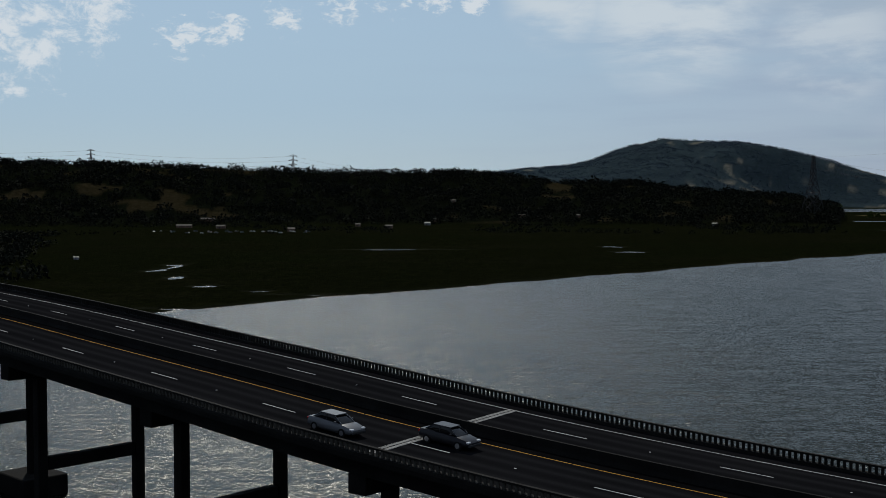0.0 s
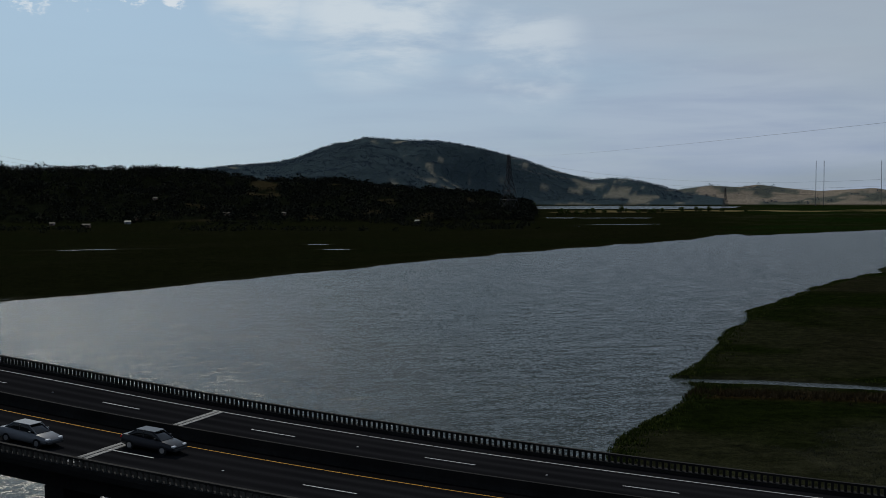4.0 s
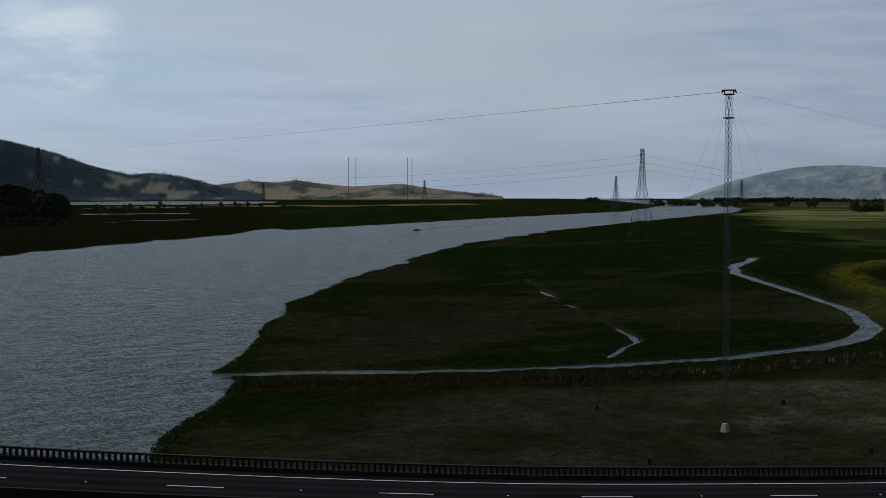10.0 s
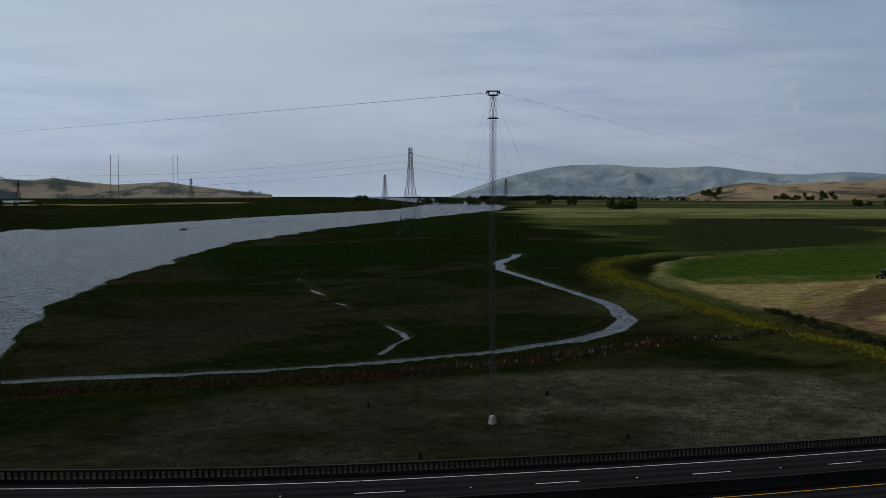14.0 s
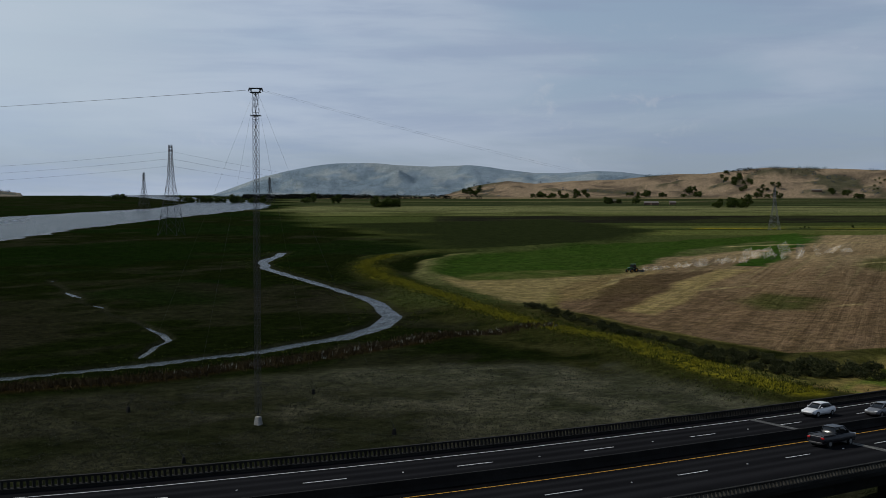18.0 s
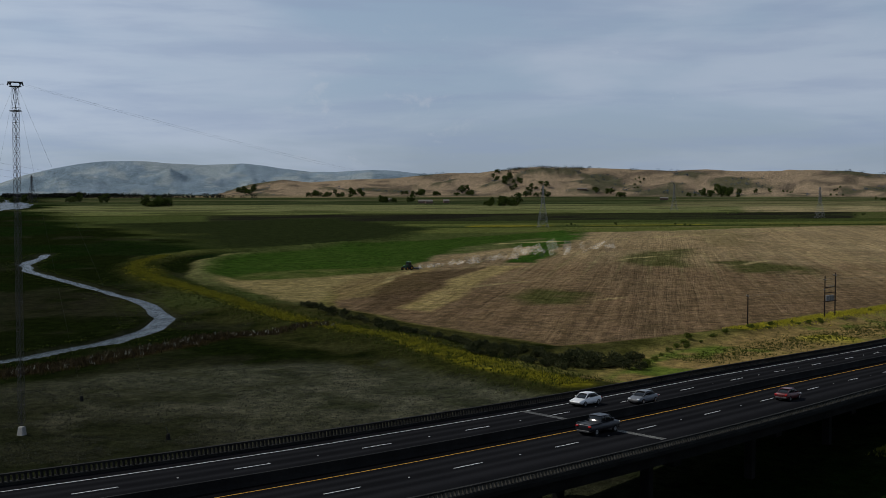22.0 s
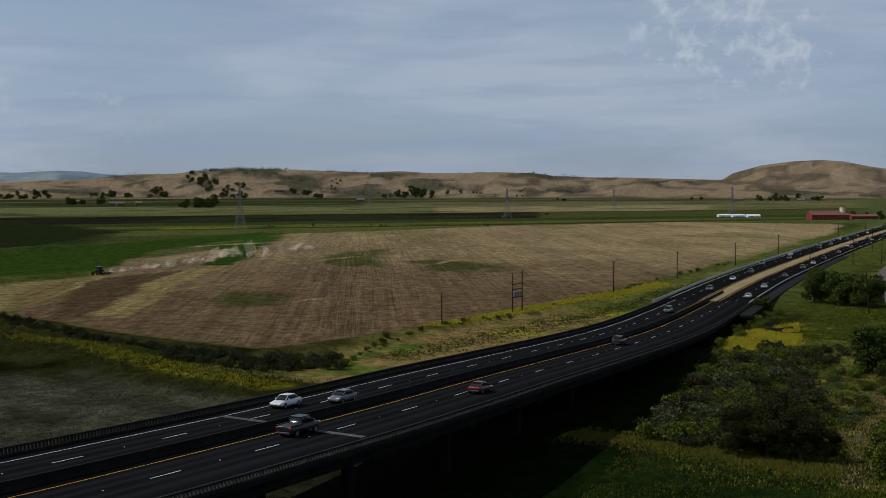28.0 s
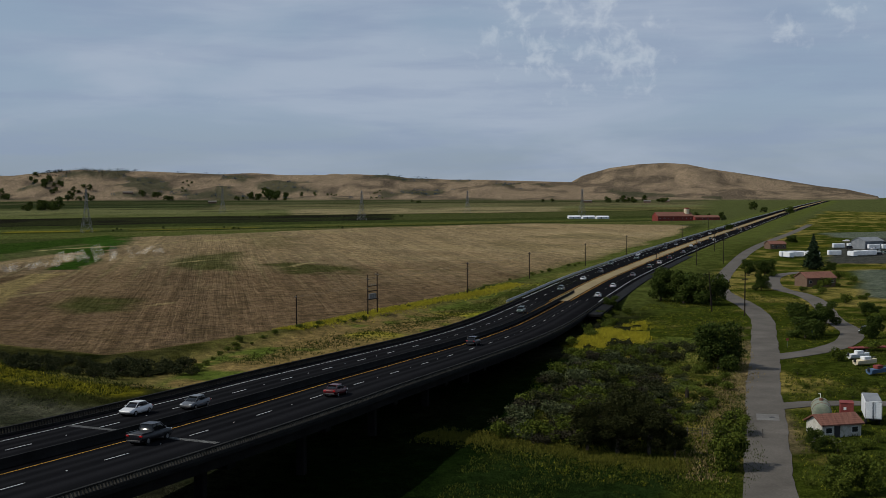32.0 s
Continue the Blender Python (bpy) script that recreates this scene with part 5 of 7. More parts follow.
woods("low_hill_woods", "scattered oaks on far dry hills", 24, 39, 3900, 4600, 220, 7.0, 18, M_HAZED_WOOD, 101, lambda x, y, z: (z > 4) & (fbm(x, y, 130, 5, 33) > 0.5))
woods("dry_hill_woods", "oaks in the folds of the dry brown hills", 60, 96, 3600, 4400, 420, 7.0, 18, M_HAZED_WOOD, 103, lambda x, y, z: (z > 6) & (fbm(x, y, 130, 5, 33) > 0.60))
woods("valley_woods", "dark tree belt below the hazy ridge", 49, 60.5, 3450, 3950, 420, 10.5, 22, M_FAR_WOOD, 105, lambda x, y, z: (z > 0.3) & (fbm(x, y * 0.4, 260, 3, 37) > 0.50))
woods("crest_woods", "dark oak belt along the crest of the dry hills", 72, 76.3, 4060, 4230, 130, 6.0, 18, M_FAR_WOOD, 107, lambda x, y, z: z > 60)


# ---- low growth as joined stuff ----
def tufts(name, label, x, y, height, width, blades, mat, seed, lean=0.35):
    """Upright blades in tufts at the points given."""
    g = np.random.default_rng(seed)
    z, _ = land(x, y)
    n = len(x)
    k = np.repeat(np.arange(n), blades)
    h = height * g.uniform(0.5, 1.3, n * blades)
    ox, oy = g.normal(0, width, n * blades), g.normal(0, width, n * blades)
    bx, by, bz = x[k] + ox, y[k] + oy, z[k] - 0.05
    a = g.uniform(0, 6.28, n * blades)
    w = width * 0.35
    dx, dy = np.cos(a) * w, np.sin(a) * w
    lx, ly = g.normal(0, lean, n * blades) * h, g.normal(0, lean, n * blades) * h
    v = np.stack([np.stack([bx - dx, by - dy, bz], 1), np.stack([bx + dx, by + dy, bz], 1), np.stack([bx + lx, by + ly, bz + h], 1)], 1).reshape(-1, 3)
    return tagged(part(name, quad_mesh(name, v, np.arange(len(v)).reshape(-1, 3), mat), mat), label, "grass", kind="stuff")


def strip_points(line, half, n, seed):
    g = np.random.default_rng(seed)
    p = np.array(line, float)
    seg = np.linalg.norm(np.diff(p, axis=0), axis=1)
    i = g.choice(len(seg), n, p=seg / seg.sum())
    t = g.random(n)[:, None]
    q = p[i] * (1 - t) + p[i + 1] * t
    d = (p[i + 1] - p[i]) / seg[i][:, None]
    o = g.normal(0, half * 0.6, n)[:, None]
    q = q + np.stack([-d[:, 1], d[:, 0]], 1) * o
    return q[:, 0], q[:, 1]


def patch_points(poly, n, seed, thr=None):
    g = np.random.default_rng(seed)
    p = np.array(poly, float)
    x, y = g.uniform(p[:, 0].min(), p[:, 0].max(), n * 3), g.uniform(p[:, 1].min(), p[:, 1].max(), n * 3)
    ok = inside(x, y, poly) > 0
    if thr is not None:
        ok &= fbm(x, y, 9, 3, 12) > thr
    return x[ok][:n], y[ok][:n]


DYKE = [(92, 196), (125, 180), (160, 160), (200, 150), (240, 148), (262, 128)]
x, y = strip_points(DYKE, 4.0, 2600, 1)
tufts("dyke_reeds", "brown reeds and weeds along the old dyke", x, y, 0.8, 0.3, 5, M_BROWN_REED, 2)
x, y = strip_points(DYKE[2:], 3.0, 80, 3)
tufts("white_weed_flowers", "pale flowering weeds on the dyke", x, y, 0.9, 0.25, 4, M_WHITE_FLOWER, 4)
x, y = strip_points(LEVEE[5:], 3.2, 9000, 5)
tufts("levee_mustard", "yellow flowering mustard on the levee", x, y, 0.42, 0.2, 5, M_LEVEE_MUSTARD, 6)
x, y = strip_points(LEVEE[5:], 9.0, 7000, 7)
tufts("levee_weeds", "brown and green weeds on the levee's sides", x, y, 0.45, 0.25, 5, M_GRASS, 8)
x, y = strip_points(RIGHT_BANK[9:23], 3.5, 7000, 9)
tufts("shore_reeds", "dark green cordgrass along the river's edge", x, y, 0.5, 0.35, 5, M_GRASS, 10)
x, y = strip_points(CREEK, 7.0, 4200, 11)
cdist = along(x, y, CREEK)
tufts("creek_grass", "marsh grass along the creek", x[cdist > 5.5], y[cdist > 5.5], 0.35, 0.35, 5, M_GRASS, 12)
x, y = patch_points([(269, -33), (296, -43), (312, -58), (279, -53), (251, -42), (249, -34)], 4200, 13, 0.3)
tufts("mustard_patch", "bright yellow mustard in flower", x, y, 0.8, 0.25, 5, M_MUSTARD, 14)
x, y = strip_points([(290, 34), (330, 14), (390, -16), (430, -33)], 3.2, 4200, 15)
tufts("verge_mustard", "yellow mustard along the field's edge", x, y, 0.5, 0.2, 5, M_MUSTARD, 16)
x, y = strip_points([(240, 38), (300, 8), (380, -28), (450, -56)], 6.5, 4200, 17)
tufts("verge_grass", "green and straw-coloured verge grass", x, y, 0.4, 0.25, 4, M_GRASS, 18)
x, y = patch_points([(96, 160), (128, 160), (160, 146), (205, 122), (214, 92), (196, 60), (120, 60), (60, 95), (66, 140)], 20000, 19, 0.42)
tufts("meadow_grass", "grey-green dry meadow grass", x, y, 0.2, 0.2, 4, leafy("meadow_blades", (0.016, 0.017, 0.011), (0.05, 0.049, 0.036)), 20, 0.6)
x, y = patch_points([(130, 0), (180, -12), (230, -22), (240, -62), (200, -54), (150, -44), (134, -36), (120, -20)], 9000, 21, 0.35)
tufts("yard_grass", "green weeds and grass below the viaduct", x, y, 0.3, 0.25, 4, M_GRASS, 22)
x, y = strip_points([(170, 0), (164, -12), (159, -18), (152, -26), (150, -34)], 4.0, 4200, 31)
tufts("weed_band", "olive and straw-coloured weeds in front of the thicket", x, y, 0.4, 0.16, 5, leafy("olive_weeds", (0.04, 0.048, 0.008), (0.17, 0.15, 0.025)), 32)
x, y = strip_points([(142, -33), (165, -40), (190, -48), (225, -60), (260, -68)], 2.6, 1500, 23)
tufts("lane_verge_grass", "dry straw grass beside the lane", x, y, 0.4, 0.3, 4, leafy("straw_blades", (0.16, 0.12, 0.05), (0.26, 0.20, 0.09)), 24)
x, y = patch_points([(224, -38), (264, -47), (282, -58), (279, -66), (227, -55)], 4500, 25, 0.25)
tufts("ice_plant", "low green ground cover dotted with yellow flowers", x, y, 0.22, 0.35, 4, leafy("ice_plant_leaves", (0.05, 0.085, 0.015), (0.21, 0.22, 0.04)), 26, 0.8)
x, y = patch_points([(150, -10), (232, -26), (330, -56), (420, -92), (420, -126), (300, -116), (200, -92), (140, -66), (134, -30)], 15000, 27, 0.40)
lane_d = np.minimum(along(x, y, LANE), np.minimum(along(x, y, LOOP), along(x, y, DRIVE)))
x, y = x[lane_d > 4.0], y[lane_d > 4.0]
half = len(x) // 2
tufts("yard_weeds", "green and yellow weeds round the lane", x[:half], y[:half], 0.3, 0.2, 6, leafy("weed_blades", (0.04, 0.065, 0.006), (0.24, 0.22, 0.02)), 28, 0.6)
tufts("yard_brush", "dark green low brush round the lane", x[half:], y[half:], 0.45, 0.24, 6, leafy("brush_blades", (0.018, 0.028, 0.004), (0.08, 0.088, 0.014)), 29, 0.5)


# ---- towers, masts and wires ----
def struts(segs):
    """Square bars, each from a to b with half width r."""
    V, F = [], []
    for a, b, r in segs:
        a, b = Vector(a), Vector(b)
        d = (b - a).normalized()
        u = d.cross(Vector((0.31, 0.17, 0.93)) if abs(d.z) < 0.95 else Vector((1, 0.2, 0))).normalized() * r
        w = d.cross(u)
        n = len(V)
        for p in (a, b):
            V += [tuple(p + u), tuple(p + w), tuple(p - u), tuple(p - w)]
        F += [(n, n + 1, n + 5, n + 4), (n + 1, n + 2, n + 6, n + 5), (n + 2, n + 3, n + 7, n + 6), (n + 3, n, n + 4, n + 7), (n + 3, n + 2, n + 1, n), (n + 4, n + 5, n + 6, n + 7)]
    return V, F


def bars(name, segs, mat, parent, label=""):
    v, f = struts(segs)
    return part(name, mesh_of(name, v, f, mat), mat, parent, label)


def lattice(parent, levels, r, mat, braces=True):
    """A square tower: levels of height and half width; legs and crossed braces."""
    for sx, sy in ((1, 1), (1, -1), (-1, -1), (-1, 1)):
        v, f = tube([(sx * w, sy * w, z) for z, w in levels], r * 1.1)
        part("leg", mesh_of("leg", v, f, mat), mat, parent)
    sides = (((1, 1), (1, -1)), ((1, -1), (-1, -1)), ((-1, -1), (-1, 1)), ((-1, 1), (1, 1)))
    for (ax, ay), (bx, by) in sides:
        segs = []
        for (z0, w0), (z1, w1) in zip(levels[:-1], levels[1:]):
            segs.append(((ax * w0, ay * w0, z0), (bx * w1, by * w1, z1), r))
            segs.append(((bx * w0, by * w0, z0), (ax * w1, ay * w1, z1), r))
            segs.append(((ax * w1, ay * w1, z1), (bx * w1, by * w1, z1), r))
        bars("bracing", segs, mat, parent)


def tube(pts, r):
    """One unbroken square tube through the points."""
    V, F = [], []
    for k, p in enumerate(pts):
        d = (Vector(pts[min(k + 1, len(pts) - 1)]) - Vector(pts[max(k - 1, 0)])).normalized()
        a = d.cross(Vector((0.31, 0.17, 0.93)) if abs(d.z) < 0.9 else Vector((1, 0.2, 0))).normalized() * r
        b = d.cross(a)
        p = Vector(p)
        V += [tuple(p + a), tuple(p + b), tuple(p - a), tuple(p - b)]
        if k:
            n = 4 * k
            F += [(n - 4 + m, n - 4 + (m + 1) % 4, n + (m + 1) % 4, n + m) for m in range(4)]
    n = len(V)
    F += [(3, 2, 1, 0), (n - 4, n - 3, n - 2, n - 1)]
    return V, F


def wire(name, a, b, sag, r, parent, n=24):
    """A hanging wire."""
    a, b = Vector(a), Vector(b)
    v, f = tube([a.lerp(b, k / n) - Vector((0, 0, 4 * sag * (k / n) * (1 - k / n))) for k in range(n + 1)], r)
    return part(name, mesh_of(name, v, f, M_WIRE), M_WIRE, parent)


# the guyed mast in the meadow
MX, MY, MTOP = 135.0, 115.0, 50.4
mz = ground_height(MX, MY)
mast = thing("guyed_mast", "slender guyed steel lattice mast on a pale concrete block", "mast", at=Matrix.Translation((MX, MY, 0)))
bm = bmesh.new()
box(bm, 0, 0, mz + 0.5, 1.05, 1.05, 1.4, None, 0.08)
for v in bm.verts:
    if v.co.z > mz + 0.6:
        v.co.x *= 0.72
        v.co.y *= 0.72
part("base_block", bm, M_PALE, mast, "pale concrete footing")
lv = [(mz + 1.3, 0.12), (mz + 2.2, 0.34)] + [(mz + 2.2 + 1.05 * (k + 1), 0.34) for k in range(int((MTOP - 2.6 - mz - 2.2) / 1.05))]
lattice(mast, lv + [(MTOP - 0.6, 0.32)], 0.019, M_DARK_STEEL)
for z in (MTOP - 4.0, MTOP - 0.6):
    bars("collar", [((-0.55, -0.55, z), (0.55, -0.55, z), 0.09), ((0.55, -0.55, z), (0.55, 0.55, z), 0.09), ((0.55, 0.55, z), (-0.55, 0.55, z), 0.09), ((-0.55, 0.55, z), (-0.55, -0.55, z), 0.09)], M_DARK_STEEL, mast)
ca, sa = math.cos(radians(-50)), math.sin(radians(-50))
for off in (-0.45, 0.45):
    bars("crossarm", [((-1.0 * ca - off * sa, -1.0 * sa + off * ca, MTOP + 0.05 * off), (1.0 * ca - off * sa, 1.0 * sa + off * ca, MTOP + 0.05 * off), 0.1)], M_DARK_STEEL, mast)
for off in (-0.9, -0.6, 0.6, 0.9):
    bars("insulator", [((off * ca, off * sa, MTOP), (off * ca * 1.15, off * sa * 1.15, MTOP - 0.45), 0.11)], M_DARK_STEEL, mast)
bars("crossarm_brace", [((-0.9 * ca, -0.9 * sa, MTOP - 0.05), (0, 0, MTOP - 1.1), 0.06), ((0.9 * ca, 0.9 * sa, MTOP - 0.05), (0, 0, MTOP - 1.1), 0.06)], M_DARK_STEEL, mast)
for k, (ax, ay) in enumerate(((132, 139), (160, 124), (140, 94), (111, 107))):
    az_ = ground_height(ax, ay)
    for z in (MTOP - 1.0,):
        d = Vector((ax - MX, ay - MY, 0)).normalized() * 0.5
        wire("guy_wire", (d.x, d.y, z), (ax - MX, ay - MY, az_ + 1.0), 0.35, 0.009, mast, 10)
    an = thing("guy_anchor", "weathered concrete guy anchor with a steel rod", "anchor", "guy anchors", at=Matrix.Translation((ax, ay, az_)) @ Matrix.Rotation(k * 0.8, 4, "Z"))
    bm = bmesh.new()
    box(bm, 0, 0, 0.35, 0.6, 0.5, 1.0, None, 0.06)
    for v in bm.verts:
        if v.co.z > 0.5:
            v.co.x *= 0.55
    part("block", bm, M_CONCRETE, an)
    bars("rod", [((0, 0, 0.9), ((MX - ax) * 0.03, (MY - ay) * 0.03, 1.9), 0.04)], M_DARK_STEEL, an)


def pylon(az, d, top, base_half, r, name, label, waist=0.55, arms=(), turn=0.0, mat=None):
    x, y = math.sin(radians(az)) * d, math.cos(radians(az)) * d
    z0 = ground_height(x, y) - 0.5
    ob = thing(name, label, "pylon", "transmission towers", at=Matrix.Translation((x, y, z0)) @ Matrix.Rotation(radians(turn), 4, "Z"))
    h = top - z0
    neck = base_half * 0.2
    lev = [(0, base_half), (h * 0.2, base_half * 0.78), (h * 0.36, base_half * 0.58), (h * 0.5, base_half * 0.40), (h * waist + h * 0.08, base_half * 0.26), (h * 0.73, neck * 1.15)]
    k = 0.73
    while k < 0.985:
        k = min(1.0, k + 0.09)
        lev.append((h * k, neck * (1 - 0.35 * (k - 0.73) / 0.27)))
    lattice(ob, lev, r, mat or M_DARK_STEEL)
    for zf, half in arms:
        for sg in (-1, 1):
            bars("crossarm", [((sg * neck, 0, h * zf), (sg * half, 0, h * zf), r * 1.2), ((sg * neck, 0, h * zf + half * 0.35), (sg * half, 0, h * zf), r)], mat or M_DARK_STEEL, ob)
    return Vector((x, y, z0)), h


def el_top(d, el):
    return CAM_H + d * math.tan(radians(el))


pE, hE = pylon(45.6, 888, el_top(888, 1.95), 7.6, 0.13, "lattice_pylon", "tall splay-legged steel lattice pylon on the marsh", turn=20, arms=((0.93, 3.2), (0.85, 3.2), (0.77, 3.4)))
pC, hC = pylon(17.3, 1700, el_top(1700, 1.92), 11.0, 0.33, "lattice_pylon", "tall dark steel lattice pylon on the far shore", turn=35, arms=((0.96, 5.5), (0.88, 5.5), (0.8, 5.5)))
pF, hF = pylon(44.37, 1850, el_top(1850, 0.65), 7.5, 0.2, "lattice_pylon", "distant steel lattice pylon beyond the river", turn=10, arms=((0.92, 5), (0.82, 5)))
pylon(35.2, 2900, el_top(2900, 0.46), 8.5, 0.26, "lattice_pylon", "distant steel lattice pylon beyond the river", arms=((0.92, 6), (0.8, 6)))
pylon(27.5, 3300, el_top(3300, 0.3), 8.0, 0.26, "lattice_pylon", "distant steel lattice pylon beyond the river", arms=((0.92, 6), (0.8, 6)))
pylon(50.2, 2500, el_top(2500, 0.45), 8.0, 0.24, "lattice_pylon", "distant steel lattice pylon beyond the river", arms=((0.92, 6), (0.8, 6)))
pA, hA = pylon(-7.18, 1890, el_top(1890, 2.0), 3.0, 0.3, "hilltop_pylon", "pale steel pylon with three crossarms on the ridge", turn=10, arms=((0.93, 6.5), (0.68, 7.5), (0.45, 6.5)), mat=M_STEEL)
pB, hB = pylon(-16.49, 1890, el_top(1890, 2.18), 3.0, 0.3, "hilltop_pylon", "pale steel pylon with three crossarms on the ridge", turn=10, arms=((0.93, 6.0), (0.68, 6.5), (0.45, 6.0)), mat=M_STEEL)
field_pylons = [pylon(a, d, el_top(d, e), 4.2, 0.10, "field_pylon", "grey steel lattice pylon standing in farmland", turn=30, arms=((0.94, 4.5), (0.84, 5.0), (0.74, 4.5)), mat=M_STEEL)
                for a, d, e in ((74.1, 1010, -0.02), (80.3, 1720, 0.05), (86.9, 1360, -0.08), (92.0, 1750, -0.1), (97.5, 1500, 0.0))]
lines = thing("power_lines", "thin power cables strung between towers", "cable")
for zf in (0.95, 0.87, 0.79):
    wire("cable", pE + Vector((0, 0, hE * (zf - 0.02))), pC + Vector((0, 0, hC * zf)), 26, 0.06, lines, 40)
    a = radians(62)
    wire("cable", pE + Vector((0, 0, hE * (zf - 0.02))), Vector((math.sin(a) * 2800, math.cos(a) * 2800, 48 - 40 * (0.95 - zf))), 24, 0.06, lines, 40)
wire("cable", (MX - 1.0, MY + 1.0, MTOP - 0.3), (pC.x, pC.y, pC.z + hC * 0.98), 3.5, 0.03, lines, 40)
wire("cable", (MX + 1.0, MY - 1.0, MTOP - 0.3), field_pylons[0][0] + Vector((-2, 2, 33)), 8, 0.010, lines, 40)
wire("cable", (MX + 1.0, MY - 0.2, MTOP - 0.3), field_pylons[0][0] + Vector((2, -2, 33)), 9, 0.010, lines, 40)
for zf in (0.93, 0.68, 0.45):
    wire("cable", pA + Vector((0, 0, hA * zf)), pB + Vector((0, 0, hB * zf)), 7, 0.08, lines)
    wire("cable", pB + Vector((0, 0, hB * zf)), Vector((-1150, 1600, 90 + 20 * zf)), 10, 0.08, lines)
    wire("cable", pA + Vector((0, 0, hA * zf)), Vector((100, 2050, 70)), 12, 0.08, lines)
for az, el in ((31.55, 1.55), (31.9, 1.55), (34.38, 1.55), (34.6, 1.55)):
    d = 3900
    x, y = math.sin(radians(az)) * d, math.cos(radians(az)) * d
    ob = thing("radio_mast", "very thin distant radio mast", "mast", "radio masts", at=Matrix.Translation((x, y, 0)))
    lattice(ob, [(0, 0.6)] + [(el_top(d, el) * k / 12, 0.6) for k in range(1, 13)], 0.12, M_STEEL)


def wood_pole(x, y, h, arms, name="utility_pole", label="brown wooden utility pole with crossarm", lean=0.0, turn=0.35):
    ob = thing(name, label, "utility pole", "utility poles", at=Matrix.Translation((x, y, ground_height(x, y) - 0.3)) @ Matrix.Rotation(turn, 4, "Z") @ Matrix.Rotation(lean, 4, "Y"))
    bm = bmesh.new()
    rod(bm, (0, 0, 0), (0, 0, h), 0.19, 0.13, 8)
    part("pole", bm, M_WOOD_POLE, ob)
    for zf, half in arms:
        bm = bmesh.new()
        box(bm, 0, 0.12, h * zf, half * 2, 0.13, 0.15, None, 0.01)
        part("crossarm", bm, M_WOOD_POLE, ob)
        for k in (-0.9, -0.45, 0.45, 0.9):
            bm = bmesh.new()
            rod(bm, (k * half, 0.12, h * zf + 0.05), (k * half, 0.12, h * zf + 0.32), 0.06, 0.04, 6)
            part("insulator", bm, M_STEEL, ob)
    return Vector((x, y, ground_height(x, y) - 0.3 + h * arms[0][0]))


tops = [wood_pole(294, 32.2, 8.4, ((0.93, 1.2),)), wood_pole(387, -13.6, 10.8, ((0.96, 1.2), (0.80, 1.3), (0.64, 1.0))), wood_pole(454, -39.7, 10.5, ((0.95, 1.2),)), wood_pole(527, -71, 10.5, ((0.95, 1.2),)),
        wood_pole(614, -104, 10.5, ((0.95, 1.2),)), wood_pole(788, -171, 10.5, ((0.95, 1.2),)), wood_pole(930, -222, 10.5, ((0.95, 1.2),))]
h1 = wood_pole(325, 16.0, 11.3, ((0.90, 1.3), (0.66, 0.7)))
wood_pole(329.5, 13.6, 11.8, ((0.93, 1.4),))
rack = thing("transformer_rack", "grey transformers on a platform between two wooden poles", "transformer", at=Matrix.Translation((327.3, 14.8, ground_height(327.3, 14.8))) @ Matrix.Rotation(-0.49, 4, "Z"))
boxed("platform", 0, 0, 4.2, 5.2, 1.1, 0.18, M_WOOD_POLE, rack)
for k in (-1.3, 0, 1.3):
    bm = bmesh.new()
    rod(bm, (k, 0, 4.3), (k, 0, 5.7), 0.42, 0.42, 12)
    part("transformer", bm, M_STEEL, rack)
boxed("cross_timber", 0, 0, 7.8, 5.2, 0.16, 0.2, M_WOOD_POLE, rack)
boxed("cross_timber", 0, 0, 6.4, 5.2, 0.16, 0.2, M_WOOD_POLE, rack)
for k in (-1.5, -0.5, 0.5, 1.5):
    boxed("insulator", k, 0, 8.1, 0.14, 0.14, 0.5, M_STEEL, rack)
service = thing("service_cables", "thin black service cables along the poles", "cable")
seq = [tops[0], h1] + tops[1:]
for a, b in zip(seq[:-1], seq[1:]):
    for o in (-0.9, 0.9):
        wire("cable", a + Vector((0.4 * o, o, 0.2)), b + Vector((0.4 * o, o, 0.2)), 0.9, 0.012, service, 10)
wood_pole(329, -89, 12.4, ((0.94, 1.3), (0.84, 0.9)), label="pale weathered utility pole beside the lane", turn=1.2)
wood_pole(338, -82, 12.0, ((0.94, 1.3),), label="pale weathered utility pole leaning by the lane", lean=0.08, turn=1.2)
wood_pole(560, -141, 12, ((0.94, 1.3),), label="pale weathered utility pole beside the lane", turn=1.2)


# ---- vehicles ----
M_TYRE = plain("tyre_rubber", (0.012, 0.012, 0.012), 0.9, spec=0.1)
M_RIM = plain("alloy_rim", (0.35, 0.35, 0.36), 0.35, 0.8)
M_CARGLASS = plain("tinted_glass", (0.006, 0.007, 0.008), 0.1, 0.0, 0.28, 0.0)
M_HEADLAMP = plain("lamp_lens", (0.6, 0.6, 0.6), 0.15, 0.0, 0.6, 0.0)
M_TAILLAMP = plain("red_lens", (0.35, 0.01, 0.01), 0.2, 0.0, 0.6, 0.0)
M_TRIM = plain("black_trim", (0.015, 0.015, 0.016), 0.6)


def car_paint(name, c):
    n = Nodes(name, 0.34, 0.2, 0.22)
    n.b.inputs["Coat Weight"].default_value = 0.06
    k = n.noise(1.6, 4, 0.5, n.local())
    return n.color(n.mix(n.mul(k, 0.15), c, tuple(x * 0.7 for x in c)))


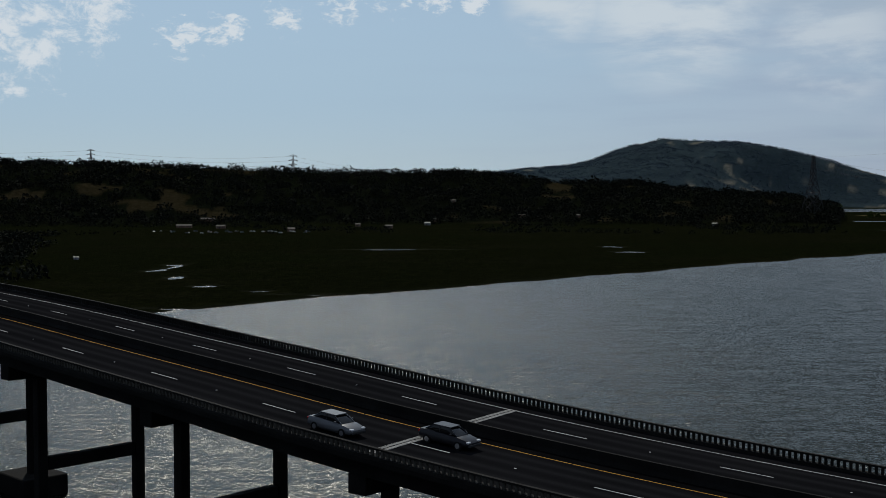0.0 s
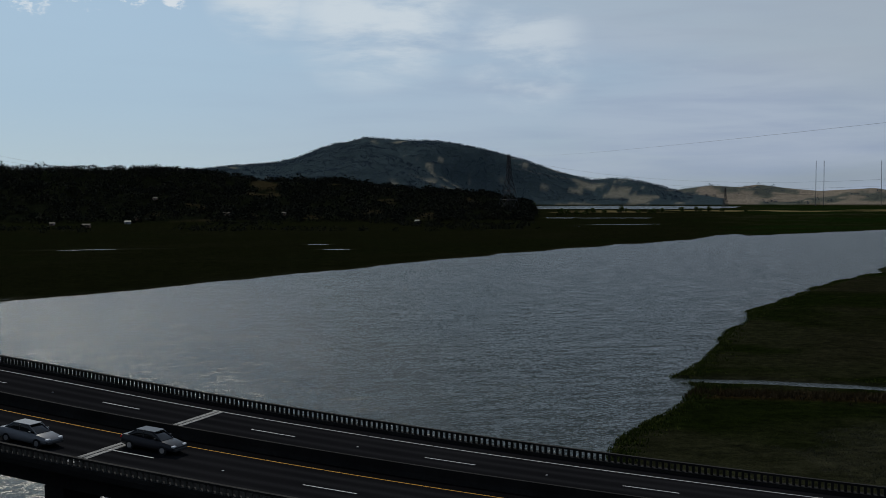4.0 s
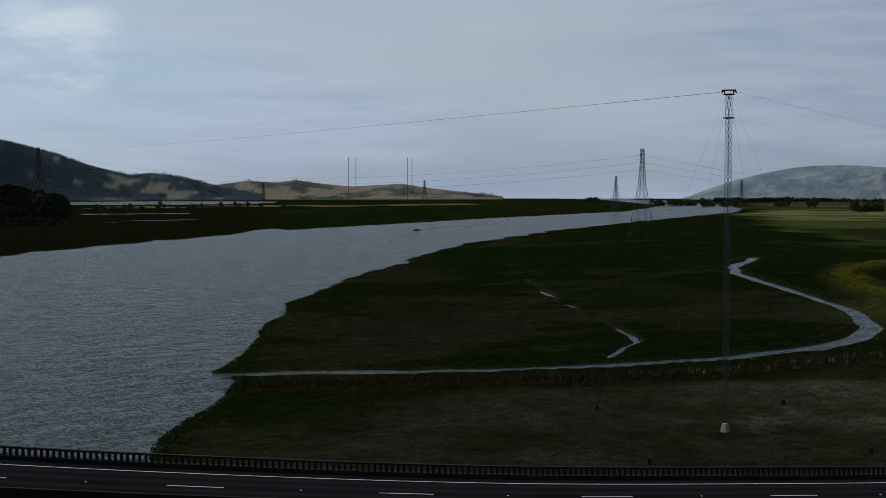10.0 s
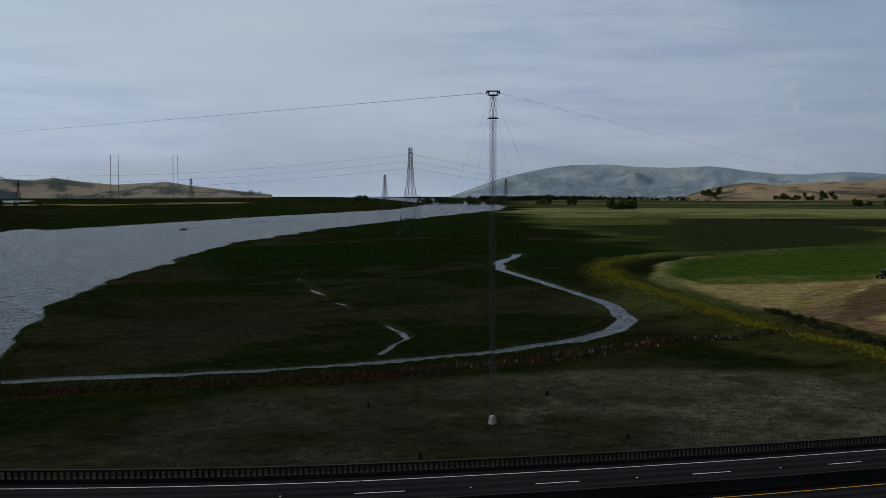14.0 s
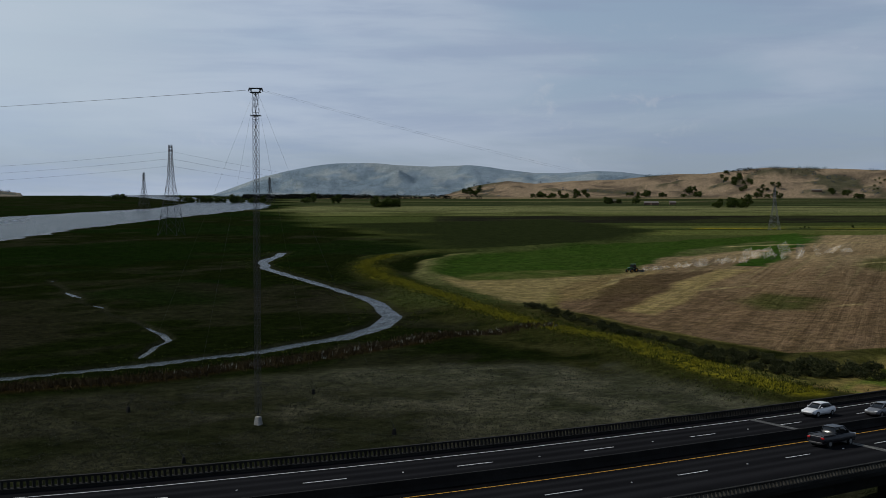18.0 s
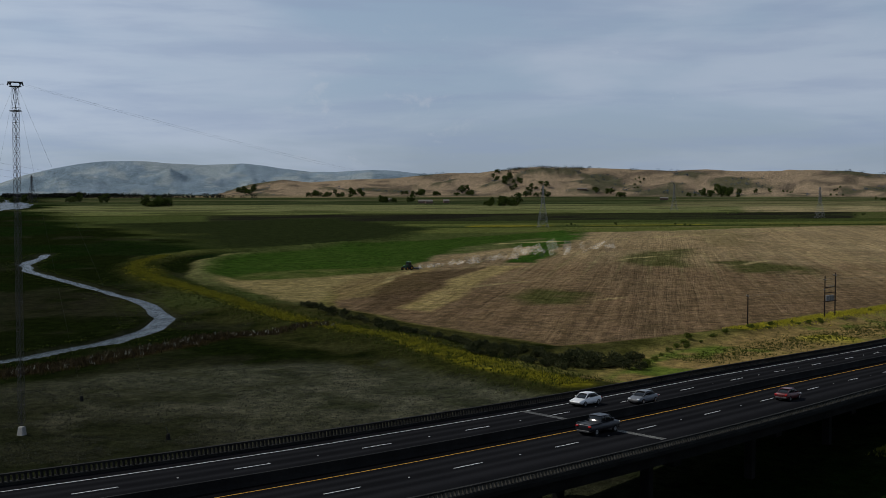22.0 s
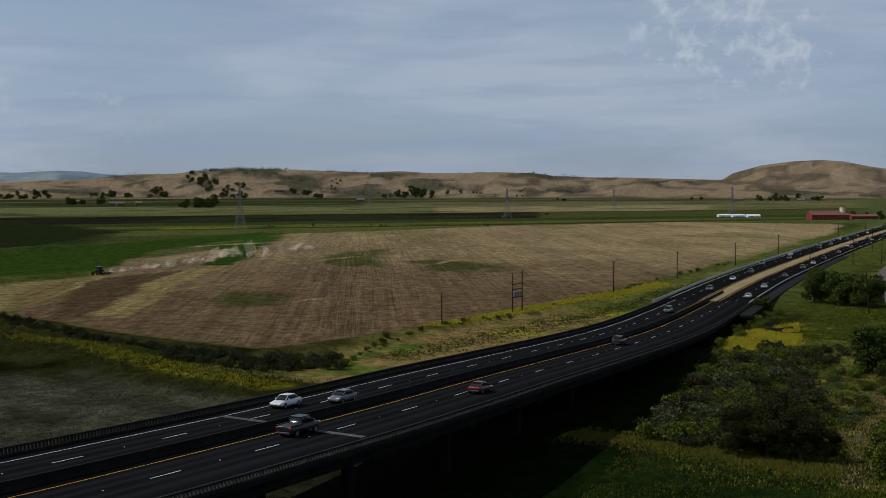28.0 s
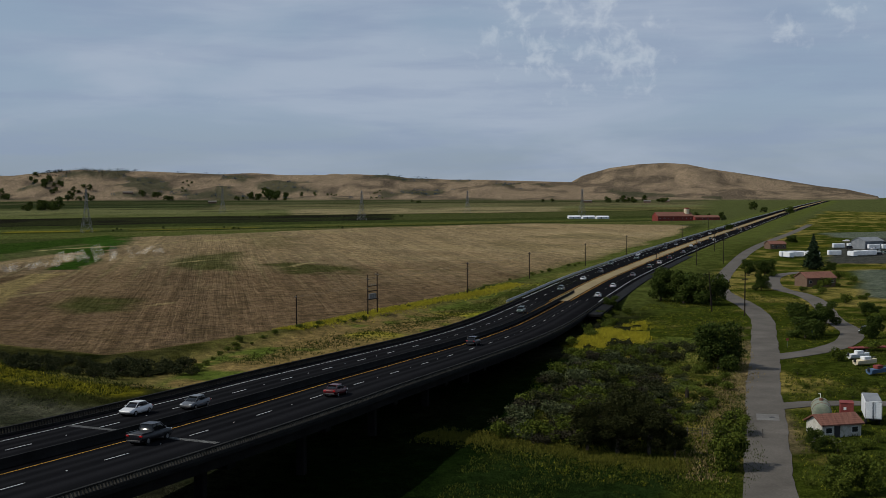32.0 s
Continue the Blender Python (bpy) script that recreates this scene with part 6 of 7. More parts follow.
PAINTS = {"silver": car_paint("silver_paint", (0.10, 0.104, 0.112)), "white": car_paint("white_paint", (0.50, 0.50, 0.50)), "black": car_paint("black_paint", (0.012, 0.012, 0.015)),
          "blue": car_paint("navy_paint", (0.02, 0.028, 0.06)), "green": car_paint("green_paint", (0.06, 0.085, 0.075)), "red": car_paint("red_paint", (0.06, 0.006, 0.007)), "grey": car_paint("grey_paint", (0.10, 0.105, 0.11))}
SEDAN = dict(body=[(-2.3, 0.45, 0.80, 0.74), (-2.2, 0.30, 0.98, 0.84), (-1.5, 0.24, 1.02, 0.90), (-0.6, 0.22, 0.95, 0.91), (0.7, 0.22, 0.92, 0.91), (1.3, 0.24, 0.90, 0.89), (2.0, 0.28, 0.76, 0.84), (2.3, 0.42, 0.62, 0.70)],
             cabin=[(-1.75, 0.98, 1.02, 0.70), (-1.05, 0.95, 1.40, 0.66), (-0.2, 0.93, 1.46, 0.66), (0.35, 0.91, 1.40, 0.66), (1.15, 0.89, 0.93, 0.70)], roof=(-1.05, 0.38))
SUV = dict(body=[(-2.3, 0.5, 0.95, 0.80), (-2.22, 0.36, 1.12, 0.90), (-1.4, 0.30, 1.15, 0.94), (0.8, 0.30, 1.10, 0.94), (1.3, 0.32, 1.08, 0.92), (2.1, 0.36, 0.98, 0.88), (2.32, 0.5, 0.8, 0.76)],
           cabin=[(-2.2, 1.08, 1.14, 0.76), (-1.85, 1.08, 1.68, 0.70), (-0.4, 1.08, 1.74, 0.70), (0.5, 1.08, 1.66, 0.70), (1.25, 1.06, 1.10, 0.74)], roof=(-1.85, 0.52))
PICKUP = dict(body=[(-2.8, 0.6, 1.05, 0.92), (-2.75, 0.45, 1.12, 0.97), (0.2, 0.40, 1.12, 0.98), (1.4, 0.42, 1.18, 0.97), (2.6, 0.46, 1.12, 0.94), (2.85, 0.6, 0.95, 0.86)],
              cabin=[(-0.75, 1.08, 1.14, 0.80), (-0.6, 1.10, 1.80, 0.74), (0.3, 1.10, 1.86, 0.74), (0.9, 1.12, 1.80, 0.74), (1.75, 1.14, 1.18, 0.80)], roof=(-0.6, 0.92))


def loft(stations, inset=0.14):
    """A body shell through stations of (x, low, high, half width)."""
    bm = bmesh.new()
    rings = []
    for x, lo, hi, w in stations:
        h = hi - lo
        prof = [(w * (1 - inset), lo), (w, lo + h * 0.25), (w, lo + h * 0.62), (w * (1 - inset), hi), (-w * (1 - inset), hi), (-w, lo + h * 0.62), (-w, lo + h * 0.25), (-w * (1 - inset), lo)]
        rings.append([bm.verts.new((y, x, z)) for y, z in prof])
    for a, b in zip(rings[:-1], rings[1:]):
        for k in range(8):
            bm.faces.new((a[k], a[(k + 1) % 8], b[(k + 1) % 8], b[k]))
    bm.faces.new(rings[0][::-1])
    bm.faces.new(rings[-1])
    bmesh.ops.recalc_face_normals(bm, faces=bm.faces)
    es = [e for e in bm.edges if e.calc_face_angle(0) > 0.5]
    bmesh.ops.bevel(bm, geom=es, offset=0.035, segments=2, affect="EDGES", profile=0.6)
    for f in bm.faces:
        f.smooth = True
    return bm


def make_car(spec, paint, name, label, bed=False):
    ob = thing(name, label, "car", "vehicles on the road")
    L = spec["body"][-1][0]
    part("body", loft(spec["body"]), PAINTS[paint], ob)
    part("cabin_glass", loft(spec["cabin"], 0.08), M_CARGLASS, ob)
    top = max(c[2] for c in spec["cabin"])
    w = spec["cabin"][2][3]
    r0, r1 = spec["roof"]
    bm = bmesh.new()
    box(bm, 0, (r0 + r1) / 2, top - 0.01, w * 1.86, r1 - r0 + 0.2, 0.06, None, 0.025)
    part("roof", bm, PAINTS[paint], ob)
    cab = spec["cabin"]
    for sg in (-1, 1):
        for xa, foot in ((r0, cab[0]), (r1, cab[-1])):
            bars("pillar", [((sg * w * 0.9, xa, top - 0.03), (sg * foot[3] * 0.97, foot[0], foot[2]), 0.04)], PAINTS[paint], ob)
        boxed("pillar", sg * (w + 0.005), (r0 + r1) / 2 - 0.1, top - 0.26, 0.03, 0.08, 0.4, M_TRIM, ob)
    wr = 0.33 if top < 1.6 else 0.38
    for x in (-L * 0.62, L * 0.60):
        for sg in (-1, 1):
            wh = new("wheel", None)
            wh.parent = ob
            wh.location = (sg * (spec["body"][3][3] - 0.10), x, wr)
            bm = bmesh.new()
            rod(bm, (-0.11, 0, 0), (0.11, 0, 0), wr, wr, 18)
            part("tyre", bm, M_TYRE, wh)
            bm = bmesh.new()
            rod(bm, (-0.12, 0, 0), (0.12, 0, 0), wr * 0.62, wr * 0.6, 10)
            part("rim", bm, M_RIM, wh)
    hz = spec["body"][-2][2]
    for sg in (-1, 1):
        boxed("headlight", sg * spec["body"][-2][3] * 0.72, L - 0.16, hz - 0.10, 0.36, 0.24, 0.13, M_HEADLAMP, ob, 0.03)
        boxed("tail_light", sg * spec["body"][1][3] * 0.78, -L + 0.05, spec["body"][1][2] - 0.16, 0.34, 0.12, 0.16, M_TAILLAMP, ob, 0.02)
        boxed("mirror", sg * (w + 0.26), r1 + 0.35, top - 0.42, 0.20, 0.12, 0.13, PAINTS[paint], ob, 0.03)
    boxed("front_bumper", 0, L - 0.02, 0.42, 1.5, 0.14, 0.2, M_TRIM, ob, 0.04)
    boxed("rear_bumper", 0, -L + 0.02, 0.45, 1.5, 0.14, 0.2, M_TRIM, ob, 0.04)
    if bed:
        boxed("cargo_bed", 0, -1.75, 1.13, 1.66, 1.9, 0.06, M_TRIM, ob)
        for sg in (-1, 1):
            boxed("bed_side", sg * 0.9, -1.75, 1.18, 0.1, 2.0, 0.12, PAINTS[paint], ob, 0.02)
    return ob


def on_road(s, lat, forward):
    p, h = road_at(s, lat, 0.032)
    sl = math.atan2(road_at(s + 2)[0].z - road_at(s - 2)[0].z, 4)
    m = Matrix.Translation(p) @ Matrix.Rotation(-h, 4, "Z") @ Matrix.Rotation(sl, 4, "X")
    return m if forward else m @ Matrix.Rotation(math.pi, 4, "Z")


def drive(ob, s, lat, forward=True):
    ob.matrix_basis = on_road(s, lat, forward)
    return ob


silver = drive(make_car(SEDAN, "silver", "sedan", "silver sedan on the near carriageway"), 53.5, 7.4)
drive(make_car(SEDAN, "black", "sedan", "black sedan on the near carriageway"), 61.2, 3.7)
navy = drive(make_car(SUV, "black", "suv", "black sport utility car on the near carriageway"), 311.0, 3.7)
pick = drive(make_car(PICKUP, "black", "pickup_truck", "black crew-cab pickup truck", True), 192.5, 3.7)
drive(make_car(SEDAN, "red", "sedan", "dark red sedan on the near carriageway"), 231.0, 7.3)
white = drive(make_car(SEDAN, "white", "sedan", "white sedan on the far carriageway"), 207.5, -7.7, False)
green = drive(make_car(SUV, "green", "suv", "grey-green sport utility car on the far carriageway"), 398.0, -4.2, False)
copy_thing(silver, on_road(214.5, -4.0, False))
gt = random.Random(3)
for k in range(34):
    s = 450 + 22 * k * gt.uniform(0.9, 1.1) + 10 * gt.random()
    fw = k % 2 == 0
    lat = gt.choice((5.2, 9.4)) if fw else gt.choice((-5.9, -10.2))
    copy_thing(gt.choice((silver, white, navy, green, white)), on_road(s, lat, fw))


# ---- lanes and yards on the near side ----
M_LANE = surface("pale_worn_asphalt", (0.066, 0.059, 0.050), (0.118, 0.106, 0.091), 0.12, 0.95, spec=0.05, bump=0.2, fine=3)


def strip(name, line, half, up, mat, label, step=3.0):
    """A slab of roadway along a smooth line, with a kerb's depth."""
    q, ss = spline([(x, y, 0) for x, y in line], step)
    hd = np.arctan2(np.gradient(q[:, 0]), np.gradient(q[:, 1]))
    V, F = [], []
    for (x, y, _), h, s in zip(q, hd, ss):
        w = half * (1 + 0.035 * math.sin(s * 0.31) + 0.025 * math.sin(s * 0.83))
        c, sn = math.cos(h), math.sin(h)
        V += [(x - c * w, y + sn * w, up - 0.5), (x - c * w, y + sn * w, up), (x + c * w, y - sn * w, up), (x + c * w, y - sn * w, up - 0.5)]
    for i in range(len(q) - 1):
        n = 4 * i
        F += [(n + k, n + k + 1, n + k + 5, n + k + 4) for k in range(3)]
    return tagged(part(name, mesh_of(name, V, F, mat), mat), label, "road", kind="structure")


strip("lane", LANE, 3.0, 0.70, M_LANE, "pale worn asphalt lane curving through scrub")
strip("loop_lane", LOOP, 2.8, 0.705, M_LANE, "pale worn asphalt loop off the lane")
strip("driveway", DRIVE, 2.2, 0.71, M_LANE, "pale worn asphalt driveway")
M_PATCH = surface("pale_patch", (0.10, 0.095, 0.088), (0.15, 0.145, 0.135), 0.6, 0.95, bump=0.1)
patch = thing("asphalt_patch", "paler repair patch with a manhole cover in the lane", "patch", at=Matrix.Translation((181.5, -52.9, 0.70)) @ Matrix.Rotation(-1.83, 4, "Z"))
boxed("patch", 0, 0, 0.004, 3.4, 5.2, 0.012, M_PATCH, patch)
bm = bmesh.new()
rod(bm, (0.6, 0, 0), (0.6, 0, 0.02), 0.45, 0.45, 20)
part("cover", bm, M_DARK_STEEL, patch, "rusty manhole cover")

M_WALL = surface("peeling_white_wall", (0.24, 0.23, 0.19), (0.52, 0.50, 0.45), 1.3, 0.9, bump=0.2)
M_RUST_ROOF = surface("rust_brown_roof", (0.12, 0.055, 0.04), (0.20, 0.095, 0.07), 0.5, 0.85, bump=0.3, vec=(1, 5, 1))
M_BROWN_WALL = surface("brown_timber_wall", (0.10, 0.065, 0.045), (0.16, 0.105, 0.075), 0.8, 0.9, vec=(1, 1, 5))
M_RED_BARN = surface("red_barn_wood", (0.13, 0.028, 0.022), (0.20, 0.05, 0.04), 0.3, 0.85)
M_TANK = surface("faded_green_tank", (0.13, 0.15, 0.11), (0.24, 0.24, 0.18), 0.5, 0.6, 0.1)
M_WHITE_METAL = surface("white_painted_metal", (0.55, 0.56, 0.57), (0.75, 0.75, 0.75), 0.5, 0.5, 0.1)
M_GREY_ROOF = surface("grey_roof", (0.14, 0.15, 0.16), (0.22, 0.23, 0.24), 0.4, 0.8)
M_RED_METAL = surface("dark_red_metal", (0.14, 0.03, 0.03), (0.22, 0.06, 0.05), 0.8, 0.7)
M_BLUE = surface("faded_blue_paint", (0.05, 0.09, 0.16), (0.09, 0.14, 0.22), 0.8, 0.6)
M_TIMBER = surface("grey_timber", (0.09, 0.08, 0.07), (0.16, 0.145, 0.125), 0.8, 0.9)
M_CREAM = surface("cream_silo", (0.45, 0.38, 0.26), (0.58, 0.5, 0.36), 0.3, 0.8)
M_WINDOW = plain("dark_window_glass", (0.015, 0.018, 0.02), 0.1, 0.0, 0.5, 0.0)


def house(x, y, turn, w, d, h, roof, wall, roofmat, name, label, category="house", windows=3, z=None, rows=0):
    """Walls, gable roof, door and windows; the front faces local -y."""
    g = ground_height(x, y) if z is None else z
    ob = thing(name, label, category, at=Matrix.Translation((x, y, g)) @ Matrix.Rotation(radians(turn), 4, "Z"))
    for cx, cy, sx, sy in ((0, -d / 2 + 0.1, w, 0.2), (0, d / 2 - 0.1, w, 0.2), (-w / 2 + 0.1, 0, 0.2, d - 0.4), (w / 2 - 0.1, 0, 0.2, d - 0.4)):
        boxed("wall", cx, cy, h / 2 - 0.3, sx, sy, h + 0.6, wall, ob)
    for sg in (-1, 1):
        bm = bmesh.new()
        o = 0.35
        e0, e1 = Vector((-w / 2 - o, sg * (d / 2 + o), h - 0.05)), Vector((w / 2 + o, sg * (d / 2 + o), h - 0.05))
        r0, r1 = Vector((-w / 2 - o, 0, h + roof)), Vector((w / 2 + o, 0, h + roof))
        up = Vector((0, 0, 0.12))
        vs = [bm.verts.new(v) for v in (e0, e1, r1, r0, e0 + up, e1 + up, r1 + up, r0 + up)]
        for f in ((0, 1, 2, 3), (4, 5, 6, 7), (0, 1, 5, 4), (1, 2, 6, 5), (2, 3, 7, 6), (3, 0, 4, 7)):
            bm.faces.new([vs[i] for i in f])
        bmesh.ops.recalc_face_normals(bm, faces=bm.faces)
        rf = part("roof", bm, roofmat, ob)
        for k in range(rows):
            t = (k + 0.5) / rows
            p = e0.lerp(r0, t) + up * 1.4
            ln = (r0 - e0).length / rows
            bm = bmesh.new()
            ang = math.atan2(roof + 0.05, d / 2 + o)
            m = Matrix.Translation((0, p.y, p.z)) @ Matrix.Rotation(-sg * ang, 4, "X")
            box(bm, 0, 0, 0, w + 2 * o, ln * 0.94, 0.05, m)
            part("shingle_course", bm, roofmat, rf)
    for sg in (-1, 1):
        bm = bmesh.new()
        tri = [(sg * (w / 2 - 0.02), -d / 2, h - 0.02), (sg * (w / 2 - 0.02), d / 2, h - 0.02), (sg * (w / 2 - 0.02), 0, h + roof - 0.05)]
        a = [bm.verts.new(p) for p in tri]
        b = [bm.verts.new((p[0] - sg * 0.15, p[1], p[2])) for p in tri]
        bm.faces.new(a), bm.faces.new(b[::-1])
        for k in range(3):
            bm.faces.new((a[k], a[(k + 1) % 3], b[(k + 1) % 3], b[k]))
        bmesh.ops.recalc_face_normals(bm, faces=bm.faces)
        part("gable", bm, wall, ob)
    dw = min(1.0, w * 0.15)
    boxed("door", -w * 0.12, -d / 2 - 0.02, 1.0, dw, 0.08, 2.05, M_TRIM, ob)
    for k in range(windows):
        wx = -w / 2 + w * (k + 0.5) / windows
        if abs(wx + w * 0.12) < dw:
            continue
        wn_ = boxed("window", wx, -d / 2 - 0.015, h * 0.58, min(1.2, w / windows * 0.5), 0.06, 0.9, M_WHITE_METAL, ob)
        boxed("pane", wx, -d / 2 - 0.05, h * 0.58, min(1.2, w / windows * 0.5) - 0.14, 0.03, 0.76, M_WINDOW, wn_)
    return ob


house(169.5, -59.0, 90 + 195, 6.4, 4.0, 1.8, 1.15, M_WALL, M_RUST_ROOF, "tool_shed", "small peeling white shed with rust-brown shingle roof", "shed", 3, rows=6)
house(430, -142, 90 + 195, 12, 8, 3.0, 2.0, M_BROWN_WALL, M_RUST_ROOF, "timber_house", "brown timber house with a low tiled roof", "house", 4, rows=6)
house(700, -207, 280, 10, 8, 3, 1.8, M_BROWN_WALL, M_RUST_ROOF, "timber_house", "small reddish house near the lane", "house", 3)

# tank, box, trailer
tank = thing("storage_tank", "faded green horizontal steel tank with a dome", "tank", at=Matrix.Translation((178.5, -60.2, 0.55)) @ Matrix.Rotation(-0.28, 4, "Z"))
bm = bmesh.new()
rod(bm, (-3.2, 0, 1.75), (3.2, 0, 1.75), 1.45, 1.45, 28)
part("shell", bm, M_TANK, tank)
for sg in (-1, 1):
    bm = bmesh.new()
    bmesh.ops.create_uvsphere(bm, u_segments=20, v_segments=10, radius=1.45, matrix=Matrix.Translation((sg * 3.2, 0, 1.75)) @ Matrix.Diagonal((0.3, 1, 1, 1)))
    part("end_cap", bm, M_TANK, tank)
    boxed("saddle", sg * 2.0, 0, 0.3, 0.5, 2.2, 0.7, M_CONCRETE, tank)
    bm = bmesh.new()
    rod(bm, (sg * 1.6, 0, 1.75), (sg * 1.75, 0, 1.75), 1.49, 1.49, 28)
    part("band", bm, M_RUST_ROOF, tank)
bm = bmesh.new()
rod(bm, (0.5, 0, 3.1), (0.5, 0, 3.55), 0.3, 0.3, 12)
part("hatch", bm, M_RUST_ROOF, tank)
bars("vent_pipe", [((1.4, 0.1, 3.1), (1.4, 0.1, 4.1), 0.05), ((1.4, 0.1, 4.1), (1.4, 0.45, 4.1), 0.05)], M_WHITE_METAL, tank)
rb = thing("metal_box", "dark red painted metal storage box", "storage box", at=Matrix.Translation((184.5, -66.2, 0.55)) @ Matrix.Rotation(-0.28, 4, "Z"))
boxed("body", 0, 0, 0.95, 2.4, 2.0, 1.9, M_RED_METAL, rb, 0.05)
boxed("lid", 0, 0, 1.96, 2.55, 2.15, 0.12, M_RED_METAL, rb, 0.03)
boxed("placard", -1.22, 0.3, 1.1, 0.04, 0.4, 0.4, M_WHITE_METAL, rb)
tr = thing("box_trailer", "tall white box trailer parked behind the shed", "trailer", at=Matrix.Translation((178.8, -68.0, 0.55)) @ Matrix.Rotation(-0.28, 4, "Z"))
boxed("box", 0, 0, 2.35, 7.4, 2.4, 2.7, M_WHITE_METAL, tr, 0.04)
boxed("roof_panel", 0, 0, 3.74, 7.3, 2.3, 0.06, M_GREY_ROOF, tr)
boxed("door_frame", -3.72, 0, 2.35, 0.05, 2.3, 2.6, M_STEEL, tr)
for y in (-0.58, 0.58):
    boxed("rear_door", -3.76, y, 2.35, 0.05, 1.05, 2.45, M_WHITE_METAL, tr)
    bars("lock_rod", [((-3.82, y * 0.3, 1.2), (-3.82, y * 0.3, 3.5), 0.025)], M_STEEL, tr)
boxed("chassis", 0.2, 0, 0.85, 6.8, 1.1, 0.3, M_DARK_STEEL, tr)
for x in (-2.4, -1.4):
    for y in (-0.95, 0.95):
        bm = bmesh.new()
        rod(bm, (x, y - 0.14, 0.45), (x, y + 0.14, 0.45), 0.46, 0.46, 16)
        part("wheel", bm, M_TYRE, tr)
heap = thing("scrap_heap", "heap of broken concrete and pale scrap boards", "debris", at=Matrix.Translation((163.0, -55.8, ground_height(163, -55.8))))
gh = random.Random(8)
for k in range(16):
    bm = bmesh.new()
    box(bm, 0, 0, 0, gh.uniform(0.5, 1.6), gh.uniform(0.3, 0.9), gh.uniform(0.06, 0.3), pose(gh.uniform(-1.3, 1.3), gh.uniform(-1.6, 1.6), 0.15 + gh.uniform(0, 0.5), gh.uniform(-25, 25), gh.uniform(-25, 25), gh.uniform(0, 180)))
    part("board", bm, gh.choice((M_CONCRETE, M_WALL, M_TIMBER)), heap)


def boat(x, y, turn, L, hull, cabin, label, z=None, name="motor_boat"):
    ob = thing(name, label, "boat", at=Matrix.Translation((x, y, ground_height(x, y) + 0.35 if z is None else z)) @ Matrix.Rotation(turn, 4, "Z"))
    bm = bmesh.new()
    n = 9
    rings = []
    for i in range(n):
        t = i / (n - 1)
        w = 0.17 * L * (1 - t ** 3) ** 0.6 if t < 1 else 0.01
        px = -L / 2 + L * t
        rings.append([bm.verts.new(p) for p in ((px, -w, 0.75 + 0.25 * t), (px, -w * 0.8, 0.1), (px, 0, -0.2 + 0.45 * t * t), (px, w * 0.8, 0.1), (px, w, 0.75 + 0.25 * t))])
    for a, b in zip(rings[:-1], rings[1:]):
        for k in range(4):
            bm.faces.new((a[k], a[k + 1], b[k + 1], b[k]))
        bm.faces.new((a[4], a[0], b[0], b[4]))
    bm.faces.new(rings[0])
    bmesh.ops.recalc_face_normals(bm, faces=bm.faces)
    part("hull", bm, hull, ob)
    boxed("cabin", -0.02 * L, 0, 1.15, L * 0.32, 0.24 * L, 0.7, cabin, ob, 0.08)
    boxed("windscreen", L * 0.15, 0, 1.2, 0.06, 0.2 * L, 0.4, M_WINDOW, ob)
    boxed("deck", -L * 0.3, 0, 0.72, L * 0.34, 0.26 * L, 0.05, M_TIMBER, ob)
    boxed("outboard_motor", -L / 2 - 0.15, 0, 0.8, 0.4, 0.35, 0.7, M_TRIM, ob, 0.05)
    bars("rail", [((L * 0.1, sg * 0.13 * L, 0.9), (L * 0.42, 0, 1.4), 0.03) for sg in (-1, 1)], M_STEEL, ob)
    return ob


boat(236, -88.5, -1.2, 5.5, M_CREAM, M_WHITE_METAL, "pale yellow boat laid up on the grass")
boat(223, -86.0, -1.1, 5.0, M_BLUE, M_RED_METAL, "blue boat laid up on the grass")
boat(244, -90.0, -1.3, 5.0, M_WHITE_METAL, M_WHITE_METAL, "white boat laid up on the grass")
boat(600, 862, 0.1, 7.5, M_DARK_STEEL, M_DARK_STEEL, "small dark motor boat under way on the river", 0.0)
wake = thing("boat_wake", "pale churned wake trailing behind the boat", "wake")
M_FOAM = surface("wake_foam", (0.35, 0.37, 0.38), (0.5, 0.52, 0.53), 0.3, 0.5)
for sg in (-1, 1):
    v, f = tube([(604 + 4 * k, 862 + 3.0 * k + sg * 0.10 * k, 0.05 + 0.12 * math.sin(k * 1.7)) for k in range(60)], 0.42)
    part("wake_ridge", mesh_of("wake_ridge", v, f, M_FOAM), M_FOAM, wake)
flat_trailer = thing("flat_trailer", "long dark red flatbed boat trailer", "trailer", at=Matrix.Translation((257, -97, ground_height(257, -97))) @ Matrix.Rotation(-1.35, 4, "Z"))
boxed("bed", 0, 0, 0.8, 9, 2.2, 0.25, M_RED_METAL, flat_trailer)
for x in (-3, -2):
    for y in (-1, 1):
        bm = bmesh.new()
        rod(bm, (x, y - 0.1, 0.35), (x, y + 0.1, 0.35), 0.36, 0.36, 14)
        part("wheel", bm, M_TYRE, flat_trailer)
bars("tow_bar", [((4.4, 0.8, 0.75), (6.2, 0, 0.6), 0.07), ((4.4, -0.8, 0.75), (6.2, 0, 0.6), 0.07)], M_RED_METAL, flat_trailer)
copy_thing(navy, Matrix.Translation((288, -107.5, ground_height(288, -107.5))) @ Matrix.Rotation(0.9, 4, "Z"))
for x, y, mat in ((277, -91, M_BLUE), (262, -80.5, M_RED_METAL)):
    sg_ = thing("lane_sign", "small sign board on a thin steel post", "sign", at=Matrix.Translation((x, y, ground_height(x, y))))
    bars("post", [((0, 0, -0.2), (0, 0, 2.1), 0.04)], M_STEEL, sg_)
    boxed("board", -0.06, 0, 1.9, 0.04, 0.6, 0.5, mat, sg_)

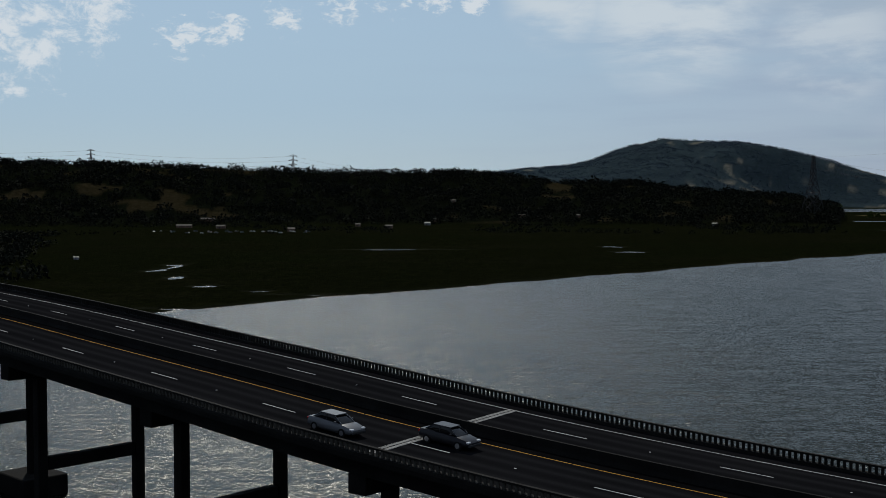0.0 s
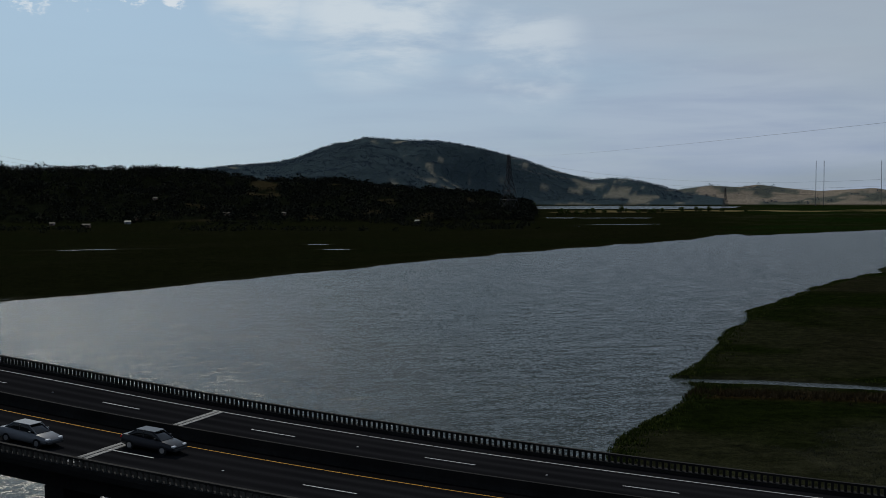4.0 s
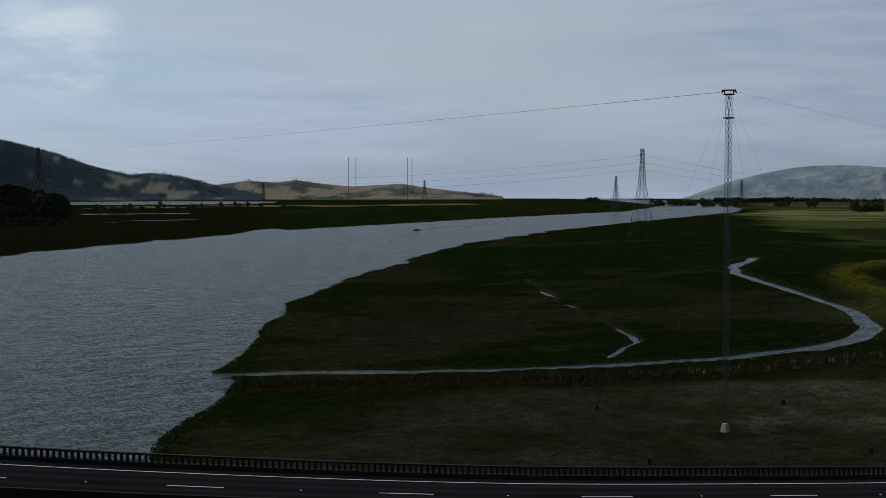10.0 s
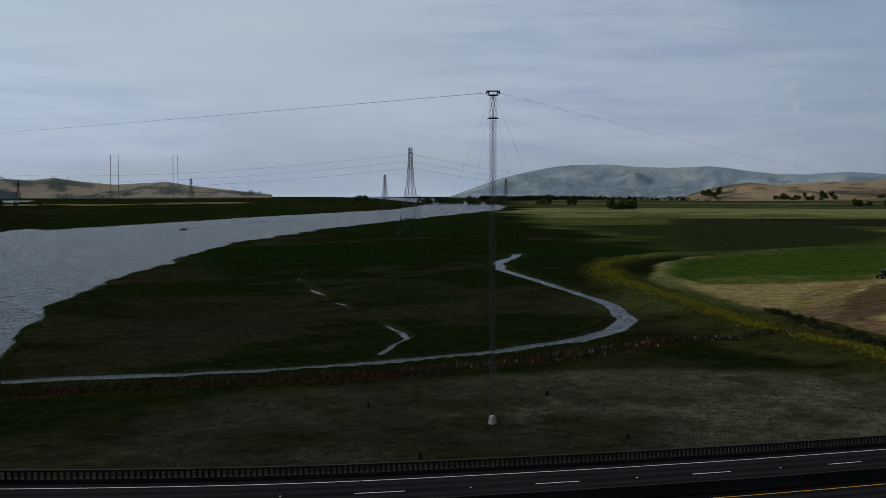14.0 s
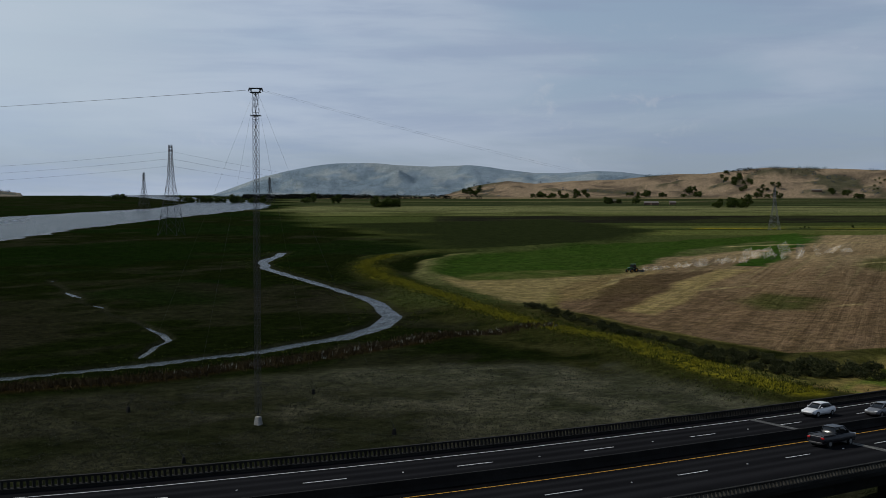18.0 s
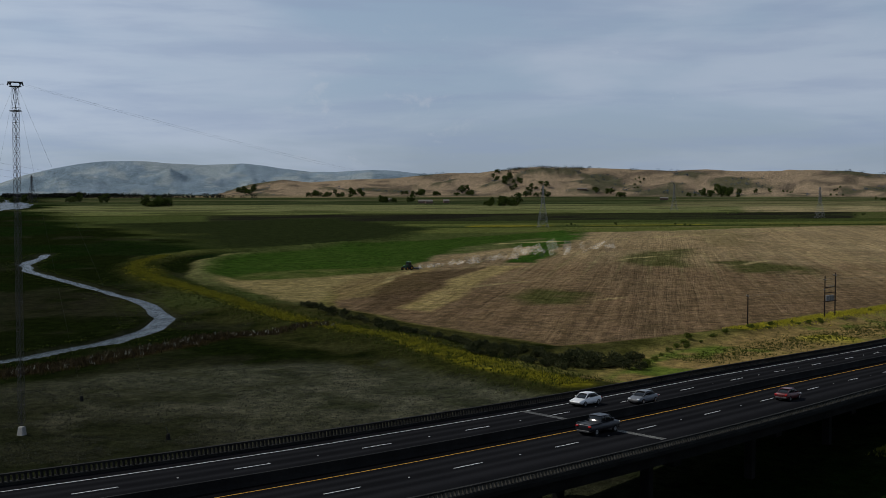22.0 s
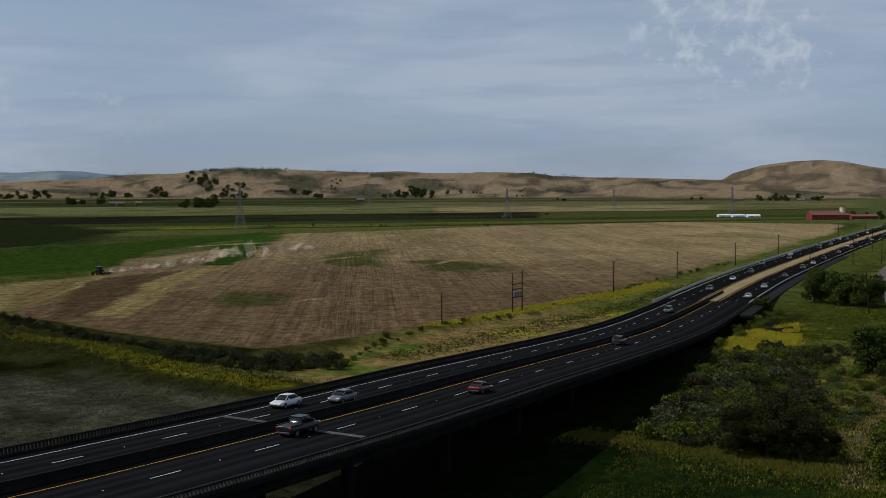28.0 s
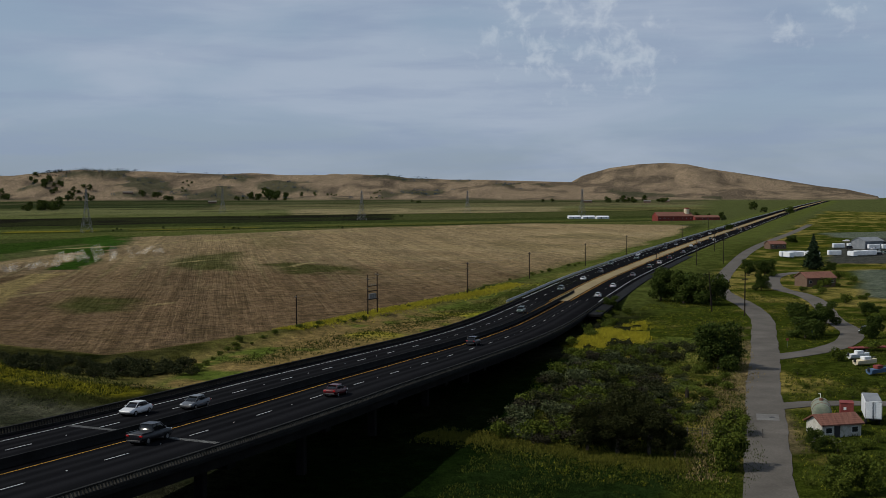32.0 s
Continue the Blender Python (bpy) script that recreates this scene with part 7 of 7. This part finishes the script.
# fence and gate below the thicket
fence = thing("wire_fence", "old wire fence on grey timber posts", "fence")
for k in range(9):
    x, y = 168 - 0.2 * k, -31 - 2.1 * k
    boxed("post", x, y, ground_height(x, y) + 0.6, 0.14, 0.14, 1.5, M_TIMBER, fence)
for h in (0.5, 0.85, 1.15):
    v, f = tube([(168 - 0.2 * k, -31 - 2.1 * k, ground_height(168 - 0.2 * k, -31 - 2.1 * k) + h) for k in range(7)], 0.02)
    part("wire", mesh_of("wire", v, f, M_WIRE), M_WIRE, fence)

# trailers, vans and cars in the far lot
rv = thing("camper_trailer", "white camper trailer in the storage lot", "trailer", "parked campers")
boxed("body", 0, 0, 1.75, 7.0, 2.4, 2.5, M_WHITE_METAL, rv, 0.15)
boxed("roof_vent", 0.6, 0, 3.08, 0.9, 0.7, 0.2, M_GREY_ROOF, rv)
boxed("stripe", 0, -1.22, 1.4, 6.4, 0.03, 0.25, M_RED_METAL, rv)
boxed("chassis", 0, 0, 0.42, 6.4, 1.8, 0.2, M_DARK_STEEL, rv)
for x in (-2.2, 0.2, 2.0):
    boxed("window", x, -1.215, 2.1, 1.0, 0.04, 0.6, M_WINDOW, rv)
for y in (-1.0, 1.0):
    bm = bmesh.new()
    rod(bm, (-0.8, y - 0.1, 0.34), (-0.8, y + 0.1, 0.34), 0.35, 0.35, 12)
    part("wheel", bm, M_TYRE, rv)
spots = [(612 + 5 * (k // 4) + gh.uniform(-1, 1), -187 - 4.6 * k % 18.4 - 0.3 * k) for k in range(7)]
spots += [(622 + gh.uniform(-8, 8), -216 - 6.5 * k) for k in range(4)]
spots += [(695 + gh.uniform(-14, 14), -246 - 8.0 * k) for k in range(5)]
rv.matrix_basis = Matrix.Translation((606, -186, ground_height(606, -186))) @ Matrix.Rotation(0.2, 4, "Z")
for x, y in spots:
    copy_thing(rv, Matrix.Translation((x, y, ground_height(x, y))) @ Matrix.Rotation(0.1 + gh.choice((0, 1.57)), 4, "Z"))
for k in range(34):
    x, y = gh.uniform(610, 800), 0
    y = -0.36 * x + 6 - gh.uniform(0, 45)
    copy_thing(gh.choice((white, silver, navy, green)), Matrix.Translation((x, y, ground_height(x, y))) @ Matrix.Rotation(gh.uniform(0, 6.28), 4, "Z"))
house(700, -262, 300, 16, 10, 4.5, 2.2, M_GREY_ROOF, M_GREY_ROOF, "metal_workshop", "grey metal workshop in the storage lot", "workshop", 3)
for s, lat in ((760, 22), (640, 25), (505, 23)):
    p, h = road_at(s, lat)
    wood_pole(p.x, p.y, 13, ((0.95, 1.2),), label="grey lamp and cable pole beside the highway", turn=1.2)

# docks on the right-hand pond
dock = thing("timber_dock", "weathered timber dock on piles over the pond", "dock")
for k in range(18):
    x, y = 470 - 5.0 * k, -205 - 1.2 * k
    boxed("plank_section", x, y, 1.05, 5.1, 1.5, 0.14, M_TIMBER, dock)
    for o in (-0.7, 0.7):
        boxed("pile", x, y + o, 0.5, 0.22, 0.22, 2.4, M_TIMBER, dock)

# ---- farm buildings ----
house(1320, -275, 90 + 192, 42, 16, 5.0, 4.5, M_RED_BARN, M_RUST_ROOF, "red_barn", "long low dark red barn with rusty roof", "barn", 8, rows=5)
silo = thing("grain_silo", "tall cream concrete silo with a red rim", "silo", at=Matrix.Translation((1322, -291, 0.4)))
bm = bmesh.new()
rod(bm, (0, 0, -0.4), (0, 0, 13.5), 3.1, 3.1, 24)
part("barrel", bm, M_CREAM, silo)
bm = bmesh.new()
rod(bm, (0, 0, 13.5), (0, 0, 14.3), 3.25, 3.0, 24)
part("rim", bm, M_RED_BARN, silo)
house(1345, -318, 282, 30, 10, 3.2, 2.2, M_RED_BARN, M_RUST_ROOF, "barn_annex", "low dark red barn annex", "barn", 5)
for k in range(3):
    house(1424 - 9 * k, -178 - 15.5 * k, 282, 15, 7, 2.0, 1.4, M_WHITE_METAL, M_WHITE_METAL, "poly_tunnel", "long white plastic growing tunnel", "greenhouse", 2)
for x, y, w, t in ((2190, 866, 26, 70), (2170, 850, 14, 60), (2240, 840, 12, 65), (2410, 1040, 16, 70), (3000, -560, 18, 100), (3080, -420, 22, 95), (3150, -640, 16, 100), (2900, 520, 20, 80), (3600, 900, 30, 80)):
    house(x, y, 180 - t, w, 10, 4, 3, M_BROWN_WALL, M_TIMBER, "farm_house", "pale far farm building among trees", "farm building", 3)
for az, d, w, mat in ((-12.3, 1380, 34, M_GREY_ROOF), (-10.6, 1350, 20, M_WALL), (-7.3, 1220, 14, M_BROWN_WALL), (-11.2, 1520, 36, M_GREY_ROOF), (-4.1, 1420, 12, M_WALL), (-2.6, 1330, 16, M_BROWN_WALL), (-0.75, 1480, 14, M_WHITE_METAL),
                      (-0.4, 1530, 18, M_WALL), (3.8, 1560, 16, M_WALL), (12.9, 1480, 12, M_WHITE_METAL), (-17.2, 700, 5, M_WHITE_METAL), (0.5, 1640, 14, M_WALL), (6.5, 1570, 10, M_WALL)):
    x, y = math.sin(radians(az)) * d, math.cos(radians(az)) * d
    house(x, y, -az + 12 * math.sin(d), w * 0.5, 7 if d > 800 else 3, 2.6 if d > 800 else 1.3, 1.5 if d > 800 else 0.7, M_BROWN_WALL if mat is not M_WHITE_METAL else M_GREY_ROOF, M_WALL if mat is M_WHITE_METAL else M_TIMBER, "shore_house", "house with a bright roof at the foot of the wooded hill", "house", 4)
for k in range(26):
    az, d = -13.5 + 0.28 * k + gh.uniform(-0.2, 0.2), 1180 + gh.uniform(-14, 60)
    x, y = math.sin(radians(az)) * d, math.cos(radians(az)) * d
    copy_thing(gh.choice((white, silver, green)), Matrix.Translation((x, y, ground_height(x, y))) @ Matrix.Rotation(gh.uniform(0, 6.28), 4, "Z"))

# ---- tractor with its dust ----
tx, ty = 461.0, 190.0
tz = ground_height(tx, ty)
M_TRACTOR = car_paint("tractor_green", (0.012, 0.05, 0.018))
tractor = thing("tractor", "dark green farm tractor pulling a harrow", "tractor", at=Matrix.Translation((tx, ty, tz)) @ Matrix.Rotation(radians(165), 4, "Z"))
boxed("bonnet", 1.7, 0, 1.7, 2.4, 1.1, 0.9, M_TRACTOR, tractor, 0.1)
boxed("cab", -0.3, 0, 2.5, 1.7, 1.7, 1.5, M_WINDOW, tractor, 0.06)
boxed("cab_roof", -0.3, 0, 3.33, 1.9, 1.9, 0.2, M_TRACTOR, tractor, 0.06)
boxed("chassis", 0.6, 0, 1.15, 4.2, 0.8, 0.5, M_DARK_STEEL, tractor)
bars("exhaust", [((1.3, 0.4, 2.1), (1.3, 0.4, 3.4), 0.07)], M_DARK_STEEL, tractor)
for x, r in ((-0.7, 0.98), (2.3, 0.72)):
    for y in (-1.15, 1.15):
        wh = new("wheel", None)
        wh.parent = tractor
        wh.location = (x, y, r)
        bm = bmesh.new()
        rod(bm, (0, -0.3, 0), (0, 0.3, 0), r, r, 20)
        part("tyre", bm, M_TYRE, wh)
        bm = bmesh.new()
        rod(bm, (0, -0.32, 0), (0, 0.32, 0), r * 0.5, r * 0.5, 12)
        part("rim", bm, M_PAINT_YELLOW, wh)
harrow = boxed("harrow", -4.0, 0, 0.75, 1.8, 5.5, 0.25, M_DARK_STEEL, tractor)
for k in range(12):
    bm = bmesh.new()
    rod(bm, (-4.0, -2.5 + 0.45 * k, 0.35), (-4.0, -2.38 + 0.45 * k, 0.35), 0.36, 0.36, 12)
    part("disc", bm, M_STEEL, tractor)
bars("draw_bar", [((-1.2, 0, 0.8), (-3.4, 0, 0.75), 0.08)], M_DARK_STEEL, tractor)
nd = Nodes("airborne_dust", 1.0, 0.0, 0.0)
nd.color((0.62, 0.54, 0.43))
nd.b.inputs["Alpha"].default_value = 0.18
M_DUST = nd.m
dust = thing("dust_plume", "thin tan dust blowing behind the tractor", "dust")
g = np.random.default_rng(12)
pts, sz = [], []
for k in range(84):
    t = ((k + g.random()) / 84) ** 1.8
    r = 0.4 + 3.2 * t
    pts.append((tx + 6 + 158 * t + g.normal() * r * 0.6, ty - 2 - 46 * t + 4 * math.sin(3 * t) + g.normal() * r * 0.7, tz + 0.4 + abs(g.normal()) * r * 0.55 + 2.0 * t))
    sz.append(1.5 + 3.2 * t)
v, f = leaf_cloud(np.array(pts), np.array(sz), 0.9, 13)
tagged(part("dust_haze", quad_mesh("dust_haze", v, f, M_DUST), M_DUST, dust), kind="stuff")
